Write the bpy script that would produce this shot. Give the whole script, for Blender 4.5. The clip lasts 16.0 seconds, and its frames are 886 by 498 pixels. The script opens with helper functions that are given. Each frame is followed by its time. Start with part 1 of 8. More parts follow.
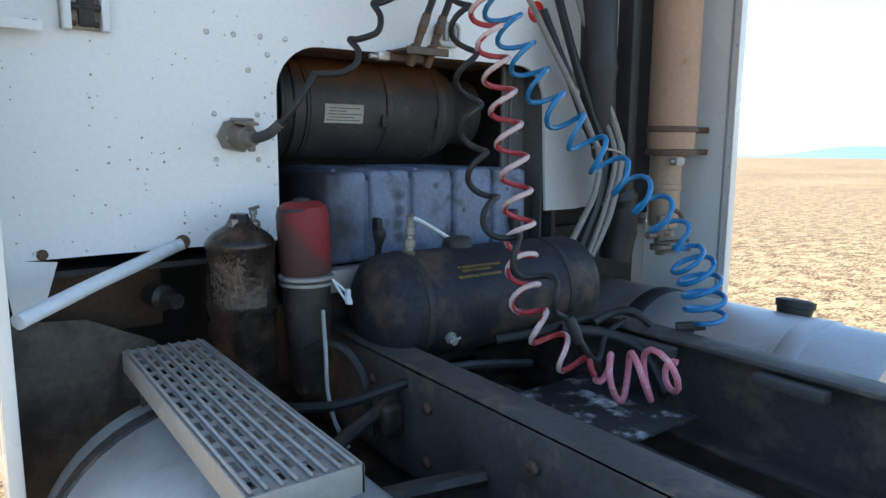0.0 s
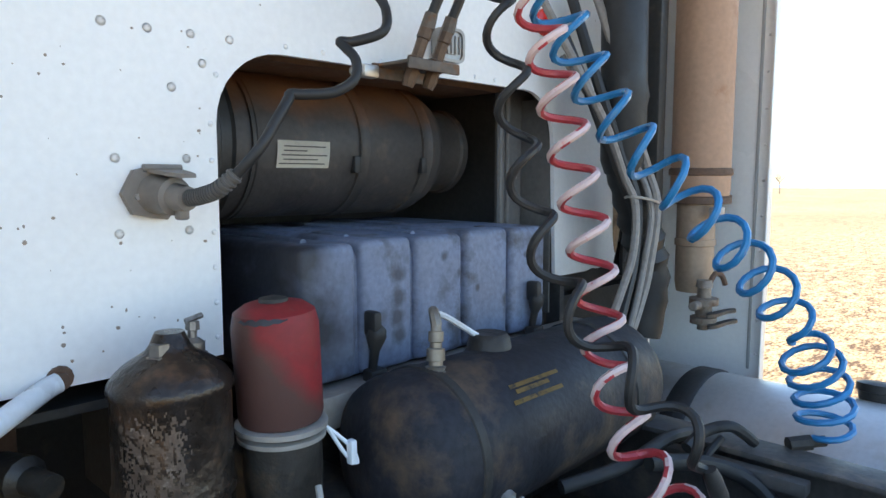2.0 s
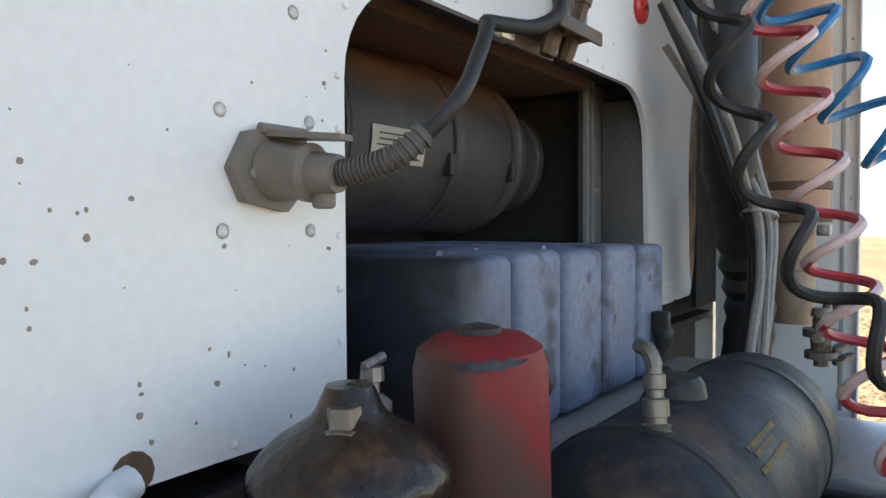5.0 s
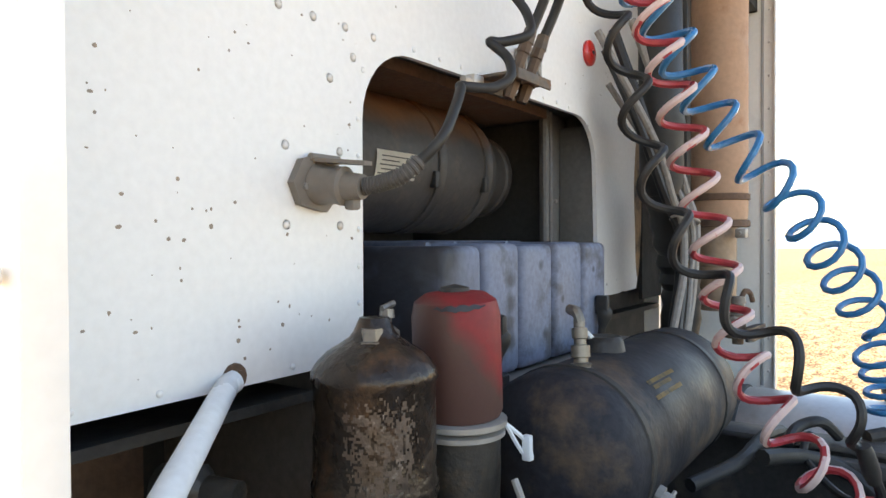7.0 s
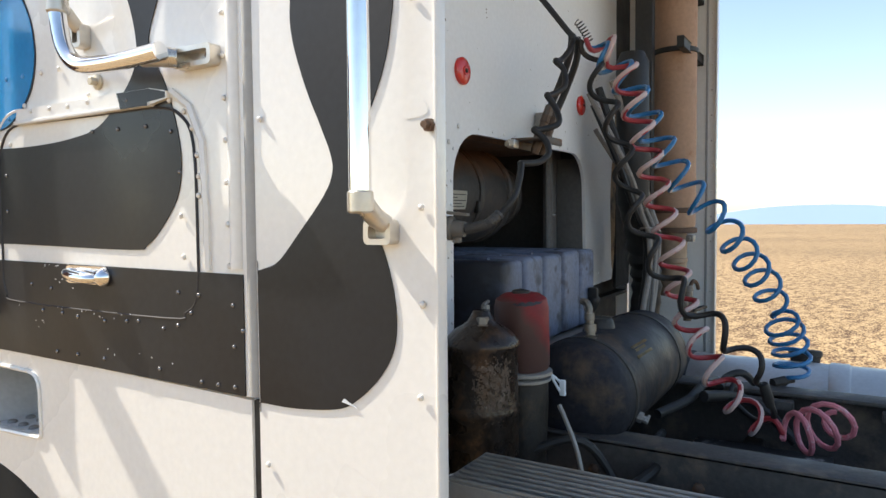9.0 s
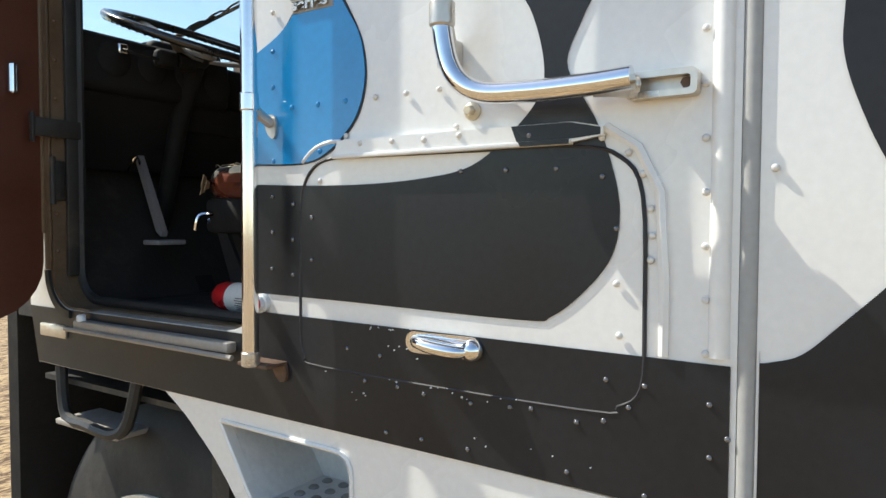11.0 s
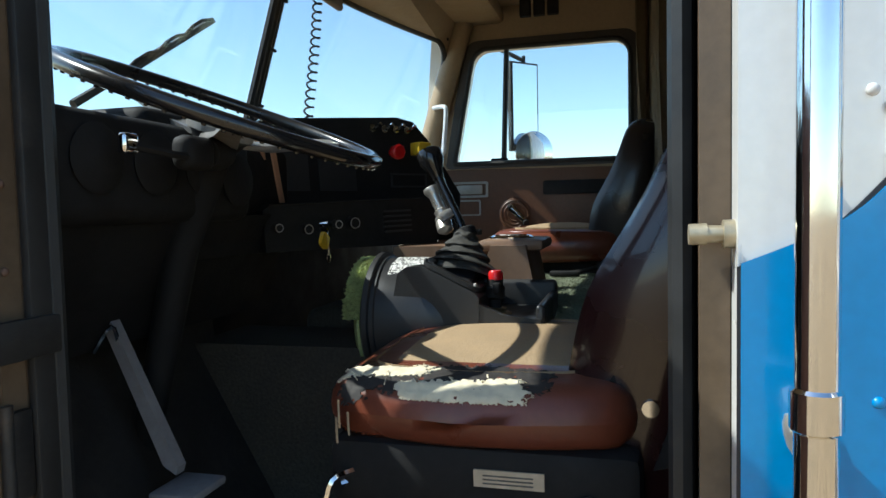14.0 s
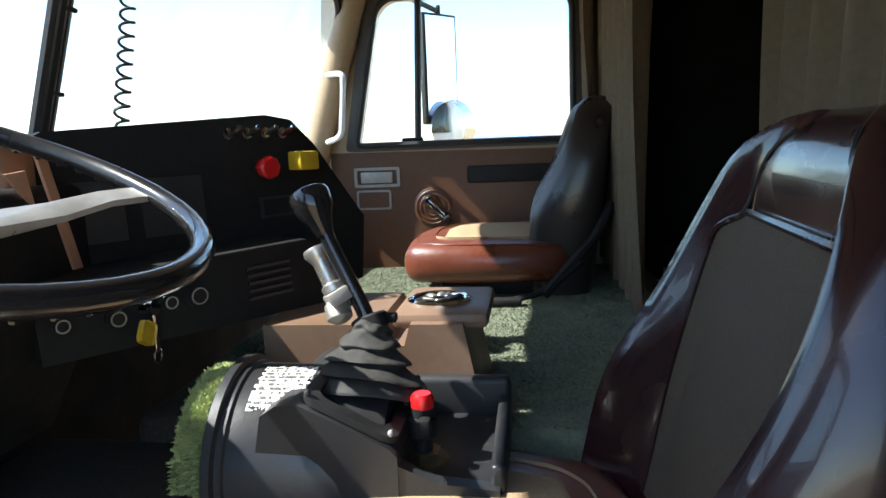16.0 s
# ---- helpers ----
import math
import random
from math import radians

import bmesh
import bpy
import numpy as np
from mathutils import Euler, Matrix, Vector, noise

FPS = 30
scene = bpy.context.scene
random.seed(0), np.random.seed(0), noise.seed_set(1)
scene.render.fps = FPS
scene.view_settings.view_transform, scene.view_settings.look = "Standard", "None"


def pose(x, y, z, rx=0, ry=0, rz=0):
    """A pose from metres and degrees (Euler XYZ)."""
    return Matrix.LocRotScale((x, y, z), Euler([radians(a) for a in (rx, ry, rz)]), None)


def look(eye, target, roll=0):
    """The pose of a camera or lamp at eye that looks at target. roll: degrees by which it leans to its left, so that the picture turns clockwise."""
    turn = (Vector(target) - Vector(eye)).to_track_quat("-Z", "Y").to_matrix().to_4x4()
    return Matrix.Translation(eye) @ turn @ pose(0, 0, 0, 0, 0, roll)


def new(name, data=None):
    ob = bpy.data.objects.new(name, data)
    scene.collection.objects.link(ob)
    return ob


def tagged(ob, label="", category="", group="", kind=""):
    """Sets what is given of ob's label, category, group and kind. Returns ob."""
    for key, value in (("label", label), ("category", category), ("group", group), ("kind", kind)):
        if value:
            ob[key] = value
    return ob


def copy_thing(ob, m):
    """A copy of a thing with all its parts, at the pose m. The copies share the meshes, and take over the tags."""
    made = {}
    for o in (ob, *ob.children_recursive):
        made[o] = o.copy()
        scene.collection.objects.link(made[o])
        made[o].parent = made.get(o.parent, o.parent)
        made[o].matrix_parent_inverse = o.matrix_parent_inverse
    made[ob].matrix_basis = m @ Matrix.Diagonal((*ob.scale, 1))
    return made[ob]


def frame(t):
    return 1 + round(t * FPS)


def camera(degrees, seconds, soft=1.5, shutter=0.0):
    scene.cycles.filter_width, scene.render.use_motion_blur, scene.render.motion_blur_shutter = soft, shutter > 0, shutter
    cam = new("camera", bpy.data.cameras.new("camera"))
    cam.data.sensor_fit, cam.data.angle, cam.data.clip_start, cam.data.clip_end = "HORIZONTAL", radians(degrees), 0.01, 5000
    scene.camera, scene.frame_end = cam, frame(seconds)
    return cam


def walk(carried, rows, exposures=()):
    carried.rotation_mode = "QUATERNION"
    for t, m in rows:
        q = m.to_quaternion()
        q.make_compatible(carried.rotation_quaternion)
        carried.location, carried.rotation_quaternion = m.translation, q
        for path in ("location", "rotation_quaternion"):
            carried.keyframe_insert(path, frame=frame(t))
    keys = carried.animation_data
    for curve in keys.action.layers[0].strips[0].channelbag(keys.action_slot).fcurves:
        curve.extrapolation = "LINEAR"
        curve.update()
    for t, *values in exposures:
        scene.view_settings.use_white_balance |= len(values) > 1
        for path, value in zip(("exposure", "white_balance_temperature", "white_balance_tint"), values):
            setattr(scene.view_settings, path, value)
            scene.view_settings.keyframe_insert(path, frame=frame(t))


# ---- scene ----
cam = camera(66.0, 16.0)
PATH = [
    (0, (-0.046, -1.822, 1.497), (1.111, -0.219, 1.193), 0.4),
    (0.5, (0.024, -1.621, 1.502), (1.217, -0.061, 1.125), -0.2),
    (1, (0.049, -1.444, 1.527), (1.26, 0.083, 1.078), 0.3),
    (1.5, (0.051, -1.255, 1.535), (1.401, 0.151, 1.089), -0.6),
    (2, (0.107, -1.107, 1.542), (1.546, 0.265, 1.331), -0.0),
    (2.5, (0.171, -0.986, 1.567), (1.549, 0.448, 1.364), -1.5),
    (3, (0.164, -0.895, 1.586), (1.571, 0.52, 1.448), -3.4),
    (3.5, (0.152, -0.746, 1.596), (1.714, 0.5, 1.519), -2.6),
    (4, (0.143, -0.634, 1.549), (1.803, 0.475, 1.426), 0.5),
    (4.5, (0.133, -0.571, 1.491), (1.721, 0.639, 1.377), -0.8),
    (4.7, (0.127, -0.565, 1.468), (1.728, 0.631, 1.387), -0.5),
    (7, (-0.171, -0.775, 1.429), (1.468, 0.371, 1.4), -0.3),
    (7.5, (-0.372, -0.812, 1.444), (1.424, 0.068, 1.429), -1.6),
    (8, (-0.585, -0.848, 1.487), (1.188, 0.068, 1.346), -1.3),
    (8.5, (-0.739, -0.939, 1.511), (1.012, 0.019, 1.395), -0.6),
    (9, (-0.846, -0.902, 1.54), (0.864, 0.131, 1.444), -0.5),
    (9.5, (-0.953, -0.735, 1.571), (0.729, 0.344, 1.5), -1.7),
    (10, (-0.996, -0.583, 1.595), (0.683, 0.499, 1.496), -0.0),
    (10.2, (-0.995, -0.511, 1.604), (0.635, 0.643, 1.495), 0.5),
    (12.3, (-0.9, 0.46, 1.781), (0.916, 1.297, 1.757), -0.8),
    (12.5, (-0.868, 0.538, 1.823), (0.968, 1.331, 1.797), -0.7),
    (13, (-0.818, 0.712, 1.899), (1.067, 1.38, 1.88), 1.1),
    (13.5, (-0.77, 0.91, 1.972), (1.131, 1.526, 1.906), -1.2),
    (14, (-0.64, 1.052, 2.032), (1.289, 1.568, 1.919), -1.3),
    (14.5, (-0.481, 1.139, 2.107), (1.457, 1.577, 1.878), 0.7),
    (15, (-0.325, 1.204, 2.176), (1.587, 1.752, 1.969), -1.0),
    (15.5, (-0.157, 1.249, 2.206), (1.813, 1.471, 1.944), -0.5),
    (16, (-0.076, 1.167, 2.227), (1.884, 1.429, 1.924), -2.3),
]
EXPOSURES = [
    (0, 1.35, 6250, 4), (0.5, 1.50, 6350, 5), (1.5, 1.76, 6500, 6), (2.0, 1.85, 6650, 7), (3.0, 1.80, 6900, 8), (4.0, 1.50, 7300, 10), (4.5, 1.55, 7300, 10), (7.0, 2.0, 8100, 12), (7.5, 1.70, 8100, 12),
    (8.0, 1.42, 8050, 12), (8.5, 1.1, 7500, 10), (9.0, 0.94, 7300, 10), (9.5, 0.75, 7100, 8), (10.2, 0.63, 6900, 7), (12.3, 0.92, 6500, 1), (13.0, 0.80, 6300, 0), (13.5, 0.74, 6150, 0),
    (14.5, 0.82, 5950, 2), (15.0, 1.12, 5950, 3), (15.5, 1.4, 6050, 5), (16.0, 1.7, 6150, 6)]
walk(cam, [(t, look(eye, target, roll)) for t, eye, target, roll in PATH], EXPOSURES)

# ---- world and sun ----
SUN_TRAVEL = Vector((0.20, -0.86, -1.0)).normalized()
world = bpy.data.worlds.new("sky_world")
scene.world = world
world.use_nodes = True
_wn = world.node_tree
_bg = _wn.nodes["Background"]
_sky = _wn.nodes.new("ShaderNodeTexSky")
_sky.sky_type = "NISHITA"
_sky.sun_disc = False
_sky.sun_elevation = math.asin(-SUN_TRAVEL.z)
_sky.sun_rotation = math.atan2(-SUN_TRAVEL.x, -SUN_TRAVEL.y)
_sky.altitude = 300
_sky.air_density = 1.0
_sky.dust_density = 0.6
_sky.ozone_density = 1.5
_wn.links.new(_sky.outputs[0], _bg.inputs[0])
_bg.inputs[1].default_value = 0.15
sun = new("sun", bpy.data.lights.new("sun", "SUN"))
sun.data.energy = 3.8
sun.data.angle = radians(0.53)
sun.data.color = (1.0, 0.96, 0.90)
sun.matrix_world = look((0, 0, 20), Vector((0, 0, 20)) + SUN_TRAVEL)


# ---- materials ----
def mk(name, col, rough=0.5, metal=0.0, var=0.2, scale=6.0, fine=70.0, bump=0.15, dirt=None, dirt_amt=0.45, dirt_scale=4.0, coat=0.0, rvar=0.15, piece=0.0):
    """A surface with a broad and a fine variation, optional dirt in patches, and fine relief."""
    m = bpy.data.materials.new(name)
    m.use_nodes = True
    nt = m.node_tree
    n, l = nt.nodes, nt.links
    p = n["Principled BSDF"]
    p.inputs["Metallic"].default_value = metal
    p.inputs["Coat Weight"].default_value = coat
    tc = n.new("ShaderNodeTexCoord")
    a = n.new("ShaderNodeTexNoise")
    a.inputs["Scale"].default_value = scale
    a.inputs["Detail"].default_value = 5
    b = n.new("ShaderNodeTexNoise")
    b.inputs["Scale"].default_value = fine
    b.inputs["Detail"].default_value = 4
    l.new(tc.outputs["Object"], a.inputs[0])
    l.new(tc.outputs["Object"], b.inputs[0])
    add = n.new("ShaderNodeMath")
    add.operation = "ADD"
    l.new(a.outputs[0], add.inputs[0])
    l.new(b.outputs[0], add.inputs[1])
    mr = n.new("ShaderNodeMapRange")
    mr.inputs[1].default_value, mr.inputs[2].default_value = 0.6, 1.4
    mr.inputs[3].default_value, mr.inputs[4].default_value = 1.0 - var, 1.0 + var
    l.new(add.outputs[0], mr.inputs[0])
    src = mr.outputs[0]
    if piece:
        oi = n.new("ShaderNodeObjectInfo")
        pm = n.new("ShaderNodeMapRange")
        pm.inputs[3].default_value, pm.inputs[4].default_value = 1 - piece, 1 + piece
        l.new(oi.outputs["Random"], pm.inputs[0])
        mul = n.new("ShaderNodeMath")
        mul.operation = "MULTIPLY"
        l.new(src, mul.inputs[0])
        l.new(pm.outputs[0], mul.inputs[1])
        src = mul.outputs[0]
    vm = n.new("ShaderNodeVectorMath")
    vm.operation = "SCALE"
    vm.inputs[0].default_value = col
    l.new(src, vm.inputs["Scale"])
    out = vm.outputs[0]
    if dirt:
        d = n.new("ShaderNodeTexNoise")
        d.inputs["Scale"].default_value = dirt_scale
        d.inputs["Detail"].default_value = 8
        d.inputs["Roughness"].default_value = 0.65
        l.new(tc.outputs["Object"], d.inputs[0])
        dr = n.new("ShaderNodeMapRange")
        dr.inputs[1].default_value, dr.inputs[2].default_value = 0.72 - dirt_amt * 0.5, 0.86 - dirt_amt * 0.5
        l.new(d.outputs[0], dr.inputs[0])
        mx = n.new("ShaderNodeMix")
        mx.data_type = "RGBA"
        l.new(dr.outputs[0], mx.inputs[0])
        l.new(out, mx.inputs[6])
        mx.inputs[7].default_value = (*dirt, 1)
        out = mx.outputs[2]
    l.new(out, p.inputs["Base Color"])
    rr = n.new("ShaderNodeMapRange")
    rr.inputs[3].default_value, rr.inputs[4].default_value = max(0.02, rough - rvar), min(1.0, rough + rvar)
    rr.inputs[1].default_value, rr.inputs[2].default_value = 0.3, 0.7
    l.new(a.outputs[0], rr.inputs[0])
    l.new(rr.outputs[0], p.inputs["Roughness"])
    if bump:
        bp = n.new("ShaderNodeBump")
        bp.inputs["Strength"].default_value = bump
        bp.inputs["Distance"].default_value = 0.004
        l.new(b.outputs[0], bp.inputs["Height"])
        l.new(bp.outputs[0], p.inputs["Normal"])
    return m


M_WHITE = mk("white_paint", (0.80, 0.79, 0.76), 0.32, var=0.05, scale=1.5, bump=0.03, dirt=(0.55, 0.48, 0.38), dirt_amt=0.07, dirt_scale=2.2, coat=0.4)
M_WALL = mk("chalky_white_panel", (0.80, 0.80, 0.79), 0.45, var=0.06, scale=2.0, bump=0.04, dirt=(0.30, 0.22, 0.16), dirt_amt=0.03, dirt_scale=16)
M_BLACKP = mk("faded_black_paint", (0.0150, 0.0155, 0.0180), 0.40, var=0.3, scale=2.5, bump=0.02, dirt=(0.028, 0.027, 0.029), dirt_amt=0.15, dirt_scale=3)
M_BLACKP.node_tree.nodes["Principled BSDF"].inputs["Specular IOR Level"].default_value = 0.34
M_BLUEP = mk("bright_blue_paint", (0.010, 0.25, 0.58), 0.28, var=0.1, scale=2.0, bump=0.03, coat=0.4)
M_EDGE = mk("dark_outline_paint", (0.02, 0.02, 0.025), 0.5, bump=0.0)
M_GREYSEAL = mk("grey_seam_strip", (0.36, 0.36, 0.35), 0.5, var=0.1)
M_DARK = mk("sooty_black_metal", (0.022, 0.021, 0.020), 0.6, var=0.4, scale=9, bump=0.3, dirt=(0.085, 0.062, 0.045), dirt_amt=0.3, dirt_scale=7)
M_GREASE = mk("oily_grimy_steel", (0.025, 0.022, 0.019), 0.5, var=0.5, scale=12, bump=0.5, dirt=(0.10, 0.065, 0.04), dirt_amt=0.38, dirt_scale=9)
M_RAIL = mk("dusty_frame_steel", (0.065, 0.060, 0.056), 0.62, var=0.35, scale=7, bump=0.3, dirt=(0.17, 0.13, 0.095), dirt_amt=0.4, dirt_scale=6)
M_AIRTANK = mk("dusty_navy_black_tank", (0.019, 0.020, 0.026), 0.62, var=0.5, scale=6, bump=0.4, dirt=(0.095, 0.066, 0.045), dirt_amt=0.44, dirt_scale=5, rvar=0.25)
M_CLEANER = mk("brown_dusty_cylinder", (0.043, 0.038, 0.035), 0.58, var=0.4, scale=7, bump=0.3, dirt=(0.10, 0.075, 0.055), dirt_amt=0.28, dirt_scale=9)
M_BLUETANK = mk("faded_blue_plastic", (0.165, 0.195, 0.275), 0.6, var=0.28, scale=10, bump=0.35, dirt=(0.075, 0.078, 0.095), dirt_amt=0.42, dirt_scale=9)
M_CAN = mk("rusty_oily_canister", (0.038, 0.028, 0.022), 0.28, metal=0.45, var=0.5, scale=14, bump=0.6, dirt=(0.13, 0.075, 0.045), dirt_amt=0.36, dirt_scale=14)
M_REDF = mk("dusty_red_filter", (0.20, 0.007, 0.011), 0.60, var=0.2, bump=0.12, dirt=(0.16, 0.075, 0.06), dirt_amt=0.30, dirt_scale=9)
M_GALV = mk("grey_galvanised_steel", (0.33, 0.31, 0.285), 0.5, metal=0.35, var=0.15, scale=20, bump=0.1, dirt=(0.25, 0.20, 0.15), dirt_amt=0.3)
M_ALU = mk("dusty_aluminium_tank", (0.50, 0.50, 0.49), 0.42, metal=0.55, var=0.1, scale=4, bump=0.05, dirt=(0.38, 0.34, 0.28), dirt_amt=0.4, dirt_scale=3)
M_CHROME = mk("polished_chrome", (0.82, 0.82, 0.82), 0.09, metal=1.0, var=0.04, bump=0.0, rvar=0.04)
M_CASTALU = mk("cast_aluminium_bracket", (0.62, 0.58, 0.52), 0.38, metal=0.8, var=0.12, scale=14, bump=0.15)
M_RUST = mk("rusty_exhaust_steel", (0.43, 0.27, 0.18), 0.7, metal=0.15, var=0.15, scale=5, bump=0.1, dirt=(0.30, 0.13, 0.06), dirt_amt=0.3, dirt_scale=4)
M_RUSTDK = mk("dark_rust", (0.12, 0.07, 0.045), 0.75, var=0.4, scale=18, bump=0.4)
M_RUBBER = mk("black_rubber", (0.018, 0.018, 0.018), 0.55, var=0.3, scale=12, bump=0.1, dirt=(0.06, 0.05, 0.04), dirt_amt=0.25)
M_GREYCAB = mk("grey_plug_plastic", (0.19, 0.165, 0.14), 0.55, var=0.12, bump=0.08)
M_WPIPE = mk("white_pipe_paint", (0.70, 0.74, 0.78), 0.4, var=0.1, bump=0.05, dirt=(0.3, 0.25, 0.2), dirt_amt=0.12)
M_HOSEB = mk("blue_coiled_hose", (0.022, 0.19, 0.42), 0.35, var=0.2, bump=0.02)
M_HOSER = mk("red_and_chalky_white_hose", (0.64, 0.48, 0.46), 0.5, var=0.1, bump=0.03, dirt=(0.55, 0.12, 0.12), dirt_amt=0.25, dirt_scale=90)
M_HOSERED = mk("red_rubber_hose", (0.42, 0.045, 0.055), 0.4, var=0.2, bump=0.03)
M_HOSEP = mk("pinkish_red_hose", (0.60, 0.19, 0.23), 0.5, var=0.25, bump=0.03, dirt=(0.66, 0.50, 0.49), dirt_amt=0.35, dirt_scale=60)
M_REDLENS = mk("red_plastic_lens", (0.62, 0.03, 0.02), 0.25, var=0.1, bump=0.0, coat=0.3)
M_BRASS = mk("tarnished_brass", (0.24, 0.18, 0.10), 0.4, metal=0.8, var=0.2, scale=20)
M_COPPER = mk("rusty_copper_fitting", (0.13, 0.085, 0.058), 0.55, metal=0.4, var=0.25, scale=20)
M_LABEL = mk("scuffed_paper_label", (0.74, 0.70, 0.60), 0.6, var=0.1, bump=0.05, dirt=(0.22, 0.18, 0.13), dirt_amt=0.25, dirt_scale=30)
M_INK = mk("faded_print", (0.10, 0.09, 0.08), 0.6, bump=0.0)
M_TYRE = mk("dusty_tyre_rubber", (0.016, 0.0155, 0.015), 0.75, var=0.3, bump=0.2, dirt=(0.05, 0.042, 0.034), dirt_amt=0.3)
M_RIM = mk("white_steel_rim", (0.72, 0.68, 0.60), 0.4, var=0.08, bump=0.05, dirt=(0.4, 0.26, 0.12), dirt_amt=0.25)
M_TREE = mk("bare_twigs", (0.16, 0.12, 0.09), 0.9, bump=0.0)


def m_ground():
    m = bpy.data.materials.new("straw_stubble_field")
    m.use_nodes = True
    n, l = m.node_tree.nodes, m.node_tree.links
    p = n["Principled BSDF"]
    p.inputs["Roughness"].default_value = 0.95
    tc = n.new("ShaderNodeTexCoord")
    mp = n.new("ShaderNodeMapping")
    mp.inputs["Rotation"].default_value = (0, 0, 0.5)
    mp.inputs["Scale"].default_value = (1.0, 2.2, 1.0)
    l.new(tc.outputs["Object"], mp.inputs[0])
    a = n.new("ShaderNodeTexNoise")
    a.inputs["Scale"].default_value = 3.4
    a.inputs["Detail"].default_value = 8
    a.inputs["Roughness"].default_value = 0.62
    l.new(mp.outputs[0], a.inputs[0])
    b = n.new("ShaderNodeTexNoise")
    b.inputs["Scale"].default_value = 0.05
    b.inputs["Detail"].default_value = 4
    l.new(mp.outputs[0], b.inputs[0])
    cr = n.new("ShaderNodeValToRGB")
    cr.color_ramp.elements[0].position, cr.color_ramp.elements[1].position = 0.42, 0.565
    cr.color_ramp.elements[0].color = (0.095, 0.046, 0.019, 1)
    cr.color_ramp.elements[1].color = (0.50, 0.345, 0.175, 1)
    fine = n.new("ShaderNodeTexNoise")
    fine.inputs["Scale"].default_value = 19
    fine.inputs["Detail"].default_value = 5
    l.new(mp.outputs[0], fine.inputs[0])
    mxf = n.new("ShaderNodeMath")
    mxf.operation = "MULTIPLY_ADD"
    mxf.inputs[1].default_value = 0.55
    l.new(fine.outputs[0], mxf.inputs[0])
    half = n.new("ShaderNodeMath")
    half.operation = "MULTIPLY"
    half.inputs[1].default_value = 0.45
    l.new(a.outputs[0], half.inputs[0])
    l.new(half.outputs[0], mxf.inputs[2])
    l.new(mxf.outputs[0], cr.inputs[0])
    mr = n.new("ShaderNodeMapRange")
    mr.inputs[1].default_value, mr.inputs[2].default_value = 0.35, 0.65
    mr.inputs[3].default_value, mr.inputs[4].default_value = 0.86, 1.12
    l.new(b.outputs[0], mr.inputs[0])
    vm = n.new("ShaderNodeVectorMath")
    vm.operation = "SCALE"
    l.new(cr.outputs[0], vm.inputs[0])
    l.new(mr.outputs[0], vm.inputs["Scale"])
    l.new(vm.outputs[0], p.inputs["Base Color"])
    bp = n.new("ShaderNodeBump")
    bp.inputs["Strength"].default_value = 0.6
    bp.inputs["Distance"].default_value = 0.06
    l.new(a.outputs[0], bp.inputs["Height"])
    l.new(bp.outputs[0], p.inputs["Normal"])
    return m


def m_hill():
    m = bpy.data.materials.new("haze_tinted_hills")
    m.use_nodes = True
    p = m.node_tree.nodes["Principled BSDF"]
    # distance haze is put into this pale blue base colour
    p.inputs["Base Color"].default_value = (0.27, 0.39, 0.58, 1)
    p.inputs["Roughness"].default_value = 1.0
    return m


# ---- mesh helpers ----
HOME = {}


def thing(name, at, label="", category="", group="", kind=""):
    ob = new(name)
    ob.empty_display_size = 0.05
    ob.location = at
    HOME[ob.name] = Vector(at)
    return tagged(ob, label, category, group, kind)


def part(name, bm, material, parent=None, label="", smooth=40, **tags):
    """Links a bmesh, given in world places, as one mesh object under parent."""
    bmesh.ops.recalc_face_normals(bm, faces=bm.faces)
    base = HOME[parent.name] if parent else Vector((0, 0, 0))
    if parent is None:
        lo = Vector([min(v.co[i] for v in bm.verts) for i in range(3)])
        hi = Vector([max(v.co[i] for v in bm.verts) for i in range(3)])
        base = Vector(((lo.x + hi.x) / 2, (lo.y + hi.y) / 2, lo.z))
    bmesh.ops.translate(bm, vec=-base, verts=bm.verts)
    if smooth:
        for e in bm.edges:
            e.smooth = not (len(e.link_faces) == 2 and e.calc_face_angle(0) > radians(smooth))
        for f in bm.faces:
            f.smooth = True
    me = bpy.data.meshes.new(name)
    bm.to_mesh(me)
    bm.free()
    me.materials.append(material)
    ob = new(name, me)
    if parent:
        ob.parent = parent
    else:
        ob.location = base
    HOME[ob.name] = base.copy()
    return tagged(ob, label, **tags)


def join(*bms):
    out = bmesh.new()
    for b in bms:
        me = bpy.data.meshes.new("tmp")
        b.to_mesh(me)
        b.free()
        out.from_mesh(me)
        bpy.data.meshes.remove(me)
    return out


def box(lo, hi, bev=0.0, seg=2, m=None):
    bm = bmesh.new()
    bmesh.ops.create_cube(bm, size=1)
    lo, hi = Vector(lo), Vector(hi)
    for v in bm.verts:
        v.co = Vector([lo[i] + (v.co[i] + 0.5) * (hi[i] - lo[i]) for i in range(3)])
    if bev:
        bmesh.ops.bevel(bm, geom=bm.edges[:], offset=bev, segments=seg, profile=0.5, affect="EDGES")
    if m:
        bmesh.ops.transform(bm, matrix=m, verts=bm.verts)
    return bm


def frame_of(d):
    d = Vector(d).normalized()
    u = d.cross(Vector((0, 0, 1)) if abs(d.z) < 0.9 else Vector((0, 1, 0))).normalized()
    return d, u, d.cross(u)


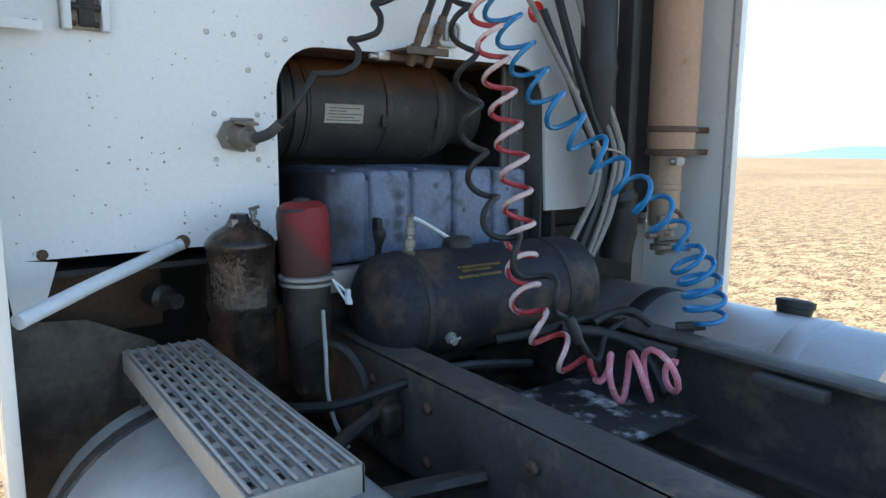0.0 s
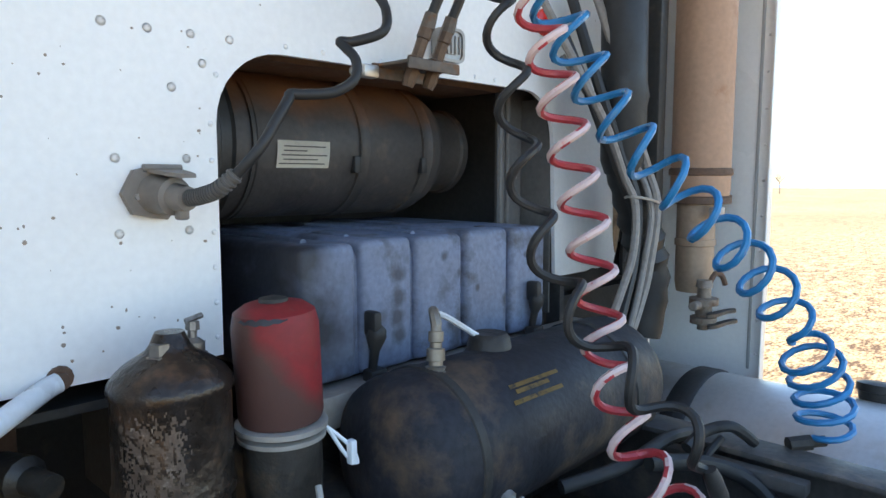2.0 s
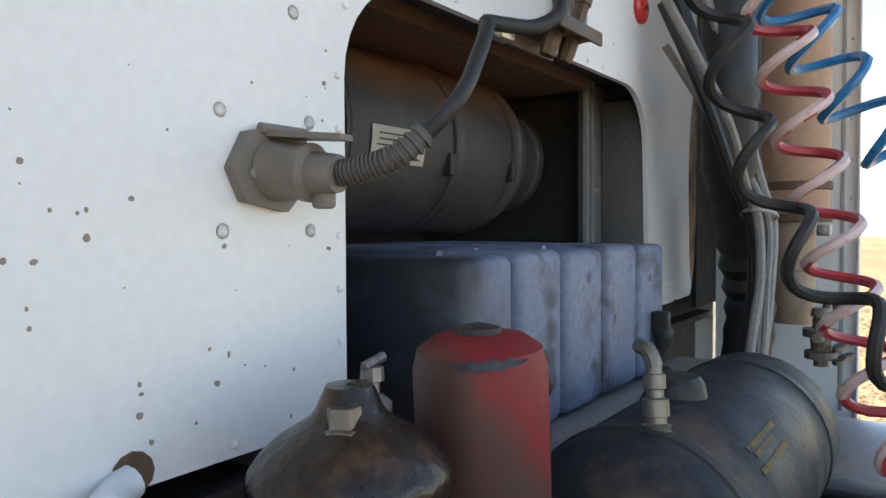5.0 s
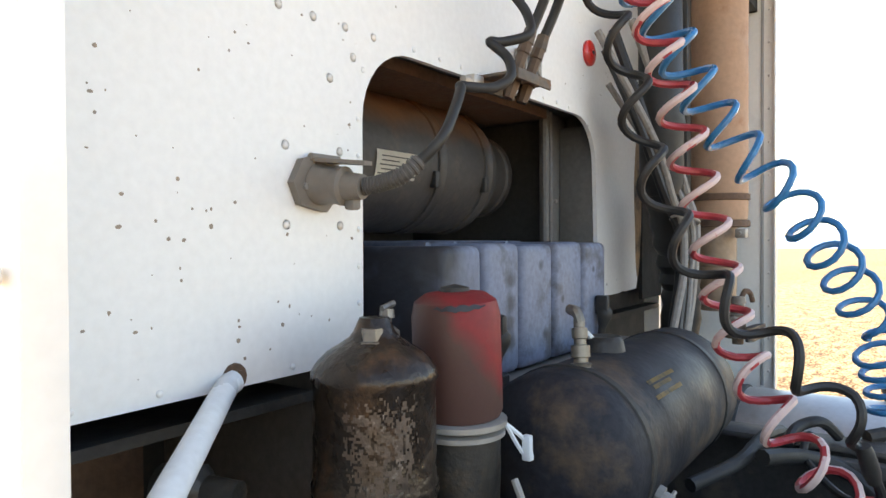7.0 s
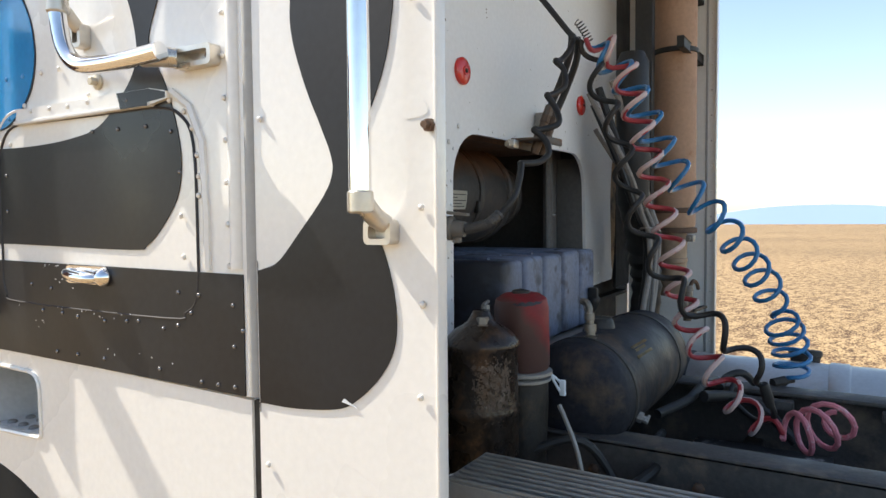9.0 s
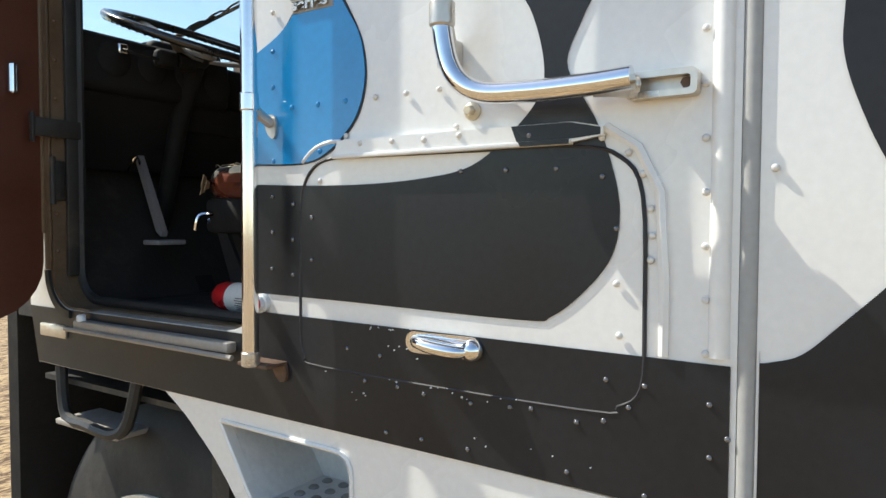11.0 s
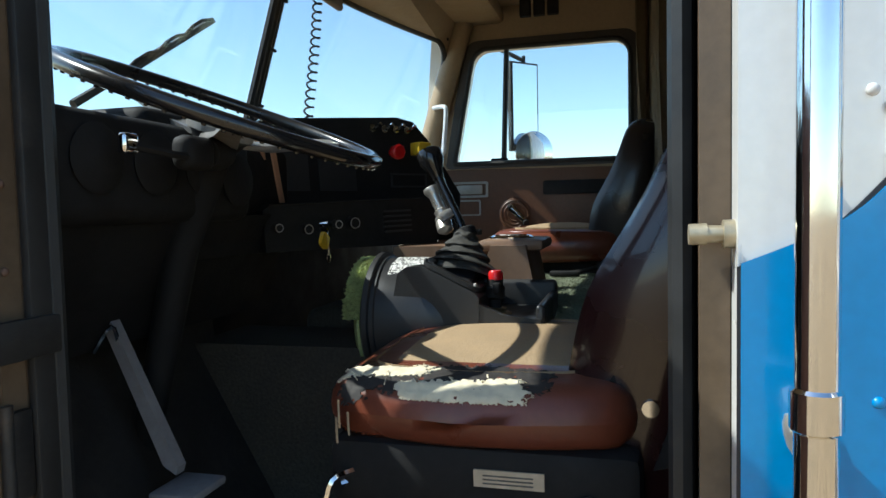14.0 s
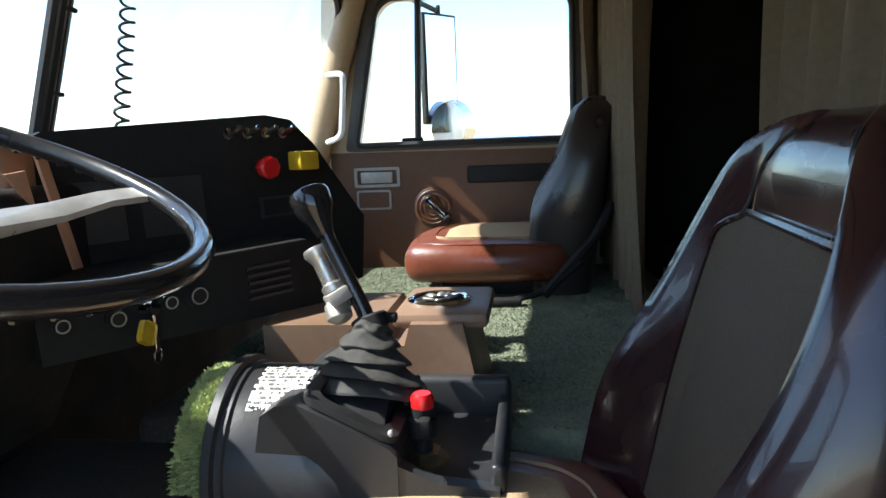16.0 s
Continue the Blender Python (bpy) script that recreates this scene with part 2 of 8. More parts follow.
def lathe(p, q, prof, n=28):
    """A turned body on the line from p to q: prof is (share of the line, radius)."""
    p, q = Vector(p), Vector(q)
    d, u, w = frame_of(q - p)
    bm = bmesh.new()
    rings = []
    for s, r in prof:
        c = p + (q - p) * s
        if r <= 1e-5:
            rings.append([bm.verts.new(c)])
        else:
            rings.append([bm.verts.new(c + (u * math.cos(a) + w * math.sin(a)) * r) for a in (2 * math.pi * k / n for k in range(n))])
    for A, B in zip(rings, rings[1:]):
        for k in range(n):
            a = [A[k % len(A)], A[(k + 1) % len(A)], B[(k + 1) % len(B)], B[k % len(B)]]
            a = list(dict.fromkeys(a))
            if len(a) > 2:
                bm.faces.new(a)
    for R in (rings[0], rings[-1]):
        if len(R) > 2:
            bm.faces.new(R)
    return bm


def rod(p, q, r, n=16, bev=0.0):
    L = (Vector(q) - Vector(p)).length
    if bev:
        return lathe(p, q, [(0, r - bev), (bev / L, r), (1 - bev / L, r), (1, r - bev)], n)
    return lathe(p, q, [(0, r), (1, r)], n)


def spline(pts, sub=8, closed=False):
    P = [Vector(p) for p in pts]
    n = len(P)
    out = []
    rng = range(n) if closed else range(n - 1)
    for i in rng:
        if closed:
            a, b, c, d = P[i - 1], P[i], P[(i + 1) % n], P[(i + 2) % n]
        else:
            a, b, c, d = P[max(i - 1, 0)], P[i], P[i + 1], P[min(i + 2, n - 1)]
        for k in range(sub):
            t = k / sub
            out.append(0.5 * ((2 * b) + (c - a) * t + (2 * a - 5 * b + 4 * c - d) * t * t + (3 * b - a - 3 * c + d) * t ** 3))
    if not closed:
        out.append(P[-1])
    return out


def tube(pts, r, n=8, closed=False):
    P = [Vector(p) for p in pts]
    bm = bmesh.new()
    m = len(P)
    u = None
    rings = []
    for i, c in enumerate(P):
        if closed:
            d = (P[(i + 1) % m] - P[i - 1]).normalized()
        else:
            d = (P[min(i + 1, m - 1)] - P[max(i - 1, 0)]).normalized()
        if u is None:
            _, u, _ = frame_of(d)
        u = (u - d * u.dot(d)).normalized()
        w = d.cross(u)
        rr = r(i / (m - 1)) if callable(r) else r
        rings.append([bm.verts.new(c + (u * math.cos(a) + w * math.sin(a)) * rr) for a in (2 * math.pi * k / n for k in range(n))])
    pairs = list(zip(rings, rings[1:])) + ([(rings[-1], rings[0])] if closed else [])
    for A, B in pairs:
        for k in range(n):
            bm.faces.new((A[k], A[(k + 1) % n], B[(k + 1) % n], B[k]))
    if not closed:
        bm.faces.new(rings[0])
        bm.faces.new(rings[-1])
    return bm


def coil(axis, r, turns, tr, per=14, phase=0.0, n=7, grow=None):
    A = spline(axis, 12)
    L = [0.0]
    for a, b in zip(A, A[1:]):
        L.append(L[-1] + (b - a).length)
    N = int(turns * per)
    pts = []
    u = None
    j = 0
    for k in range(N + 1):
        s = L[-1] * k / N
        while j < len(L) - 2 and L[j + 1] < s:
            j += 1
        f = (s - L[j]) / max(L[j + 1] - L[j], 1e-6)
        c = A[j].lerp(A[j + 1], min(f, 1))
        d = (A[min(j + 2, len(A) - 1)] - A[max(j - 1, 0)]).normalized()
        if u is None:
            _, u, _ = frame_of(d)
        u = (u - d * u.dot(d)).normalized()
        w = d.cross(u)
        a = phase + 2 * math.pi * k / per
        e = min(1.0, k / per * 1.5, (N - k) / per * 1.5)
        rr = r * (grow(k / N) if grow else 1.0)
        pts.append(c + (u * math.cos(a) + w * math.sin(a)) * rr * (0.25 + 0.75 * e))
    return tube(pts, tr, n)


def plate(outer, holes, put, thick):
    """A sheet of any outline with holes: put(a, b) gives a place, thick the way through."""
    from mathutils.geometry import tessellate_polygon
    loops = [outer] + list(holes)
    tris = tessellate_polygon([[Vector((a, b, 0)) for a, b in lp] for lp in loops])
    bm = bmesh.new()
    thick = Vector(thick)
    F, B, spans = [], [], []
    for lp in loops:
        s = len(F)
        for a, b in lp:
            c = Vector(put(a, b))
            F.append(bm.verts.new(c))
            B.append(bm.verts.new(c + thick))
        spans.append((s, len(F)))
    for t in tris:
        if len(set(t)) == 3:
            try:
                bm.faces.new([F[i] for i in t])
                bm.faces.new([B[i] for i in reversed(t)])
            except ValueError:
                pass
    for s, e in spans:
        for i in range(s, e):
            j = s if i + 1 == e else i + 1
            bm.faces.new((F[i], F[j], B[j], B[i]))
    return bm


def rrect(a0, b0, a1, b1, r, n=6):
    if not isinstance(r, tuple):
        r = (r, r, r, r)
    out = []
    for (ca, cb, s), q in zip(((a0 + r[0], b0 + r[0], 180), (a1 - r[1], b0 + r[1], 270), (a1 - r[2], b1 - r[2], 0), (a0 + r[3], b1 - r[3], 90)), r):
        for k in range(n + 1):
            t = radians(s + 90 * k / n)
            out.append((ca + q * math.cos(t), cb + q * math.sin(t)))
    return out


def smooth2(pts, sub=5):
    out = []
    for v in spline([(a, b, 0) for a, b in pts], sub, True):
        if not out or math.hypot(v.x - out[-1][0], v.y - out[-1][1]) > 1e-4:
            out.append((v.x, v.y))
    return out


side = lambda x: (lambda a, b: (x, a, b))      # a sheet facing left or right: (y, z)
back = lambda y: (lambda a, b: (a, y, b))      # a sheet facing ahead or back: (x, z)
flat = lambda z: (lambda a, b: (a, b, z))      # a sheet lying flat: (x, y)
SHARED = {}


def copies(name, key, make, material, places, parent):
    """Alike small pieces that share one mesh, each an object of its own under parent."""
    if key not in SHARED:
        bm = make()
        bmesh.ops.recalc_face_normals(bm, faces=bm.faces)
        for f in bm.faces:
            f.smooth = True
        SHARED[key] = bpy.data.meshes.new(name)
        bm.to_mesh(SHARED[key])
        bm.free()
        SHARED[key].materials.append(material)
    for m in places:
        ob = new(name, SHARED[key])
        ob.parent = parent
        ob.matrix_basis = Matrix.Translation(-HOME[parent.name]) @ m


def dome(r, h, ax, n=10):
    ax = Vector(ax)
    return lathe((0, 0, 0), ax * h, [(0, r), (0.45, r * 0.9), (0.8, r * 0.6), (1, 0)], n)


# ---- ground and distance ----
def ground_sheet():
    bm = bmesh.new()
    rings = [0.0, 2, 4, 7, 12, 20, 35, 60, 100, 170, 300, 600, 1200, 2400, 4200]
    n = 64
    prev = [bm.verts.new((0, 0, 0))]
    for r in rings[1:]:
        cur = []
        for k in range(n):
            a = 2 * math.pi * k / n
            x, y = r * math.cos(a), r * math.sin(a)
            drop = -0.014 * max(0.0, r - 15)
            cur.append(bm.verts.new((x, y, drop + 0.03 * noise.noise((x * 0.3, y * 0.3, 0)) * min(1, r / 6))))
        for k in range(n):
            f = list(dict.fromkeys([prev[k % len(prev)], cur[k], cur[(k + 1) % n], prev[(k + 1) % len(prev)]]))
            bm.faces.new(f)
        prev = cur
    return bm


part("ground", ground_sheet(), m_ground(), None, "harvested field covered in pale dry straw stubble", 60, category="ground", kind="structure")


def hills():
    bm = bmesh.new()
    n = 220
    lo, hi, far = [], [], []
    for k in range(n + 1):
        a = radians(-100 + 160 * k / n)
        r = 3900
        d = -100 + 160 * k / n
        h = -38 + 62 * math.exp(-((d - 23) / 4.0) ** 2) + 98 * math.exp(-(abs(d - 2) / 9.0) ** 2.4) + 30 * math.exp(-((d - 38) / 5.0) ** 2) + 5 * noise.noise((k * 0.25, 7.0, 0))
        lo.append(bm.verts.new((r * math.cos(a), r * math.sin(a), -110)))
        hi.append(bm.verts.new((r * 1.04 * math.cos(a), r * 1.04 * math.sin(a), h - 14)))
        far.append(bm.verts.new((r * 1.06 * math.cos(a), r * 1.06 * math.sin(a), -110)))
    for k in range(n):
        bm.faces.new((lo[k], lo[k + 1], hi[k + 1], hi[k]))
        bm.faces.new((hi[k], hi[k + 1], far[k + 1], far[k]))
    return bm


part("backdrop", hills(), m_hill(), None, "low hills beyond the field, tinted blue for haze", 60, category="hills", kind="structure")


def bush(at, h, seed):
    """A bare winter tree: a short trunk that forks into many fine twigs."""
    rnd = random.Random(seed)
    trunk, twigs = [], []

    def grow(p, d, length, r, depth):
        q = p + d * length
        (trunk if depth < 2 else twigs).append(lathe(p, q, [(0, r), (1, r * 0.65)], 5))
        if depth < 5:
            for _ in range(3 if depth < 3 else 2):
                e = (d + Vector((rnd.uniform(-1, 1), rnd.uniform(-1, 1), rnd.uniform(-0.15, 0.6))) * 0.75).normalized()
                grow(q, e, length * rnd.uniform(0.62, 0.85), r * 0.6, depth + 1)
    grow(Vector(at), Vector((0, 0, 1)), h * 0.24, h * 0.025, 0)
    t = thing("tree", at, "bare leafless tree at the far edge of the field", "tree", "far trees")
    part("trunk", join(*trunk), M_TREE, t)
    part("crown", join(*twigs), M_TREE, t)


for i, (x, y, h) in enumerate(((210, -62, 6), (214, -38, 5), (222, -46, 6.5), (206, -71, 5), (218, -30, 5.5), (150, 46, 5.5), (230, -56, 7), (226, -16, 4))):
    bush((x, y, -0.014 * (math.hypot(x, y) - 15)), h, i)

# ---- cab shell: left side ----
wall_left = thing("wall_left", (0.0, 0.5, 1.2), "white riveted cab side with black and blue cow patches", "cab side", kind="structure")
DOOR_HOLE = rrect(0.957, 1.395, 1.792, 2.80, (0.10, 0.11, 0.08, 0.08))
part("cab_panel", plate([(0.012, 1.222), (1.86, 1.236), (1.90, 1.40), (1.93, 2.2), (1.86, 3.05), (0.012, 3.05)], [DOOR_HOLE], side(0), (0.035, 0, 0)), M_WHITE, wall_left)
part("sleeper_extension", plate([(-0.379, 0.55), (-0.012, 0.55), (-0.012, 3.05), (-0.379, 3.05)], [], side(0), (0.006, 0, 0)), M_WHITE, wall_left, "white sheet side extension behind the cab")
part("rear_flange", join(box((-0.004, -0.385, 0.55), (0.022, -0.379, 3.05), 0.002), box((0.017, -0.381, 0.55), (0.022, -0.364, 3.05), 0.001)), M_WHITE, wall_left)
part("seam_strip", tube([(0.006, 0.0, z) for z in (1.225, 1.8, 2.4, 3.05)], 0.013, 10), M_GREYSEAL, wall_left, "grey rubber seam strip")
part("corner_rib", tube([(0.004, 0.036, z) for z in (1.45, 1.8, 2.4, 3.05)], 0.015, 10), M_WHITE, wall_left)
def rounded(pts, r, n=4):
    """A polygon with its corners rounded off."""
    out = []
    for k, p in enumerate(pts):
        p, a, b = Vector(p), Vector(pts[k - 1]), Vector(pts[(k + 1) % len(pts)])
        q = r[k] if isinstance(r, tuple) else r
        u, w = p + (a - p).normalized() * q, p + (b - p).normalized() * q
        out += [tuple(u * (1 - t) ** 2 + p * 2 * t * (1 - t) + w * t * t) for t in (i / n for i in range(n + 1))]
    return out


STEP_HOLE = rounded([(1.083, 1.192), (0.700, 1.187), (0.698, 1.036), (0.975, 1.024)], (0.012, 0.045, 0.014, 0.035))
part("fender_panel", plate([(0.012, 0.55), (0.012, 1.216), (1.292, 1.238), (1.285, 1.231), (1.245, 1.208), (1.205, 1.183), (1.144, 1.135), (1.105, 1.102), (1.068, 1.064), (1.035, 1.026), (1.005, 0.993), (0.98, 0.971), (0.95, 0.956), (0.91, 0.945), (0.862, 0.936), (0.80, 0.92), (0.72, 0.89), (0.62, 0.82), (0.58, 0.55)], [STEP_HOLE], side(0.004), (0.025, 0, 0)), M_WHITE, wall_left, "white lower fender panel with a step recess")
part("step_rim", tube([(0.003, a, b) for a, b in STEP_HOLE], 0.0055, 6, True), M_WHITE, wall_left)
part("lower_gap", box((0.010, -0.0118, 0.55), (0.028, 0.0118, 1.215)), M_DARK, wall_left, "dark gap between the fender and the extension")
part("step_recess", join(box((0.03, 0.69, 1.0), (0.24, 1.0, 1.022)), plate([(0.69, 1.0), (0.99, 1.0), (1.098, 1.20), (0.69, 1.20)], [], side(0.22), (0.02, 0, 0)), box((0.03, 0.685, 1.0), (0.24, 0.70, 1.20)), box((0.03, 0.69, 1.19), (0.24, 1.09, 1.20)), plate([(1.105, 1.20), (1.085, 1.20), (0.975, 1.02), (0.995, 1.02)], [], side(0.03), (0.21, 0, 0)), plate([(0.70, 1.19), (0.735, 1.19), (0.728, 1.10), (0.715, 1.05), (0.70, 1.03)], [], side(0.10), (0.12, 0, 0))), mk("pale_grey_step_paint", (0.74, 0.73, 0.71), 0.45, var=0.12, scale=6, bump=0.06, dirt=(0.30, 0.25, 0.19), dirt_amt=0.3), wall_left, "pale grey pressed step inside the fender")
copies("tread_knob", "tread", lambda: dome(0.013, 0.008, (0, 0, 1), 8), M_GALV, [Matrix.Translation((0.06 + 0.045 * i, 0.74 + 0.05 * j, 1.022)) for i in range(4) for j in range(5)], wall_left)

PATCH_REAR = [(-0.10, 3.0), (-0.075, 2.6), (-0.095, 2.2), (-0.104, 1.94), (-0.104, 1.847), (-0.132, 1.756), (-0.166, 1.683), (-0.186, 1.635), (-0.186, 1.605), (-0.165, 1.57), (-0.11, 1.51), (-0.066, 1.466), (-0.03, 1.452), (-0.016, 1.449), (-0.016, 1.449), (-0.016, 1.449), (-0.016, 1.217), (-0.016, 1.217), (-0.016, 1.217), (-0.03, 1.217), (-0.10, 1.218), (-0.189, 1.229), (-0.232, 1.25), (-0.278, 1.293), (-0.304, 1.34), (-0.308, 1.40), (-0.292, 1.472), (-0.266, 1.529), (-0.239, 1.587), (-0.228, 1.626), (-0.239, 1.662), (-0.264, 1.706), (-0.288, 1.76), (-0.303, 1.822), (-0.310, 1.92), (-0.31, 2.3), (-0.28, 2.7), (-0.24, 3.0)]
PATCH_MID = [(0.50, 2.62), (0.47, 2.40), (0.43, 2.20), (0.36, 2.03), (0.322, 1.964), (0.301, 1.885), (0.309, 1.834), (0.353, 1.784), (0.431, 1.730), (0.53, 1.712), (0.66, 1.705), (0.80, 1.706), (0.955, 1.712), (0.955, 1.712), (0.955, 1.712), (0.955, 1.485), (0.955, 1.485), (0.955, 1.485), (0.70, 1.483), (0.342, 1.478), (0.284, 1.488), (0.228, 1.533), (0.188, 1.586), (0.177, 1.648), (0.187, 1.71), (0.213, 1.784), (0.239, 1.83), (0.263, 1.882), (0.238, 1.945), (0.212, 2.0), (0.19, 2.12), (0.20, 2.35), (0.26, 2.58), (0.38, 2.68)]
PATCH_BLUE = [(0.90, 2.44), (0.88, 2.33), (0.815, 2.23), (0.791, 2.165), (0.796, 2.115), (0.844, 2.045), (0.889, 2.009), (0.955, 1.980), (0.955, 1.980), (0.955, 1.980), (0.955, 1.754), (0.955, 1.754), (0.955, 1.754), (0.82, 1.751), (0.757, 1.768), (0.706, 1.805), (0.677, 1.842), (0.662, 1.89), (0.662, 1.935), (0.676, 1.988), (0.711, 2.046), (0.745, 2.105), (0.757, 2.16), (0.74, 2.20), (0.70, 2.28), (0.70, 2.40), (0.80, 2.50)]


def grown(pts, d):
    cy = sum(p[0] for p in pts) / len(pts)
    cz = sum(p[1] for p in pts) / len(pts)
    return [(a + d * (1 if a > cy else -1), b + d * (1 if b > cz else -1)) for a, b in pts]


def patch(name, pts, material, label, sub=5):
    part(name, plate(smooth2(pts, sub), [], side(-0.0025), (0.002, 0, 0)), material, wall_left, label)


patch("rear_patch", PATCH_REAR, M_BLACKP, "black cow-hide patch")
patch("middle_patch", PATCH_MID, M_BLACKP, "black cow-hide patch")
part("blue_outline", plate(smooth2(grown(PATCH_BLUE, 0.003)), [], side(-0.0022), (0.0017, 0, 0)), M_EDGE, wall_left)
part("blue_patch", plate(smooth2(PATCH_BLUE), [], side(-0.004), (0.0015, 0, 0)), M_BLUEP, wall_left, "bright blue cow-hide patch")
part("lower_band", plate([(0.020, 1.223), (1.855, 1.238), (1.895, 1.394), (0.975, 1.394), (0.960, 1.446), (0.020, 1.440)], [], side(-0.003), (0.0025, 0, 0)), M_BLACKP, wall_left, "faded black lower band")
# compartment door: raised frame and a dark gap line
DOOR_LINE = [(0.828, 1.42), (0.828, 1.56), (0.826, 1.66), (0.815, 1.712), (0.785, 1.745), (0.74, 1.757), (0.66, 1.757), (0.45, 1.755), (0.25, 1.752), (0.178, 1.733), (0.143, 1.675), (0.138, 1.50), (0.142, 1.395), (0.176, 1.362), (0.235, 1.348), (0.76, 1.350), (0.815, 1.37)]
part("locker_gap", tube([(-0.001, a, b) for a, b in smooth2(DOOR_LINE, 4)], 0.0035, 5, True), M_EDGE, wall_left)
part("locker_ledge", join(plate([(0.73, 1.760), (0.72, 1.788), (0.25, 1.788), (0.20, 1.778), (0.20, 1.765), (0.25, 1.757)], [], side(-0.013), (0.013, 0, 0)), box((-0.017, 0.25, 1.754), (0, 0.732, 1.762), 0.002)), M_WHITE, wall_left)
part("ledge_patch", join(plate([(0.352, 1.7875), (0.252, 1.7875), (0.204, 1.777), (0.204, 1.766), (0.25, 1.7625), (0.342, 1.7625)], [], side(-0.0138), (0.0007, 0, 0)), plate([(0.338, 1.7618), (0.252, 1.7618), (0.252, 1.7545), (0.334, 1.7545)], [], side(-0.0178), (0.0007, 0, 0))), M_BLACKP, wall_left, "black patch carried over the ledge")
part("locker_rim", tube([(-0.002, a, b) for a, b in [(0.20, 1.778), (0.150, 1.745), (0.118, 1.68), (0.110, 1.55), (0.110, 1.445)]], 0.008, 6), M_WHITE, wall_left)
part("locker_arc", tube(spline([(-0.003, 0.82, 1.752), (-0.003, 0.79, 1.776), (-0.003, 0.755, 1.787), (-0.003, 0.72, 1.788)], 4), 0.004, 5), M_WPIPE, wall_left)
part("locker_latch", join(plate(rrect(0.408, 1.404, 0.562, 1.442, 0.018, 5), [], side(-0.003), (-0.006, 0, 0)), plate(rrect(0.420, 1.411, 0.550, 1.436, 0.012, 5), [], side(-0.009), (-0.004, 0, 0)), tube(spline([(-0.010, 0.540, 1.428), (-0.026, 0.525, 1.426), (-0.032, 0.485, 1.421), (-0.028, 0.445, 1.418), (-0.012, 0.428, 1.418)], 5), lambda u: 0.0085 + 0.003 * math.sin(3.1 * u), 10), lathe((-0.006, 0.425, 1.420), (-0.026, 0.425, 1.420), [(0, 0.020), (0.6, 0.017), (1, 0.006)], 16)), M_CHROME, wall_left, "chrome locker latch")
bumper = part("door_bumper", lathe((0.0, 0.935, 1.465), (-0.024, 0.935, 1.465), [(0, 0.020), (0.5, 0.020), (0.6, 0.017), (1, 0.016)], 16), M_WPIPE, wall_left, "white rubber door stop")
part("bumper_tip", lathe((-0.0235, 0.935, 1.465), (-0.034, 0.935, 1.465), [(0, 0.0155), (0.6, 0.014), (1, 0.008)], 16), M_REDLENS, bumper, "red plastic tip")
part("lug_nut", join(lathe((0.0, 0.43, 1.820), (-0.006, 0.43, 1.820), [(0, 0.0155), (0.7, 0.0155), (1, 0.013)], 20), lathe((-0.006, 0.43, 1.820), (-0.020, 0.43, 1.820), [(0, 0.0085), (0.9, 0.0085), (1, 0.007)], 6)), mk("pale_zinc_bolt", (0.62, 0.55, 0.42), 0.45, metal=0.4, var=0.2, scale=30), wall_left, "pale zinc bolt head on a round washer")
part("rusty_bolt", lathe((0.0, -0.372, 1.672), (-0.02, -0.372, 1.672), [(0, 0.010), (0.5, 0.010), (0.5, 0.006), (1, 0.006)], 6), M_RUSTDK, wall_left, "rusted bolt head")
part("paint_chip", plate(smooth2([(-0.335, 1.715), (-0.36, 1.71), (-0.365, 1.69), (-0.33, 1.685), (-0.325, 1.70)]), [], side(-0.001), (0.001, 0, 0)), M_WHITE, wall_left)
part("scrape", plate([(-0.23, 1.237), (-0.20, 1.243), (-0.205, 1.249)], [], side(-0.0032), (0.001, 0, 0)), M_WPIPE, wall_left)
_w = random.Random(12)
wear = bmesh.new()
for _ in range(34):
    a, b = _w.choice(((_w.gauss(0.585, 0.05), _w.gauss(1.425, 0.018)), (_w.gauss(0.50, 0.12), _w.gauss(1.344, 0.006)), (_w.uniform(0.2, 0.7), _w.uniform(1.26, 1.32))))
    r = _w.uniform(0.0010, 0.0026)
    wear = join(wear, plate([(a + r * _w.uniform(0.5, 1.3) * math.cos(k * 1.05), b + r * _w.uniform(0.4, 1.0) * math.sin(k * 1.05)) for k in range(6)], [], side(-0.0042), (0.001, 0, 0)))
part("paint_wear", wear, M_WPIPE, wall_left, "small white chips in the black paint", kind="stuff")
# raised badge letters
def letters(text, y0, z0, h, depth, material, name, parent, label="", wide=1.0):
    cu = bpy.data.curves.new(name, "FONT")
    cu.body = text
    cu.size = h
    cu.extrude = depth
    cu.offset = 0.028 * h
    tmp = bpy.data.objects.new(name, cu)
    scene.collection.objects.link(tmp)
    dg = bpy.context.evaluated_depsgraph_get()
    me = bpy.data.meshes.new_from_object(tmp.evaluated_get(dg))
    bpy.data.objects.remove(tmp)
    bm = bmesh.new()
    bm.from_mesh(me)
    bpy.data.meshes.remove(me)
    rot = Matrix(((0, 0, -1, -0.006), (-wide, 0, 0, y0), (0, 1, 0, z0), (0, 0, 0, 1)))
    bmesh.ops.transform(bm, matrix=rot, verts=bm.verts)
    return part(name, bm, material, parent, label)


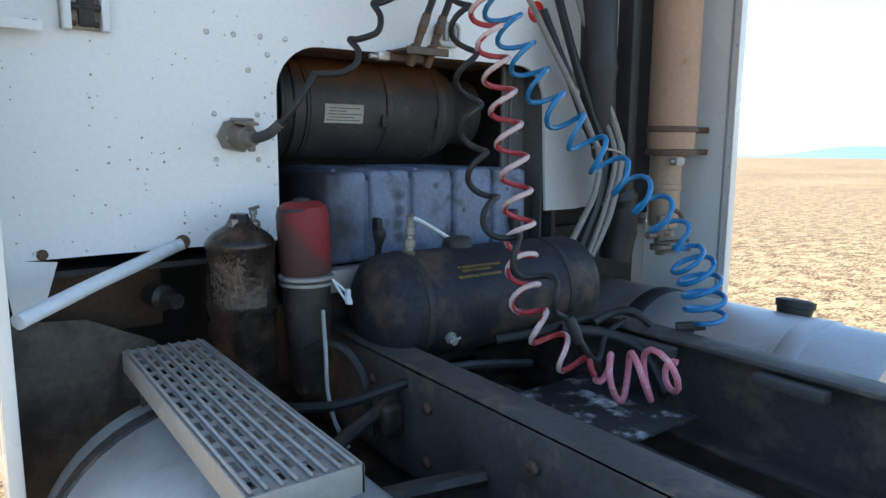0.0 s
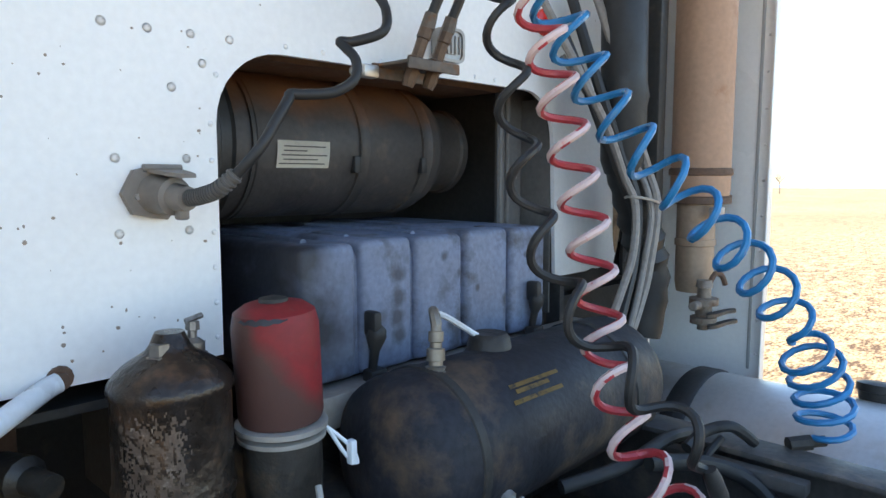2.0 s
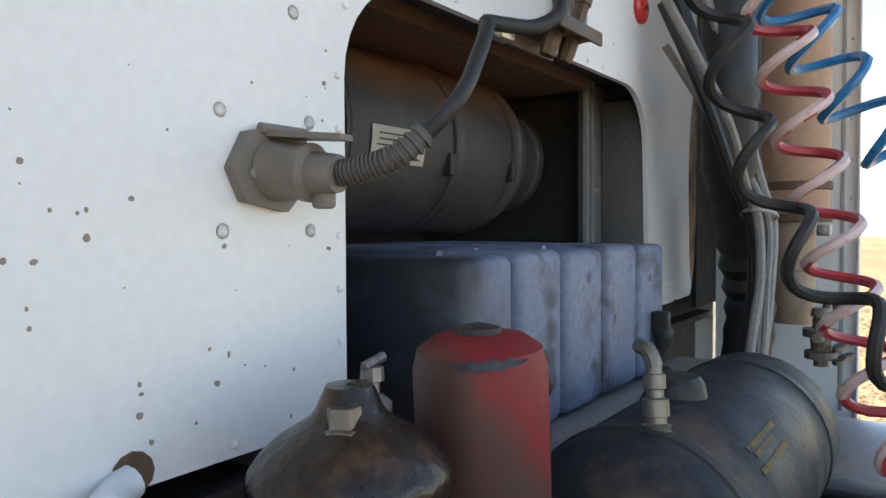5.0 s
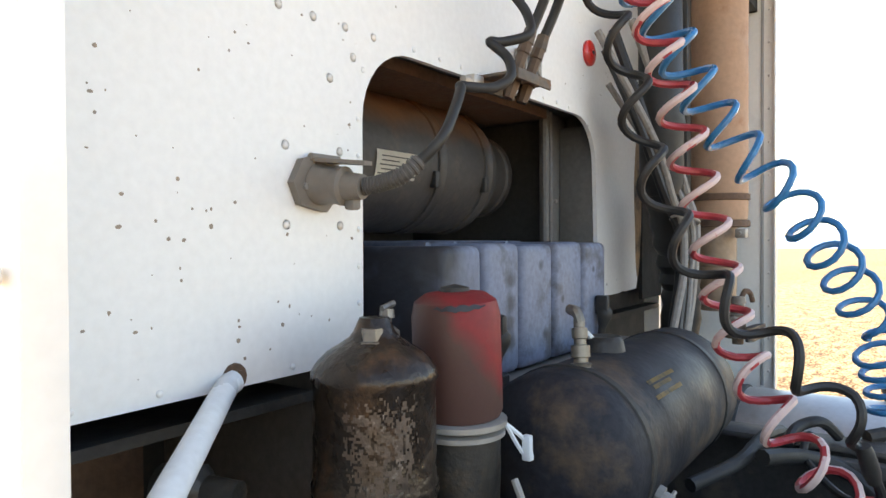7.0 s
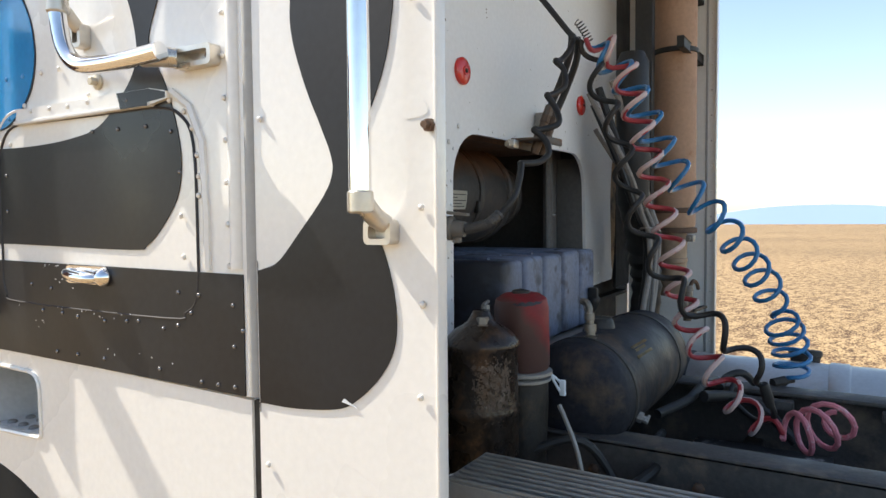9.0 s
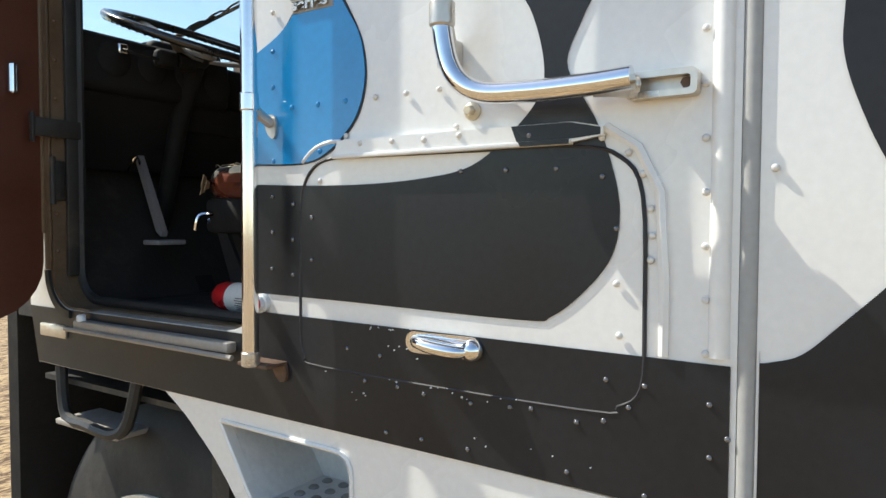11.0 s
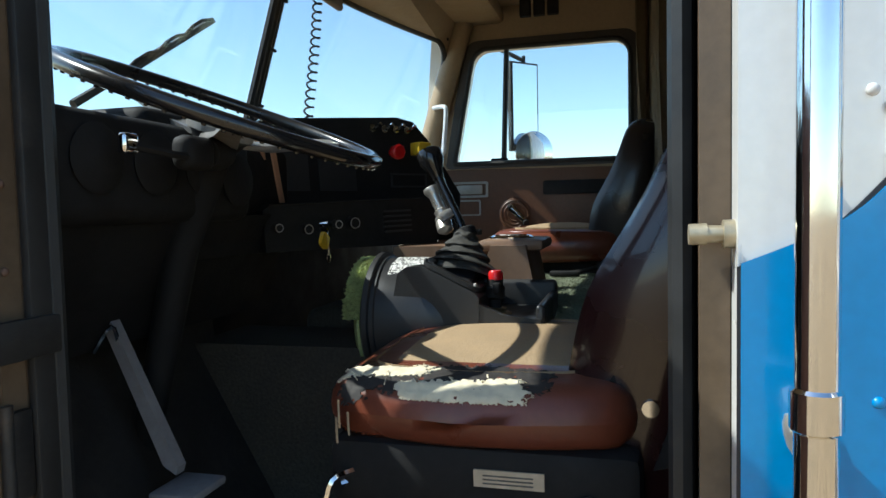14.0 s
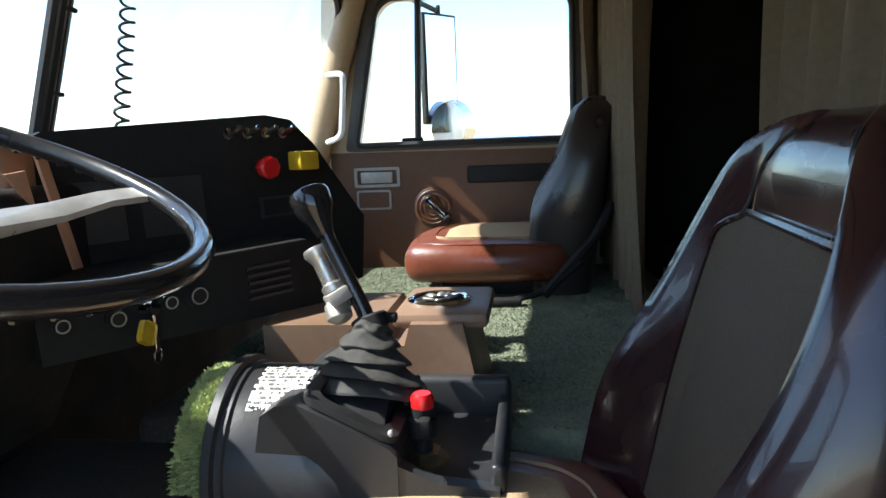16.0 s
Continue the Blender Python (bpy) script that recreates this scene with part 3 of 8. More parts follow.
badge = thing("badge", (0, 0.79, 2.045), "chrome XL series lettering badge fixed on the cab side", "badge")
letters("XL", 0.840, 2.072, 0.052, 0.006, M_CASTALU, "badge_letters", badge, "", 1.45)
letters("series", 0.842, 2.0505, 0.030, 0.004, M_CASTALU, "badge_word", badge, "", 1.35)
part("badge_bar", box((-0.010, 0.736, 2.0665), (-0.001, 0.843, 2.0725), 0.001), M_CASTALU, badge)
part("badge_plate", box((-0.005, 0.737, 2.0445), (-0.001, 0.843, 2.0662), 0.001), mk("dull_badge_metal", (0.30, 0.28, 0.25), 0.5, metal=0.5, var=0.15), badge, "dull plate behind the small word")
for y0, y1 in ((0.846, 0.822), (0.812, 0.790), (0.786, 0.762)):
    part("serif", box((-0.010, y1, 2.1065), (-0.002, y0, 2.1125), 0.001), M_CASTALU, badge)


def rivets_side(places, x=0.0):
    return [Matrix.Translation((x - (0.0125 if 0.25 < a < 0.72 and 1.764 < b < 1.787 else 0.003), a, b)) for a, b in places]


SIDE_RIVETS = [(0.848 - 0.0705 * i, 1.863) for i in range(6)] + [(0.901, z) for z in (2.058, 1.980, 1.908, 1.758)] + [(0.855, 2.123), (0.474, 1.902), (0.461, 1.796), (0.706, 1.797), (0.773, 1.772)]
SIDE_RIVETS += [(0.731 - 0.0705 * i, 1.778) for i in range(5)] + [(0.062 - 0.001 * i, 2.125 - 0.0745 * i) for i in range(10)]
SIDE_RIVETS += [(0.205, 1.762), (0.165, 1.738), (0.143, 1.706), (0.131, 1.656), (0.128, 1.617), (0.130, 1.582), (0.320, 1.772), (0.278, 1.719), (0.366, 1.720), (0.452, 1.721), (0.204, 1.704), (0.181, 1.627), (0.180, 1.545), (0.175, 1.468)]
SIDE_RIVETS += [(0.918, 1.685), (0.862, 1.667), (0.916, 1.609), (0.858, 1.596), (0.811, 1.641), (0.852, 1.53), (0.800, 1.56)]
SIDE_RIVETS += [(0.661, 1.337), (0.584, 1.336), (0.526, 1.331), (0.43, 1.329), (0.355, 1.334), (0.317, 1.337), (0.24, 1.328), (0.197, 1.337), (0.159, 1.363), (0.136, 1.398), (0.194, 1.40), (0.704, 1.394), (0.625, 1.388), (0.046, 1.384), (0.045, 1.31), (0.022, 1.34)]
SIDE_RIVETS += [(0.61, 1.248), (0.531, 1.249), (0.435, 1.249), (0.255, 1.247), (0.134, 1.236), (0.089, 1.236), (0.045, 1.237)]
SIDE_RIVETS = [p for p in SIDE_RIVETS if not (0.75 < p[0] < 0.93 and 1.47 < p[1] < 1.70) and not (0.44 < p[0] < 0.735 and 1.770 < p[1] < 1.779)]
SIDE_RIVETS += [(0.905, 1.686), (0.906, 1.613), (0.907, 1.538), (0.846, 1.670), (0.847, 1.599), (0.847, 1.528), (0.795, 1.643), (0.796, 1.560), (0.773, 1.714), (0.664, 1.780), (0.590, 1.779), (0.521, 1.777), (0.450, 1.780)]
SIDE_RIVETS += [(-0.342, 1.86), (-0.356, 1.553), (-0.357, 1.41), (-0.350, 2.0), (-0.352, 1.27), (-0.355, 1.05), (-0.034, 1.11), (-0.03, 1.708)]
def inside(poly, a, b):
    hit = False
    for (a0, b0), (a1, b1) in zip(poly, poly[1:] + poly[:1]):
        if (b0 > b) != (b1 > b) and a < (a1 - a0) * (b - b0) / (b1 - b0 + 1e-12) + a0:
            hit = not hit
    return hit


M_RIVET = mk("dull_side_rivet", (0.70, 0.68, 0.64), 0.35, var=0.15, bump=0.0)
_on_blue = [p for p in SIDE_RIVETS if inside(PATCH_BLUE, *p)]
_on_dark = [p for p in SIDE_RIVETS if p[0] > -0.02 and (p[1] < 1.44 or inside(PATCH_MID, *p) or inside(PATCH_REAR, *p))]
for key, paint, spots in (("rivet_blue", M_BLUEP, _on_blue), ("rivet_dark", mk("scuffed_dark_rivet", (0.20, 0.20, 0.21), 0.24, metal=0.6, var=0.3, bump=0.0), _on_dark), ("rivet_side", M_RIVET, [p for p in SIDE_RIVETS if p not in _on_blue and p not in _on_dark])):
    copies("rivet", key, lambda d=key == "rivet_dark": dome(0.0046 if d else 0.0056, 0.0042 if d else 0.0048, (-1, 0, 0), 12), paint, rivets_side(spots), wall_left)


# ---- grab rails on the side ----
def cast_foot(y, z, w, h, deep=0.024):
    """A hollow cast foot on the cab side: a rounded rim round a sunk slot."""
    rim = rrect(y - w, z - h, y + w, z + h, min(w, h) * 0.45, 4)
    slot = rrect(y - w + 0.009, z - h + 0.009, y + w - 0.009, z + h - 0.009, min(w, h) * 0.25, 4)
    return join(plate(rim, [slot], side(-0.001), (-deep, 0, 0)), plate(slot, [], side(-0.001), (-0.005, 0, 0)))


def grab_foot(y, z, dy, dz):
    return join(cast_foot(y, z, 0.025, 0.019), tube(spline([(-0.016, y - 0.010, z + 0.012 * (1 if dz > 0 else -1)), (-0.038, y + dy * 0.5 - 0.005, z + dz * 0.45), (-0.068, y + dy, z + dz)], 5), lambda s: 0.0145 + 0.002 * s, 10))


rail = thing("grab_rail", (0, -0.297, 1.51), "long vertical chrome grab rail with cast feet on the cab extension", "grab rail")
part("tube", tube([(-0.07, -0.296, z) for z in (1.575, 2.0, 2.5, 2.85)], 0.0165, 16), M_CHROME, rail)
part("foot", grab_foot(-0.290, 1.517, 0.0, 0.055), M_CASTALU, rail)
part("collar", rod((-0.07, -0.296, 1.545), (-0.07, -0.296, 1.578), 0.0190, 14, 0.003), M_CASTALU, rail)
part("foot", grab_foot(-0.290, 2.86, 0.0, -0.03), M_CASTALU, rail)
bar = thing("grab_rail", (0, 0.30, 1.83), "L-shaped chrome grab rail with cast feet on the cab side", "grab rail")
part("tube", tube(spline([(-0.07, 0.447, 2.75), (-0.07, 0.447, 2.3), (-0.07, 0.447, 2.0), (-0.07, 0.445, 1.93), (-0.07, 0.425, 1.87), (-0.07, 0.38, 1.837), (-0.07, 0.30, 1.829), (-0.07, 0.20, 1.829), (-0.068, 0.14, 1.832)], 6), 0.0165, 14), M_CHROME, bar)
part("foot", join(cast_foot(0.115, 1.829, 0.050, 0.0185, 0.024), tube(spline([(-0.066, 0.195, 1.829), (-0.052, 0.172, 1.829), (-0.026, 0.152, 1.829)], 4), 0.018, 10)), M_CASTALU, bar)
part("foot_bolt", lathe((-0.006, 0.082, 1.829), (-0.016, 0.082, 1.829), [(0, 0.009), (1, 0.008)], 6), M_RUSTDK, bar)
part("foot", join(cast_foot(0.468, 1.915, 0.018, 0.024), tube(spline([(-0.018, 0.466, 1.93), (-0.045, 0.455, 1.95), (-0.068, 0.447, 1.965)], 4), 0.013, 10)), M_CASTALU, bar)
part("collar", rod((-0.07, 0.447, 1.945), (-0.07, 0.447, 1.985), 0.021, 14, 0.003), M_CASTALU, bar)
drail = thing("grab_rail", (0, 0.925, 1.33), "straight vertical chrome grab rail beside the door opening", "grab rail")
part("tube", tube([(-0.060, 0.909, z) for z in (1.35, 1.8, 2.3, 2.75)], 0.0165, 16), M_CHROME, drail)
part("collar", rod((-0.060, 0.909, 1.345), (-0.060, 0.909, 1.375), 0.019, 14, 0.003), M_CASTALU, drail)
part("collar", rod((-0.060, 0.909, 1.852), (-0.060, 0.909, 1.888), 0.0195, 14, 0.003), M_CHROME, drail)
part("foot", join(tube(spline([(-0.058, 0.907, 1.868), (-0.04, 0.907, 1.852), (-0.008, 0.905, 1.835)], 4), 0.011, 8), plate(smooth2([(0.920, 1.850), (0.893, 1.848), (0.890, 1.812), (0.902, 1.804), (0.918, 1.822)], 3), [], side(-0.001), (-0.008, 0, 0))), M_CASTALU, drail)
part("foot", join(box((-0.06, 0.865, 1.342), (-0.001, 0.95, 1.350), 0.002), plate(smooth2([(0.90, 1.345), (0.865, 1.345), (0.862, 1.315), (0.878, 1.308), (0.895, 1.325)], 3), [], side(-0.004), (-0.008, 0, 0))), M_RUSTDK, drail, "rusty foot of the rail")

# ---- cab shell: back wall with the cut-out ----
wall_rear = thing("wall_rear", (1.2, 0, 1.22), "white riveted back wall of the sleeper with a rounded cut-out", "cab back wall", kind="structure")
arc = lambda cx, cz, r, a0, a1, n=8: [(cx + r * math.cos(radians(a0 + (a1 - a0) * k / n)), cz + r * math.sin(radians(a0 + (a1 - a0) * k / n))) for k in range(n + 1)]
REAR = [(0.008, 3.05), (0.008, 1.222), (0.35, 1.224), (0.700, 1.226)] + arc(0.835, 1.632, 0.134, 180, 90) + arc(1.585, 1.640, 0.130, 90, 0) + [(1.735, 1.256), (1.90, 1.256), (1.935, 1.262), (1.96, 1.258), (2.06, 1.262), (2.08, 1.32), (2.11, 1.45), (2.12, 1.75), (2.12, 3.05)]
part("back_panel", plate(REAR, [], back(0), (0, 0.012, 0)), M_WALL, wall_rear)
part("corner_panel", box((2.122, 0.0, 1.22), (2.34, 0.012, 3.05)), M_DARK, wall_rear, "soot-blackened corner of the wall")
part("soot_edge", plate(smooth2([(2.118, 2.2), (2.10, 1.9), (2.06, 1.75), (2.04, 1.6), (2.05, 1.45), (2.055, 1.35), (2.075, 1.30), (2.105, 1.44), (2.117, 1.75)], 3), [], back(-0.001), (0, 0.0009, 0)), mk("brown_soot_stain", (0.30, 0.20, 0.12), 0.7, var=0.5, scale=10, dirt=(0.05, 0.04, 0.035), dirt_amt=0.5, dirt_scale=9), wall_rear, "brown soot stain along the edge")
BACK_BIG = [(0.518, 1.777), (0.588, 1.777), (0.660, 1.778), (0.731, 1.778), (0.679, 1.732), (0.624, 1.688), (0.529, 1.571), (0.645, 1.572), (0.645, 1.452), (0.530, 1.452)]
SPECKS = []
_r = random.Random(5)
for _ in range(150):
    SPECKS.append((_r.uniform(0.06, 0.68), 1.25 + 0.95 * _r.random() ** 1.35))
for _ in range(40):
    SPECKS.append((_r.uniform(0.7, 2.0), _r.uniform(1.82, 2.3)))
RIMRIV = [(0.690, 1.26 + 0.062 * i) for i in range(7)] + [(0.703, 1.716), (0.845, 1.782)] + [(0.93 + 0.075 * i, 1.782) for i in range(9)] + [(1.66, 1.75)] + [(0.10 + 0.11 * i, 1.238) for i in range(6)] + [(1.80, 1.29), (1.88, 1.30)]
M_RIVDIRT = mk("grimy_rivet", (0.66, 0.64, 0.61), 0.6, bump=0.05, var=0.25, piece=0.2, dirt=(0.30, 0.24, 0.19), dirt_amt=0.35, dirt_scale=160)
M_SPECK = mk("rust_fleck", (0.52, 0.42, 0.33), 0.8, bump=0.0, piece=0.5)
copies("rivet", "rivet_back", lambda: join(dome(0.0068, 0.0050, (0, -1, 0), 12), lathe((0, 0.0005, 0), (0, -0.0010, 0), [(0, 0.0088), (1, 0.0080)], 14)), M_RIVDIRT, [Matrix.Translation((a, 0.001, b)) for a, b in BACK_BIG], wall_rear)
copies("small_rivet", "rivet_rim", lambda: dome(0.0055, 0.005, (0, -1, 0), 8), M_WALL, [Matrix.Translation((a, 0.001, b)) for a, b in RIMRIV], wall_rear)
specks = bmesh.new()
for a, b in SPECKS:
    d = dome(_r.choice((0.0010, 0.0015, 0.0019, 0.0024, 0.0031)), 0.0012, (0, -1, 0), 7)
    for v in d.verts:
        v.co *= 1 + 0.35 * noise.noise((v.co.x * 900 + a * 50, b * 50, v.co.z * 900))
    bmesh.ops.transform(d, matrix=Matrix.Translation((a, 0.0005, b)) @ Matrix.Diagonal((_r.uniform(0.7, 1.5), 1, _r.uniform(0.7, 1.4), 1)), verts=d.verts)
    specks = join(specks, d)
part("rust_flecks", specks, M_SPECK, wall_rear, "small rust flecks on the paint", kind="stuff")
part("gusset", plate([(0.03, 1.228), (0.145, 1.215), (0.105, 1.09), (0.05, 1.07)], [], back(-0.004), (0, 0.003, 0)), M_WALL, wall_rear, "white gusset plate in the corner")
part("rusty_washer", lathe((0.433, 0.0, 1.240), (0.433, -0.012, 1.240), [(0, 0.020), (0.3, 0.019), (0.3, 0.011), (1, 0.010)], 12), M_RUSTDK, wall_rear)
part("rusty_washer", lathe((0.115, -0.004, 1.235), (0.115, -0.014, 1.235), [(0, 0.013), (0.3, 0.012), (0.3, 0.008), (1, 0.008)], 10), M_RUSTDK, wall_rear)

# over-centre latch and small shelf on the back wall
latch = thing("wall_latch", (0.24, 0.0, 1.80), "scuffed white over-centre latch bolted to the back wall", "latch")
part("base_plate", box((0.185, -0.010, 1.752), (0.292, 0.0, 1.86), 0.003), M_GALV, latch)
for xx in (0.198, 0.278):
    part("cheek", box((xx - 0.009, -0.042, 1.748), (xx + 0.009, -0.010, 1.87), 0.004), M_WPIPE, latch)
part("lever", join(rod((0.19, -0.03, 1.80), (0.288, -0.03, 1.80), 0.008, 10, 0.002), box((0.222, -0.036, 1.758), (0.256, -0.014, 1.84), 0.005)), M_DARK, latch, "dark latch lever")
for xx in (0.214, 0.262):
    part("bolt", lathe((xx, -0.010, 1.765), (xx, -0.020, 1.765), [(0, 0.007), (1, 0.006)], 6), M_RUSTDK, latch)
ledge = thing("wall_ledge", (0.10, 0.0, 1.755), "small white folded sheet ledge on the back wall", "ledge")
part("sheet", join(box((0.03, -0.060, 1.750), (0.145, 0.0, 1.756), 0.001), box((0.03, -0.064, 1.735), (0.145, -0.060, 1.756), 0.001)), M_WALL, ledge)
for xx in (0.118, 0.135):
    part("screw", lathe((xx, -0.030, 1.756), (xx, -0.030, 1.762), [(0, 0.006), (1, 0.005)], 8), M_GALV, ledge)

# recess behind the cut-out
recess = thing("wall_recess", (1.2, 0.5, 1.1), "dark engine recess behind the cut-out", "recess", kind="structure")
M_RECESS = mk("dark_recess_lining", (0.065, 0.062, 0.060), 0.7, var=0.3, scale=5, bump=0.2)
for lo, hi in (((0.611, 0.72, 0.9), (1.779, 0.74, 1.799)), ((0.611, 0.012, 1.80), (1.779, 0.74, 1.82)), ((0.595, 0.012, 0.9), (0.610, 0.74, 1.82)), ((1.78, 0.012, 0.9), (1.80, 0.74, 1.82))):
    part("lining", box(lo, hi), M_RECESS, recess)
part("rib_panel", join(box((1.62, 0.12, 1.15), (1.78, 0.135, 1.80), 0.004), tube([(1.62, 0.115, 1.15), (1.62, 0.115, 1.80)], 0.011, 8), tube([(1.655, 0.115, 1.15), (1.655, 0.115, 1.80)], 0.007, 8)), mk("grey_ribbed_panel", (0.14, 0.135, 0.13), 0.55, var=0.25, scale=6), recess, "grey ribbed panel inside the recess")
part("side_return", box((1.722, 0.014, 1.15), (1.730, 0.118, 1.76), 0.002), mk("grey_return_sheet", (0.11, 0.106, 0.10), 0.55, var=0.25, scale=6), recess, "grey sheet return behind the edge")
part("top_return", plate([(0.80, 1.772), (1.60, 1.772), (1.60, 1.7985), (0.80, 1.7985)], [], back(0.10), (0, 0.20, 0)), M_RUSTDK, recess, "rust-brown sheet above the cylinder")
for zz in (1.34, 1.54):
    part("return_bolt", lathe((1.69, 0.119, zz), (1.69, 0.112, zz), [(0, 0.008), (1, 0.006)], 8), M_GALV, recess)

# right extension
wall_right = thing("wall_right", (2.33, 0.3, 0.9), "white right cab side and rear extension", "cab side", kind="structure")
part("extension_panel", box((2.328, -0.378, 0.66), (2.340, 0.0, 3.05)), M_WHITE, wall_right)
part("edge_flange", box((2.305, -0.384, 0.66), (2.342, -0.378, 3.05), 0.002), M_WHITE, wall_right)
part("inner_seam", box((2.324, -0.345, 0.93), (2.328, -0.335, 3.05), 0.001), M_GREYSEAL, wall_right)
PASS_HOLE = rrect(1.025, 2.232, 1.778, 2.725, (0.04, 0.02, 0.06, 0.07))
PASS_HOLE = [(a - (0.10 * (b - 2.235) / 0.5 if a > 1.5 else 0), b) for a, b in PASS_HOLE]
part("cab_panel", plate([(0.012, 0.60), (1.93, 0.60), (1.93, 2.2), (1.86, 3.05), (0.012, 3.05)], [PASS_HOLE], side(2.342), (0.04, 0, 0)), M_WHITE, wall_right)
copies("rivet", "rivet_right", lambda: dome(0.005, 0.004, (-1, 0, 0), 8), M_RIVDIRT, [Matrix.Translation((2.328, -0.36, 0.98 + 0.11 * i)) for i in range(16)], wall_right)

# ---- behind the cab: frame, tanks, filters ----
near_rail = thing("frame_rail", (0.85, -2.0, 0.72), "grimy steel channel frame rail of the truck", "frame rail", "frame rails")


def rail_mesh(x0, x1, web):
    return join(box((x0, -3.4, 0.965), (x1, 1.9, 0.978), 0.003), box((x0, -3.4, 0.70), (x1, 1.9, 0.712), 0.003), box((web, -3.4, 0.705), (web + 0.010, 1.9, 0.972)))


part("channel", rail_mesh(0.80, 0.895, 0.80), M_RAIL, near_rail)
far_rail = thing("frame_rail", (1.57, -2.0, 0.72), "grimy steel channel frame rail of the truck", "frame rail", "frame rails")
part("channel", rail_mesh(1.515, 1.61, 1.60), M_RAIL, far_rail)
copies("bolt", "rail_bolt", lambda: lathe((0, 0, 0), (-0.012, 0, 0), [(0, 0.014), (1, 0.014)], 6), M_RUSTDK, [Matrix.Translation((0.80, y, z)) for y in (-0.35, -0.6, -0.95, -1.25) for z in (0.77, 0.90)], near_rail)
for y0, y1 in ((-1.15, -0.98), (-0.75, -0.45)):
    part("bracket", box((1.48, y0, 0.93), (1.515, y1, 0.958), 0.004), M_RAIL, far_rail)
cross = thing("crossmember", (1.2, -0.62, 0.72), "dirty steel crossmember between the frame rails", "crossmember", "crossmembers")
part("beam", box((0.812, -0.66, 0.74), (1.60, -0.60, 0.80), 0.01), M_GREASE, cross)
for y0, y1, z1 in ((-1.60, -1.45, 0.80), (-0.12, 0.0, 0.82), (-2.6, -2.45, 0.80)):
    cm = thing("crossmember", (1.2, y0, 0.72), "dirty steel crossmember between the frame rails", "crossmember", "crossmembers")
    part("beam", box((0.812, y0, 0.72), (1.60, y1, z1), 0.01), M_GREASE, cm)
# added dark sheet that blocks a bright patch between the rails
part("light_block_sheet", box((0.815, -0.022, 0.668), (1.595, -0.012, 1.083), 0.002), M_GREASE, cross)
plank = thing("metal_plate", (1.20, -0.95, 0.80), "dirty white-flecked plate lying between the rails", "plate")
part("sheet", box((1.08, -0.86, 0.805), (1.46, -0.47, 0.815), 0.003), mk("white_spattered_steel", (0.035, 0.035, 0.036), 0.55, var=0.3, dirt=(0.60, 0.61, 0.63), dirt_amt=0.40, dirt_scale=11), plank)
shaft = thing("drive_shaft", (1.2, -1.5, 0.62), "oily drive shaft with a universal joint between the rails", "drive shaft")
part("tube", lathe((1.2, -0.30, 0.76), (1.2, -3.3, 0.76), [(0, 0.04), (0.02, 0.055), (0.05, 0.055), (0.06, 0.05), (0.94, 0.05), (1, 0.05)], 20), M_GREASE, shaft)
part("joint", join(box((1.15, -0.36, 0.71), (1.25, -0.24, 0.81), 0.02), rod((1.12, -0.30, 0.76), (1.28, -0.30, 0.76), 0.022, 12, 0.004)), M_GREASE, shaft)
# added sheet that keeps sunlit ground from showing past the rails
belly = thing("belly_tray", (1.2, -1.6, 0.40), "dark oily sheet added under the frame to hide the bright ground", "tray")
part("sheet", box((0.60, -3.3, 0.655), (1.66, 0.40, 0.665), 0.003), M_GREASE, belly)
brace2 = thing("diagonal_brace", (0.72, -0.75, 0.70), "oily steel brace arm below the step", "brace")
part("arm", join(tube(spline([(0.35, -0.62, 0.74), (0.55, -0.72, 0.80), (0.80, -0.80, 0.82)], 4), 0.022, 8), tube([(0.42, -0.55, 0.76), (0.80, -0.45, 0.88)], 0.018, 8), tube([(0.55, -0.72, 0.78), (0.55, -0.85, 0.55)], 0.02, 8)), M_GREASE, brace2)
part("pad", box((0.74, -0.50, 0.80), (0.80, -0.44, 0.88), 0.015, 3), M_GREASE, brace2)
pan = thing("gearbox", (1.2, 0.1, 0.5), "oil-caked gearbox and bell housing under the cab", "gearbox")
part("casing", join(lathe((1.2, 0.9, 0.78), (1.2, -0.12, 0.78), [(0, 0.33), (0.4, 0.33), (0.55, 0.25), (0.9, 0.22), (1, 0.12)], 24), box((1.02, 0.05, 0.86), (1.40, 0.55, 1.06), 0.03)), M_GREASE, pan)
# dark plates added under the floor to keep the bay in shadow
skirt = thing("engine_bay_shadow_panel", (1.2, 0.9, 0.5), "dark plate under the cab floor, added to shadow the engine bay", "cab underside", kind="structure")
part("underside", join(box((0.036, 0.012, 1.175), (0.60, 1.90, 1.190)), box((1.80, 0.012, 1.175), (2.34, 1.90, 1.190)), box((0.04, 1.1, 0.55), (0.06, 1.16, 1.175))), M_DARK, skirt)
inner = thing("inner_fender", (0.55, 0.35, 0.5), "dirty black sheet at the inner fender", "inner fender", kind="structure")
part("sheet", join(plate([(0.03, 0.45), (0.78, 0.45), (0.78, 1.175), (0.03, 1.175)], [], back(0.42), (0, 0.012, 0))), M_DARK, inner)
# right-hand dark sheet is added to hide sunlit surfaces below the wall
cover_sheet_r = thing("inner_fender", (2.0, 0.08, 0.6), "dirty black sheet at the inner fender", "inner fender", kind="structure")
part("sheet", plate([(1.66, 0.60), (2.32, 0.60), (2.32, 1.32), (1.66, 1.32)], [], back(0.06), (0, 0.01, 0)), M_DARK, cover_sheet_r)
mud = thing("fender_back_panel", (0.17, 0.03, 0.5), "dirty whitish sheet behind the fender, darkened by oily soot", "fender sheet", kind="structure")
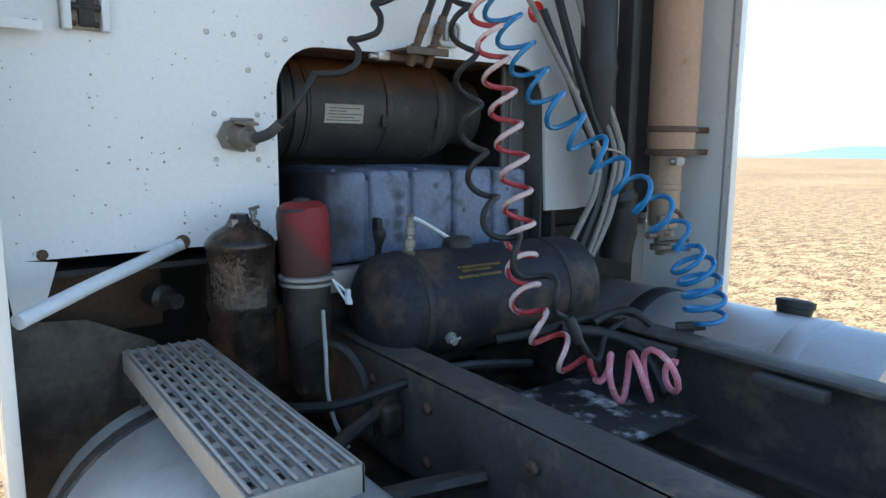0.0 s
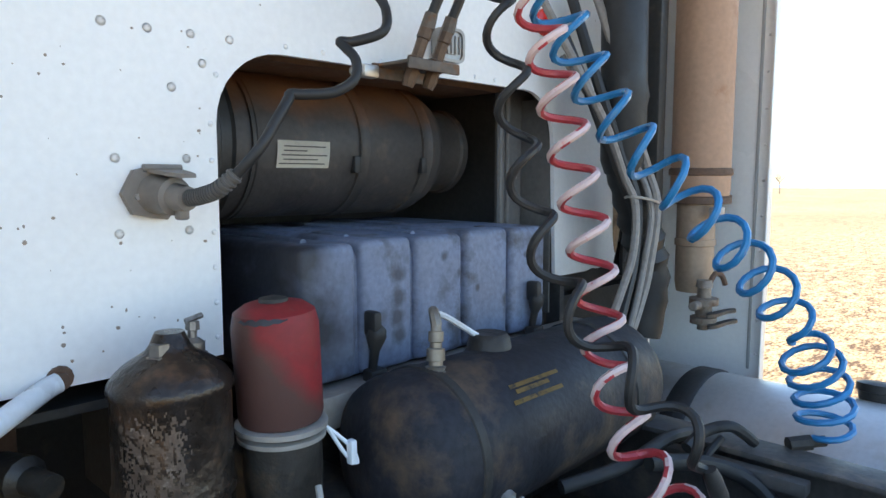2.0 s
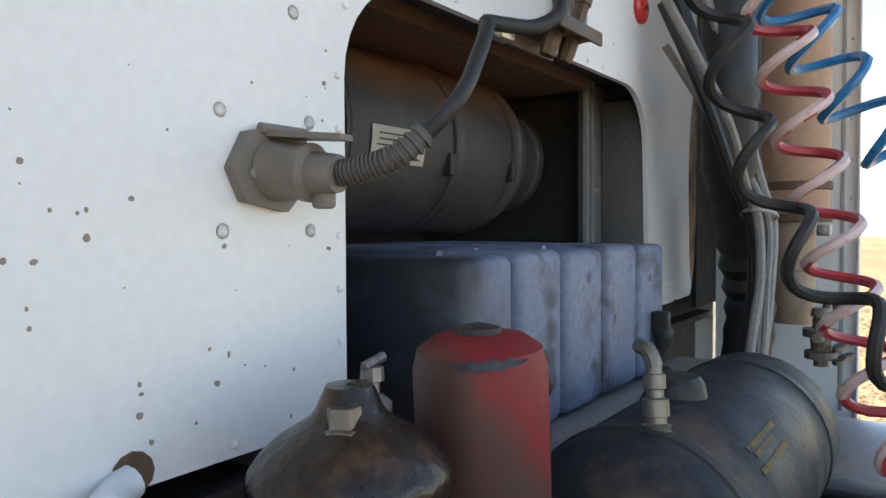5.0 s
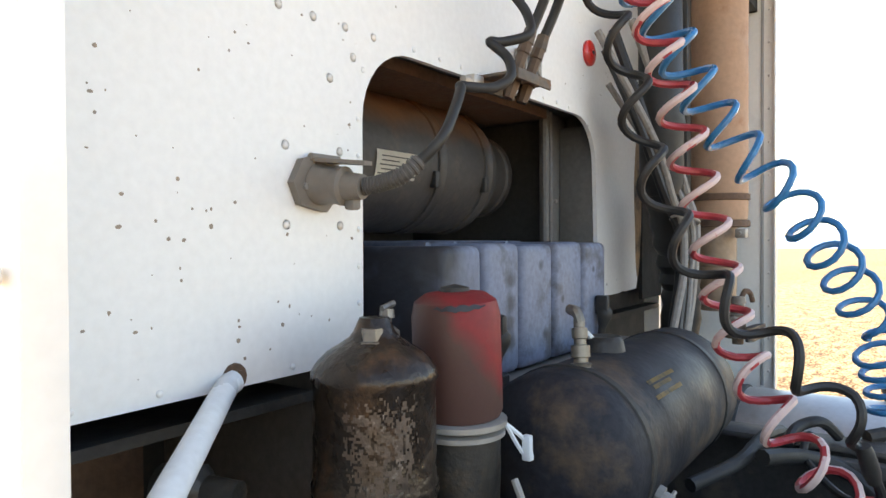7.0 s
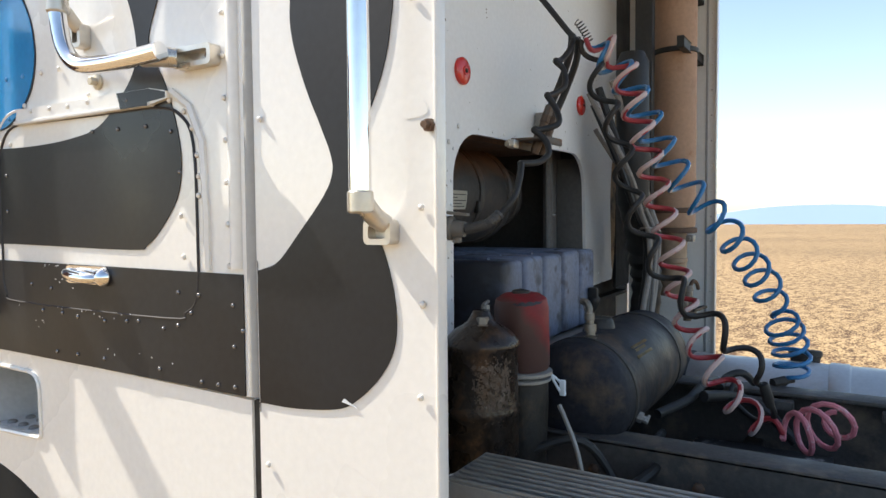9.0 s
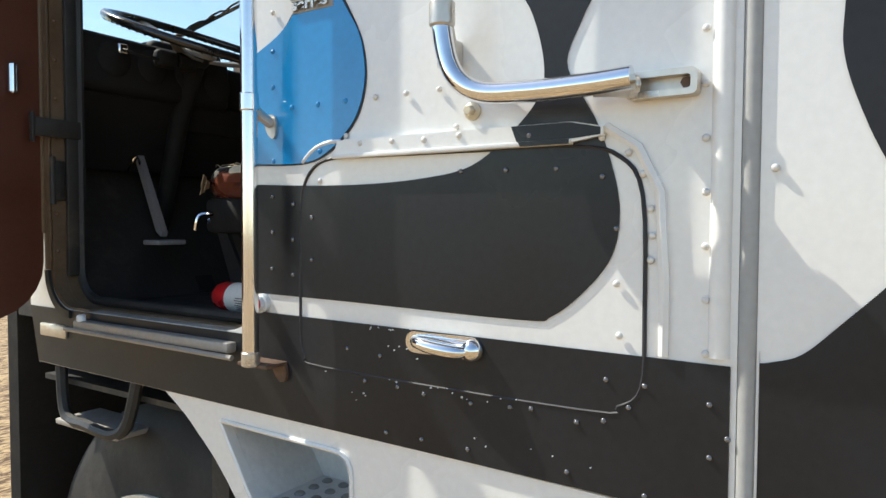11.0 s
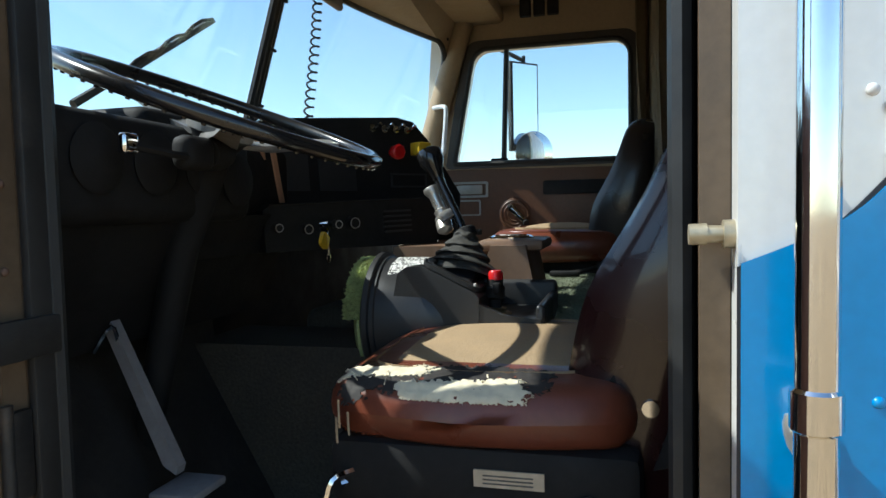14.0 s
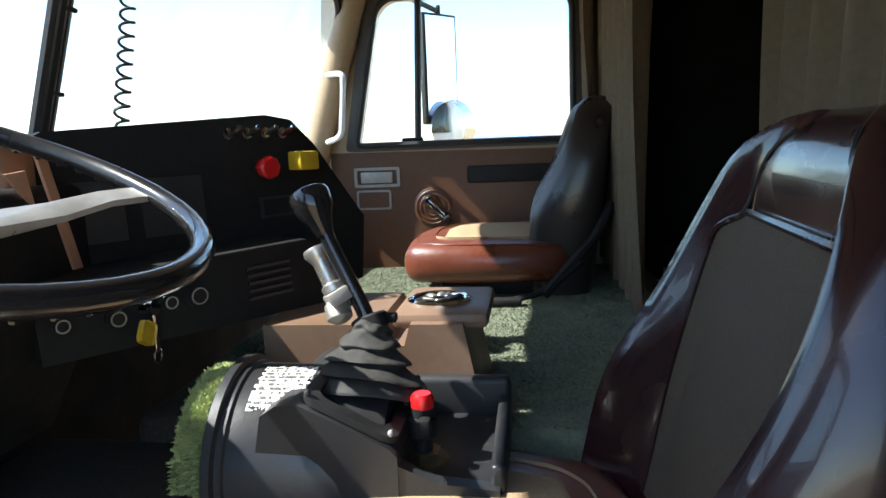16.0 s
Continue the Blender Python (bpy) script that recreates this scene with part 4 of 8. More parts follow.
part("sheet", plate([(0.032, 0.50), (0.36, 0.50), (0.36, 0.98), (0.20, 1.06), (0.032, 1.075)], [], back(0.030), (0, 0.006, 0)), mk("sooty_whitish_sheet", (0.14, 0.12, 0.10), 0.6, var=0.35, scale=3, bump=0.1, dirt=(0.045, 0.034, 0.027), dirt_amt=0.62, dirt_scale=3.2), mud)
gap = thing("fender_bracket", (0.30, 0.30, 0.85), "rusty bracket with ragged holes below the wall", "bracket")
part("plate", box((0.10, 0.20, 0.98), (0.42, 0.215, 1.17), 0.004), M_RUSTDK, gap)

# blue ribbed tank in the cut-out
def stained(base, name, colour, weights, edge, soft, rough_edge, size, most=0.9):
    """A copy of a surface with another colour, such as dust or rust, on one side of a ragged line across the thing."""
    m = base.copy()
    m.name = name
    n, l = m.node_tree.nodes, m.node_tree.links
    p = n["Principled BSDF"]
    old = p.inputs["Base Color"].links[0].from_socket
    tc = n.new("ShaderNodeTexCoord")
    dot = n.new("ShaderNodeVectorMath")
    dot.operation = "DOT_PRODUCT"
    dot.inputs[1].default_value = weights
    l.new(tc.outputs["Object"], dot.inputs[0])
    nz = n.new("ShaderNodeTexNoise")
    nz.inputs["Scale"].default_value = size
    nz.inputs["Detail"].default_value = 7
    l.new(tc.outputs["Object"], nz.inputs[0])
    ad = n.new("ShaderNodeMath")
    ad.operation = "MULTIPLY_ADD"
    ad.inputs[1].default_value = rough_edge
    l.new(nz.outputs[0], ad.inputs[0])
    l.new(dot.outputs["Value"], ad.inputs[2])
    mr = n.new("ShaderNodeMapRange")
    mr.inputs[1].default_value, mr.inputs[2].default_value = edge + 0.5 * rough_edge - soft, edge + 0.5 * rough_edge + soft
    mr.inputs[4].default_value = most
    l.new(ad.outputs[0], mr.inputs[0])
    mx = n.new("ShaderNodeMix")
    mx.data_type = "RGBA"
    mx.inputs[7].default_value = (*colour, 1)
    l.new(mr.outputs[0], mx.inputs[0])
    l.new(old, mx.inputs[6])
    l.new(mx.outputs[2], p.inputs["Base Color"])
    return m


def oil_spots(m, spots, colour):
    """Soft oily marks rubbed into a face, each at its own place (x, z) and size."""
    n, l = m.node_tree.nodes, m.node_tree.links
    p = n["Principled BSDF"]
    out = p.inputs["Base Color"].links[0].from_socket
    tc = n.new("ShaderNodeTexCoord")
    nz = n.new("ShaderNodeTexNoise")
    nz.inputs["Scale"].default_value = 55
    nz.inputs["Detail"].default_value = 5
    l.new(tc.outputs["Object"], nz.inputs[0])
    for x, z, r in spots:
        mul = n.new("ShaderNodeVectorMath")
        mul.operation = "MULTIPLY"
        mul.inputs[1].default_value = (1, 0, 1)
        l.new(tc.outputs["Object"], mul.inputs[0])
        dist = n.new("ShaderNodeVectorMath")
        dist.operation = "DISTANCE"
        dist.inputs[1].default_value = (x, 0, z)
        l.new(mul.outputs[0], dist.inputs[0])
        ad = n.new("ShaderNodeMath")
        ad.operation = "MULTIPLY_ADD"
        ad.inputs[1].default_value = r
        l.new(nz.outputs[0], ad.inputs[0])
        l.new(dist.outputs["Value"], ad.inputs[2])
        mr = n.new("ShaderNodeMapRange")
        mr.inputs[1].default_value, mr.inputs[2].default_value = r * 0.9, r * 1.6
        mr.inputs[3].default_value, mr.inputs[4].default_value = 0.82, 0.0
        l.new(ad.outputs[0], mr.inputs[0])
        mx = n.new("ShaderNodeMix")
        mx.data_type = "RGBA"
        mx.inputs[7].default_value = (*colour, 1)
        l.new(mr.outputs[0], mx.inputs[0])
        l.new(out, mx.inputs[6])
        out = mx.outputs[2]
    l.new(out, p.inputs["Base Color"])


# blue plastic that turns near-black towards the box's left end
M_DARKENDTANK = stained(M_BLUETANK, "dark_ended_blue_plastic", (0.018, 0.018, 0.022), (-1, 0, 0), 0.285, 0.06, 0.22, 11, 0.93)
oil_spots(M_DARKENDTANK, [(-0.125, 0.225, 0.022), (-0.125, 0.180, 0.022), (-0.13, 0.140, 0.024), (-0.125, 0.100, 0.022), (0.01, 0.25, 0.014), (0.06, 0.21, 0.012), (0.225, 0.13, 0.018), (0.03, 0.10, 0.014), (0.12, 0.17, 0.010), (0.30, 0.23, 0.010)], (0.045, 0.048, 0.06))
tank = thing("blue_tank", (1.16, 0.2, 1.12), "faded blue ribbed plastic battery box in the cut-out", "battery box")


part("body", box((0.805, -0.080, 1.150), (1.555, 0.50, 1.398), 0.015), M_DARKENDTANK, tank)
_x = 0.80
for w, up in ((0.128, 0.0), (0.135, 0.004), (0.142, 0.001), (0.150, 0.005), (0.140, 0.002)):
    part("rib_panel", box((_x, -0.098, 1.155), (_x + w, 0.51, 1.416 + up), 0.016, 3), M_DARKENDTANK, tank)
    _x += w + 0.013
for xx, y0, y1 in ((0.86, -0.02, 0.40), (0.98, 0.0, 0.45), (1.14, -0.03, 0.42), (1.29, 0.02, 0.46)):
    part("top_rib", tube(spline([(xx, y0, 1.416), (xx + 0.01, (y0 + y1) / 2, 1.418), (xx, y1, 1.416)], 6), 0.008, 8), M_DARKENDTANK, tank)
part("base_rail", join(box((0.74, -0.13, 1.120), (1.74, -0.06, 1.148), 0.006), box((0.74, -0.14, 1.085), (1.74, -0.125, 1.148), 0.004)), M_GALV, tank, "dusty steel rail under the box")
for xx in (0.955, 1.478):
    part("hold_down", join(lathe((xx, -0.105, 1.15), (xx, -0.125, 1.26), [(0, 0.008), (0.5, 0.010), (0.75, 0.020), (0.9, 0.018), (1, 0.006)], 10), box((xx - 0.016, -0.135, 1.235), (xx + 0.004, -0.10, 1.285), 0.006), box((xx - 0.02, -0.13, 1.14), (xx + 0.02, -0.10, 1.17), 0.004)), M_DARK, tank, "black rubber hold-down latch")
part("vent_slot", box((1.36, -0.03, 1.4195), (1.385, -0.015, 1.4225)), M_DARK, tank)

# air cleaner
cleaner = thing("air_cleaner", (1.2, 0.33, 1.44), "brown dusty cylindrical air cleaner lying in the cut-out", "air cleaner")
M_CLEANTOP = stained(M_CLEANER, "rust_topped_cylinder", (0.22, 0.085, 0.028), (0, -0.25, 1.0), 0.298, 0.035, 0.12, 9, 0.60)
CX = lambda x: (x - 0.76) / 0.86
part("canister", lathe((0.76, 0.33, 1.615), (1.62, 0.33, 1.615), [(CX(0.76), 0.155), (CX(0.775), 0.168), (CX(1.355), 0.170), (CX(1.365), 0.166), (CX(1.425), 0.164), (CX(1.455), 0.150), (CX(1.475), 0.126), (CX(1.485), 0.118), (CX(1.565), 0.116), (CX(1.570), 0.122), (CX(1.590), 0.122), (CX(1.598), 0.112), (CX(1.602), 0.070), (1, 0.066)], 44), M_CLEANTOP, cleaner)
for xx, ww in ((0.865, 0.014), (1.15, 0.034), (1.358, 0.040)):
    part("band", lathe((xx, 0.33, 1.615), (xx + ww, 0.33, 1.615), [(0, 0.168), (0.08, 0.1742), (0.25, 0.1715), (0.75, 0.1715), (0.92, 0.1742), (1, 0.168)], 44), M_CLEANTOP, cleaner)
part("end_ring", lathe((0.772, 0.33, 1.615), (0.83, 0.33, 1.615), [(0, 0.165), (0.12, 0.182), (0.3, 0.182), (0.4, 0.174), (0.8, 0.174), (0.9, 0.180), (1, 0.168)], 44), M_DARK, cleaner, "dark end ring")


def cyl_patch(x0, x1, a0, a1, lift=0.0):
    bm = bmesh.new()
    rows = []
    for k in range(7):
        a = a0 + (a1 - a0) * k / 6
        r = 0.1715 + lift
        rows.append([bm.verts.new((x, 0.33 - r * math.cos(a), 1.615 + r * math.sin(a))) for x in (x0, x1)])
    for A, B in zip(rows, rows[1:]):
        bm.faces.new((A[0], A[1], B[1], B[0]))
    bmesh.ops.solidify(bm, geom=bm.faces[:], thickness=0.001)
    return bm


clabel = part("label", cyl_patch(0.925, 1.063, -0.32, 0.03), M_LABEL, cleaner, "scuffed white rating label with unreadable print")
for i, (u0, u1) in enumerate(((0.93, 1.05), (0.94, 1.03), (0.935, 1.055), (0.94, 1.0), (0.94, 1.05))):
    part("print_bar", cyl_patch(u0, u1, -0.27 + 0.055 * i, -0.255 + 0.055 * i, 0.0012), M_INK, clabel)
for xx in (1.14, 1.36):
    part("clip", box((xx - 0.008, 0.155, 1.55), (xx + 0.012, 0.175, 1.59), 0.003), M_DARK, cleaner)

# vertical canister and red filter
can = thing("canister", (0.524, -0.176, 0.80), "rusty oil-streaked vertical filter canister with a domed top", "canister")
part("body", lathe((0.524, -0.176, 0.80), (0.524, -0.176, 1.325), [(0, 0.076), (0.02, 0.083), (0.55, 0.083), (0.56, 0.086), (0.585, 0.086), (0.60, 0.083), (0.835, 0.082), (0.85, 0.086), (0.870, 0.084), (0.890, 0.077), (0.915, 0.063), (0.935, 0.046), (0.950, 0.034), (0.965, 0.028), (1, 0.020)], 32), M_CAN, can)
M_CAPMETAL = mk("grimy_cap_metal", (0.21, 0.19, 0.17), 0.4, metal=0.6, var=0.4, scale=24, bump=0.3, dirt=(0.06, 0.05, 0.04), dirt_amt=0.45, dirt_scale=26)
part("cap", lathe((0.560, -0.168, 1.275), (0.562, -0.166, 1.308), [(0, 0.022), (0.35, 0.022), (0.4, 0.018), (0.8, 0.018), (1, 0.010)], 14), M_CAPMETAL, can, "grimy metal screw cap")
part("bleed_screw", join(lathe((0.562, -0.166, 1.305), (0.564, -0.165, 1.332), [(0, 0.007), (0.5, 0.007), (0.55, 0.011), (1, 0.010)], 8), tube([(0.553, -0.165, 1.333), (0.579, -0.165, 1.339)], 0.0045, 6)), M_CAPMETAL, can)
part("cap", lathe((0.505, -0.188, 1.285), (0.505, -0.188, 1.313), [(0, 0.020), (0.4, 0.020), (0.45, 0.016), (1, 0.014)], 6), M_CAPMETAL, can)
label_rest = bmesh.new()
_g = [[label_rest.verts.new((0.524 + 0.0838 * math.cos(3.35 + 0.022 * i), -0.176 + 0.0838 * math.sin(3.35 + 0.022 * i), 1.085 + 0.0035 * j)) for i in range(57)] for j in range(44)]
for j in range(43):
    for i in range(56):
        e = min(i, 55 - i, j, 42 - j) / 9.0
        if noise.noise((i * 0.22, j * 0.30, 3.0)) + 0.8 * noise.noise((i * 0.6, j * 0.8, 8.0)) > 0.45 - 0.62 * min(1.0, e):
            label_rest.faces.new((_g[j][i], _g[j][i + 1], _g[j + 1][i + 1], _g[j + 1][i]))
bmesh.ops.delete(label_rest, geom=[v for v in label_rest.verts if not v.link_faces], context="VERTS")
part("peeled_label", label_rest, mk("peeling_coppery_label", (0.085, 0.058, 0.042), 0.42, var=0.5, scale=30, bump=0.5, dirt=(0.26, 0.21, 0.17), dirt_amt=0.32, dirt_scale=60), can, "peeled coppery rest of a label")
redf = thing("oil_filter", (0.684, -0.206, 0.85), "dusty red spin-on oil filter on a grey clamp ring", "oil filter")
M_REDDUST = stained(M_REDF, "dusty_red_shell", (0.060, 0.036, 0.029), (-0.75, 0.65, -0.80), -0.340, 0.018, 0.06, 16, 0.90)
rcan = part("canister", lathe((0.684, -0.206, 1.165), (0.676, -0.204, 1.352), [(0, 0.062), (0.05, 0.066), (0.80, 0.067), (0.92, 0.062), (0.98, 0.046), (1, 0.02)], 32), M_REDDUST, redf)
part("dent", lathe((0.676, -0.204, 1.345), (0.676, -0.204, 1.362), [(0, 0.024), (0.7, 0.022), (1, 0.0)], 12), M_DARK, redf)
tear = bmesh.new()
_a = [(-3.05 + 0.10 * k, 1.330 + 0.0012 * math.sin(2.3 * k) + 0.0004 * k) for k in range(13)]
_up = [tear.verts.new((0.677 + 0.0655 * math.cos(a), -0.2045 + 0.0655 * math.sin(a), z + 0.0030 * math.sin(k * 0.26) + 0.0015 * math.sin(k * 2.1))) for k, (a, z) in enumerate(_a)]
_dn = [tear.verts.new((0.677 + 0.0676 * math.cos(a), -0.2045 + 0.0676 * math.sin(a), z - 0.001 - 0.005 * math.sin(k * 0.26))) for k, (a, z) in enumerate(_a)]
for k in range(12):
    tear.faces.new((_dn[k], _dn[k + 1], _up[k + 1], _up[k]))
part("torn_edge", tear, M_EDGE, rcan, "black torn split in the filter shell")
part("clamp_ring", join(lathe((0.684, -0.206, 1.150), (0.684, -0.206, 1.163), [(0, 0.066), (0.2, 0.072), (0.8, 0.072), (1, 0.066)], 32), lathe((0.684, -0.206, 1.135), (0.684, -0.206, 1.146), [(0, 0.064), (0.2, 0.069), (0.8, 0.069), (1, 0.064)], 32)), M_GALV, redf)
part("filter_head", lathe((0.69, -0.206, 0.85), (0.684, -0.206, 1.138), [(0, 0.04), (0.3, 0.055), (0.8, 0.062), (1, 0.062)], 20), M_GREASE, redf)
part("clamp_tail", join(tube(spline([(0.735, -0.25, 1.150), (0.765, -0.275, 1.115), (0.775, -0.28, 1.085), (0.76, -0.27, 1.10), (0.738, -0.255, 1.145)], 4), 0.0035, 5), box((0.76, -0.285, 1.085), (0.772, -0.270, 1.125), 0.003)), M_WPIPE, redf)
wpipe = thing("support_pipe", (0.2, -0.1, 1.1), "bent white painted pipe running along the cab bottom", "pipe")
part("pipe", tube(spline([(0.428, -0.006, 1.236), (0.405, -0.018, 1.231), (0.31, -0.104, 1.214), (0.20, -0.205, 1.196), (0.11, -0.287, 1.178), (0.035, -0.352, 1.162)], 6), 0.016, 12), M_WPIPE, wpipe)
stub = thing("hydraulic_fitting", (0.38, 0.05, 1.05), "grimy fitting with a dust cap below the wall", "fitting")
part("body", lathe((0.36, 0.06, 1.10), (0.40, -0.05, 1.095), [(0, 0.03), (0.5, 0.035), (0.6, 0.022), (1, 0.020)], 12), M_GREASE, stub)

# air tank across the frame
atank = thing("air_tank", (1.15, -0.27, 0.90), "dusty black cylindrical air tank lying across the frame", "air tank")
part("shell", lathe((0.815, -0.27, 1.055), (1.62, -0.27, 1.055), [(0, 0.0), (0.004, 0.06), (0.02, 0.11), (0.05, 0.142), (0.08, 0.150), (0.92, 0.150), (0.95, 0.142), (0.98, 0.11), (0.996, 0.06), (1, 0)], 40), M_AIRTANK, atank)
for xx in (0.925, 1.44):
    part("strap", lathe((xx, -0.27, 1.055), (xx + 0.022, -0.27, 1.055), [(0, 0.150), (0.1, 0.1535), (0.9, 0.1535), (1, 0.150)], 40), M_DARK, atank)
def tank_patch(x0, x1, a0, a1, r):
    bm = bmesh.new()
    rows = [[bm.verts.new((x, -0.27 - r * math.cos(a0 + (a1 - a0) * k / 6), 1.055 + r * math.sin(a0 + (a1 - a0) * k / 6))) for x in (x0, x1)] for k in range(7)]
    for A, B in zip(rows, rows[1:]):
        bm.faces.new((A[0], A[1], B[1], B[0]))
    bmesh.ops.solidify(bm, geom=bm.faces[:], thickness=0.001)
    return bm


M_YELWORN = mk("worn_yellow_print", (0.30, 0.19, 0.05), 0.6, dirt=(0.04, 0.035, 0.03), dirt_amt=0.42, dirt_scale=45)
for k, (a0, x0, x1) in enumerate(((0.80, 1.05, 1.20), (0.72, 1.06, 1.16), (0.60, 1.04, 1.19))):
    part("print_bar", tank_patch(x0, x1, a0, a0 + 0.055, 0.1512), M_YELWORN, atank, "bar of worn yellow print")
part("drain_cock", join(lathe((1.00, -0.405, 0.99), (1.00, -0.432, 0.98), [(0, 0.016), (0.4, 0.016), (0.4, 0.010), (1, 0.010)], 8), tube([(0.985, -0.428, 0.982), (1.018, -0.430, 0.990)], 0.004, 6)), M_GALV, atank, "grey drain cock")
part("filler", lathe((1.14, -0.25, 1.19), (1.14, -0.25, 1.232), [(0, 0.052), (0.3, 0.046), (0.75, 0.042), (0.85, 0.040), (1, 0.034)], 18), M_GREASE, atank, "dust-caked boss")
valve = thing("elbow_fitting", (0.955, -0.28, 1.19), "brass and steel elbow fitting with a thin white line", "fitting")
part("stem", join(lathe((0.945, -0.290, 1.185), (0.957, -0.280, 1.285), [(0, 0.018), (0.09, 0.019), (0.10, 0.016), (0.16, 0.019), (0.18, 0.016), (0.24, 0.019), (0.26, 0.013), (0.34, 0.013), (0.35, 0.017), (0.55, 0.017), (0.57, 0.011), (0.66, 0.011), (0.68, 0.014), (0.85, 0.014), (0.86, 0.010), (1, 0.010)], 12), tube(spline([(0.955, -0.283, 1.28), (0.958, -0.275, 1.297), (0.975, -0.255, 1.300)], 4), 0.010, 8)), mk("grimy_steel_fitting", (0.22, 0.20, 0.17), 0.45, metal=0.5, var=0.3, scale=25), valve)
part("line", tube(spline([(0.965, -0.265, 1.30), (1.01, -0.25, 1.285), (1.08, -0.235, 1.25), (1.12, -0.24, 1.225)], 5), 0.006, 7), M_WPIPE, valve)
for i, pts in enumerate(([(0.64, -0.20, 0.95), (0.70, -0.33, 1.0), (0.74, -0.40, 0.93), (0.73, -0.45, 0.80)], [(0.55, -0.30, 0.86), (0.66, -0.42, 0.88), (0.80, -0.50, 0.93), (1.0, -0.45, 0.92), (1.3, -0.40, 0.86)], [(0.684, -0.300, 1.084), (0.676, -0.320, 1.052), (0.665, -0.350, 0.993), (0.654, -0.380, 0.903), (0.652, -0.420, 0.841), (0.667, -0.460, 0.785)])):
    h = thing("grimy_hose", pts[0], "grimy rubber hose among the frame parts", "hose", "frame hoses")
    part("hose", tube(spline(pts, 8), (0.011, 0.013, 0.0055)[i], 8), M_RUBBER if i != 2 else M_GALV, h)

# step grating on the left fuel tank
step = thing("step_grating", (0.315, -0.63, 1.0), "galvanised steel step grating with rows of slots", "step")
SL = []
for i in range(7):
    for j in range(13):
        if (i + j) % 1 == 0:
            x = 0.242 + 0.0215 * i
            y = -0.99 + 0.057 * j + (0.028 if i % 2 else 0.0)
            if y + 0.036 < -0.262:
                SL.append([(x, y), (x + 0.011, y), (x + 0.011, y + 0.036), (x, y + 0.036)])
part("grating", plate([(0.232, -1.01), (0.398, -1.01), (0.398, -0.252), (0.232, -0.252)], SL, flat(1.043), (0, 0, -0.003)), M_GALV, step)
part("frame", join(box((0.228, -1.014, 1.000), (0.233, -0.248, 1.045), 0.001), box((0.397, -1.014, 1.000), (0.402, -0.248, 1.045), 0.001), box((0.228, -1.014, 1.000), (0.402, -1.009, 1.045), 0.001), box((0.228, -0.253, 1.000), (0.402, -0.248, 1.045), 0.001)), M_GALV, step)
for i in range(8):
    part("tread_bar", box((0.2345 + 0.0215 * i, -1.008, 1.0435), (0.2405 + 0.0215 * i, -0.254, 1.051), 0.002, 1), M_GALV, step)
for y0 in (-0.36, -0.90):
    part("bracket", box((0.24, y0, 0.90), (0.40, y0 + 0.015, 1.0), 0.002), M_GREASE, step)
ltank = thing("fuel_tank", (0.33, -0.95, 0.35), "dusty grey cylindrical fuel tank under the step", "fuel tank", "fuel tanks")
part("shell", lathe((0.33, -0.30, 0.66), (0.33, -1.70, 0.66), [(0, 0.0), (0.003, 0.20), (0.012, 0.285), (0.03, 0.305), (0.97, 0.305), (0.988, 0.285), (0.997, 0.2), (1, 0)], 48), M_ALU, ltank)
for yy in (-0.40, -1.45):
    part("strap", lathe((0.33, yy, 0.66), (0.33, yy - 0.045, 0.66), [(0, 0.306), (0.1, 0.310), (0.9, 0.310), (1, 0.306)], 48), M_GREASE, ltank)
part("filler_cap", lathe((0.275, -0.20, 0.93), (0.27, -0.20, 1.02), [(0, 0.045), (0.5, 0.05), (0.7, 0.05), (1, 0.04)], 16), M_DARK, ltank)
part("cap_chain", tube(spline([(0.30, -0.20, 1.01), (0.32, -0.22, 1.02), (0.315, -0.245, 1.02), (0.29, -0.245, 1.02), (0.28, -0.22, 1.02)], 4), 0.004, 5), M_CHROME, ltank)
rtank = thing("fuel_tank", (2.02, -0.75, 0.40), "dusty aluminium fuel tank on the far side with a dark strap", "fuel tank", "fuel tanks")
part("shell", lathe((2.04, -0.02, 0.70), (2.04, -1.12, 0.70), [(0, 0.0), (0.003, 0.20), (0.012, 0.26), (0.03, 0.275), (0.97, 0.275), (0.988, 0.26), (0.997, 0.2), (1, 0)], 48), M_ALU, rtank)
for yy in (-0.28, -0.83):
    part("strap", lathe((2.04, yy, 0.70), (2.04, yy - 0.07, 0.70), [(0, 0.276), (0.1, 0.281), (0.9, 0.281), (1, 0.276)], 48), M_DARK if yy > -0.5 else M_ALU, rtank)
part("filler_cap", lathe((2.13, -0.745, 0.955), (2.14, -0.745, 1.010), [(0, 0.05), (0.5, 0.055), (0.55, 0.06), (0.9, 0.06), (1, 0.045)], 18), M_DARK, rtank)
part("strap_bolt", join(box((1.80, -0.90, 0.84), (1.86, -0.82, 0.88), 0.006), rod((1.78, -0.86, 0.86), (1.90, -0.86, 0.87), 0.008, 8)), M_GREASE, rtank)

# exhaust stack, intake and hoses at the right corner
stack = thing("exhaust_stack", (2.12, -0.25, 1.2), "rust-tinted vertical exhaust stack with clamps", "exhaust stack")
part("pipe", lathe((2.12, -0.25, 1.485), (2.12, -0.25, 3.1), [(0, 0.082), (0.01, 0.085), (0.99, 0.085), (1, 0.082)], 28), M_RUST, stack)
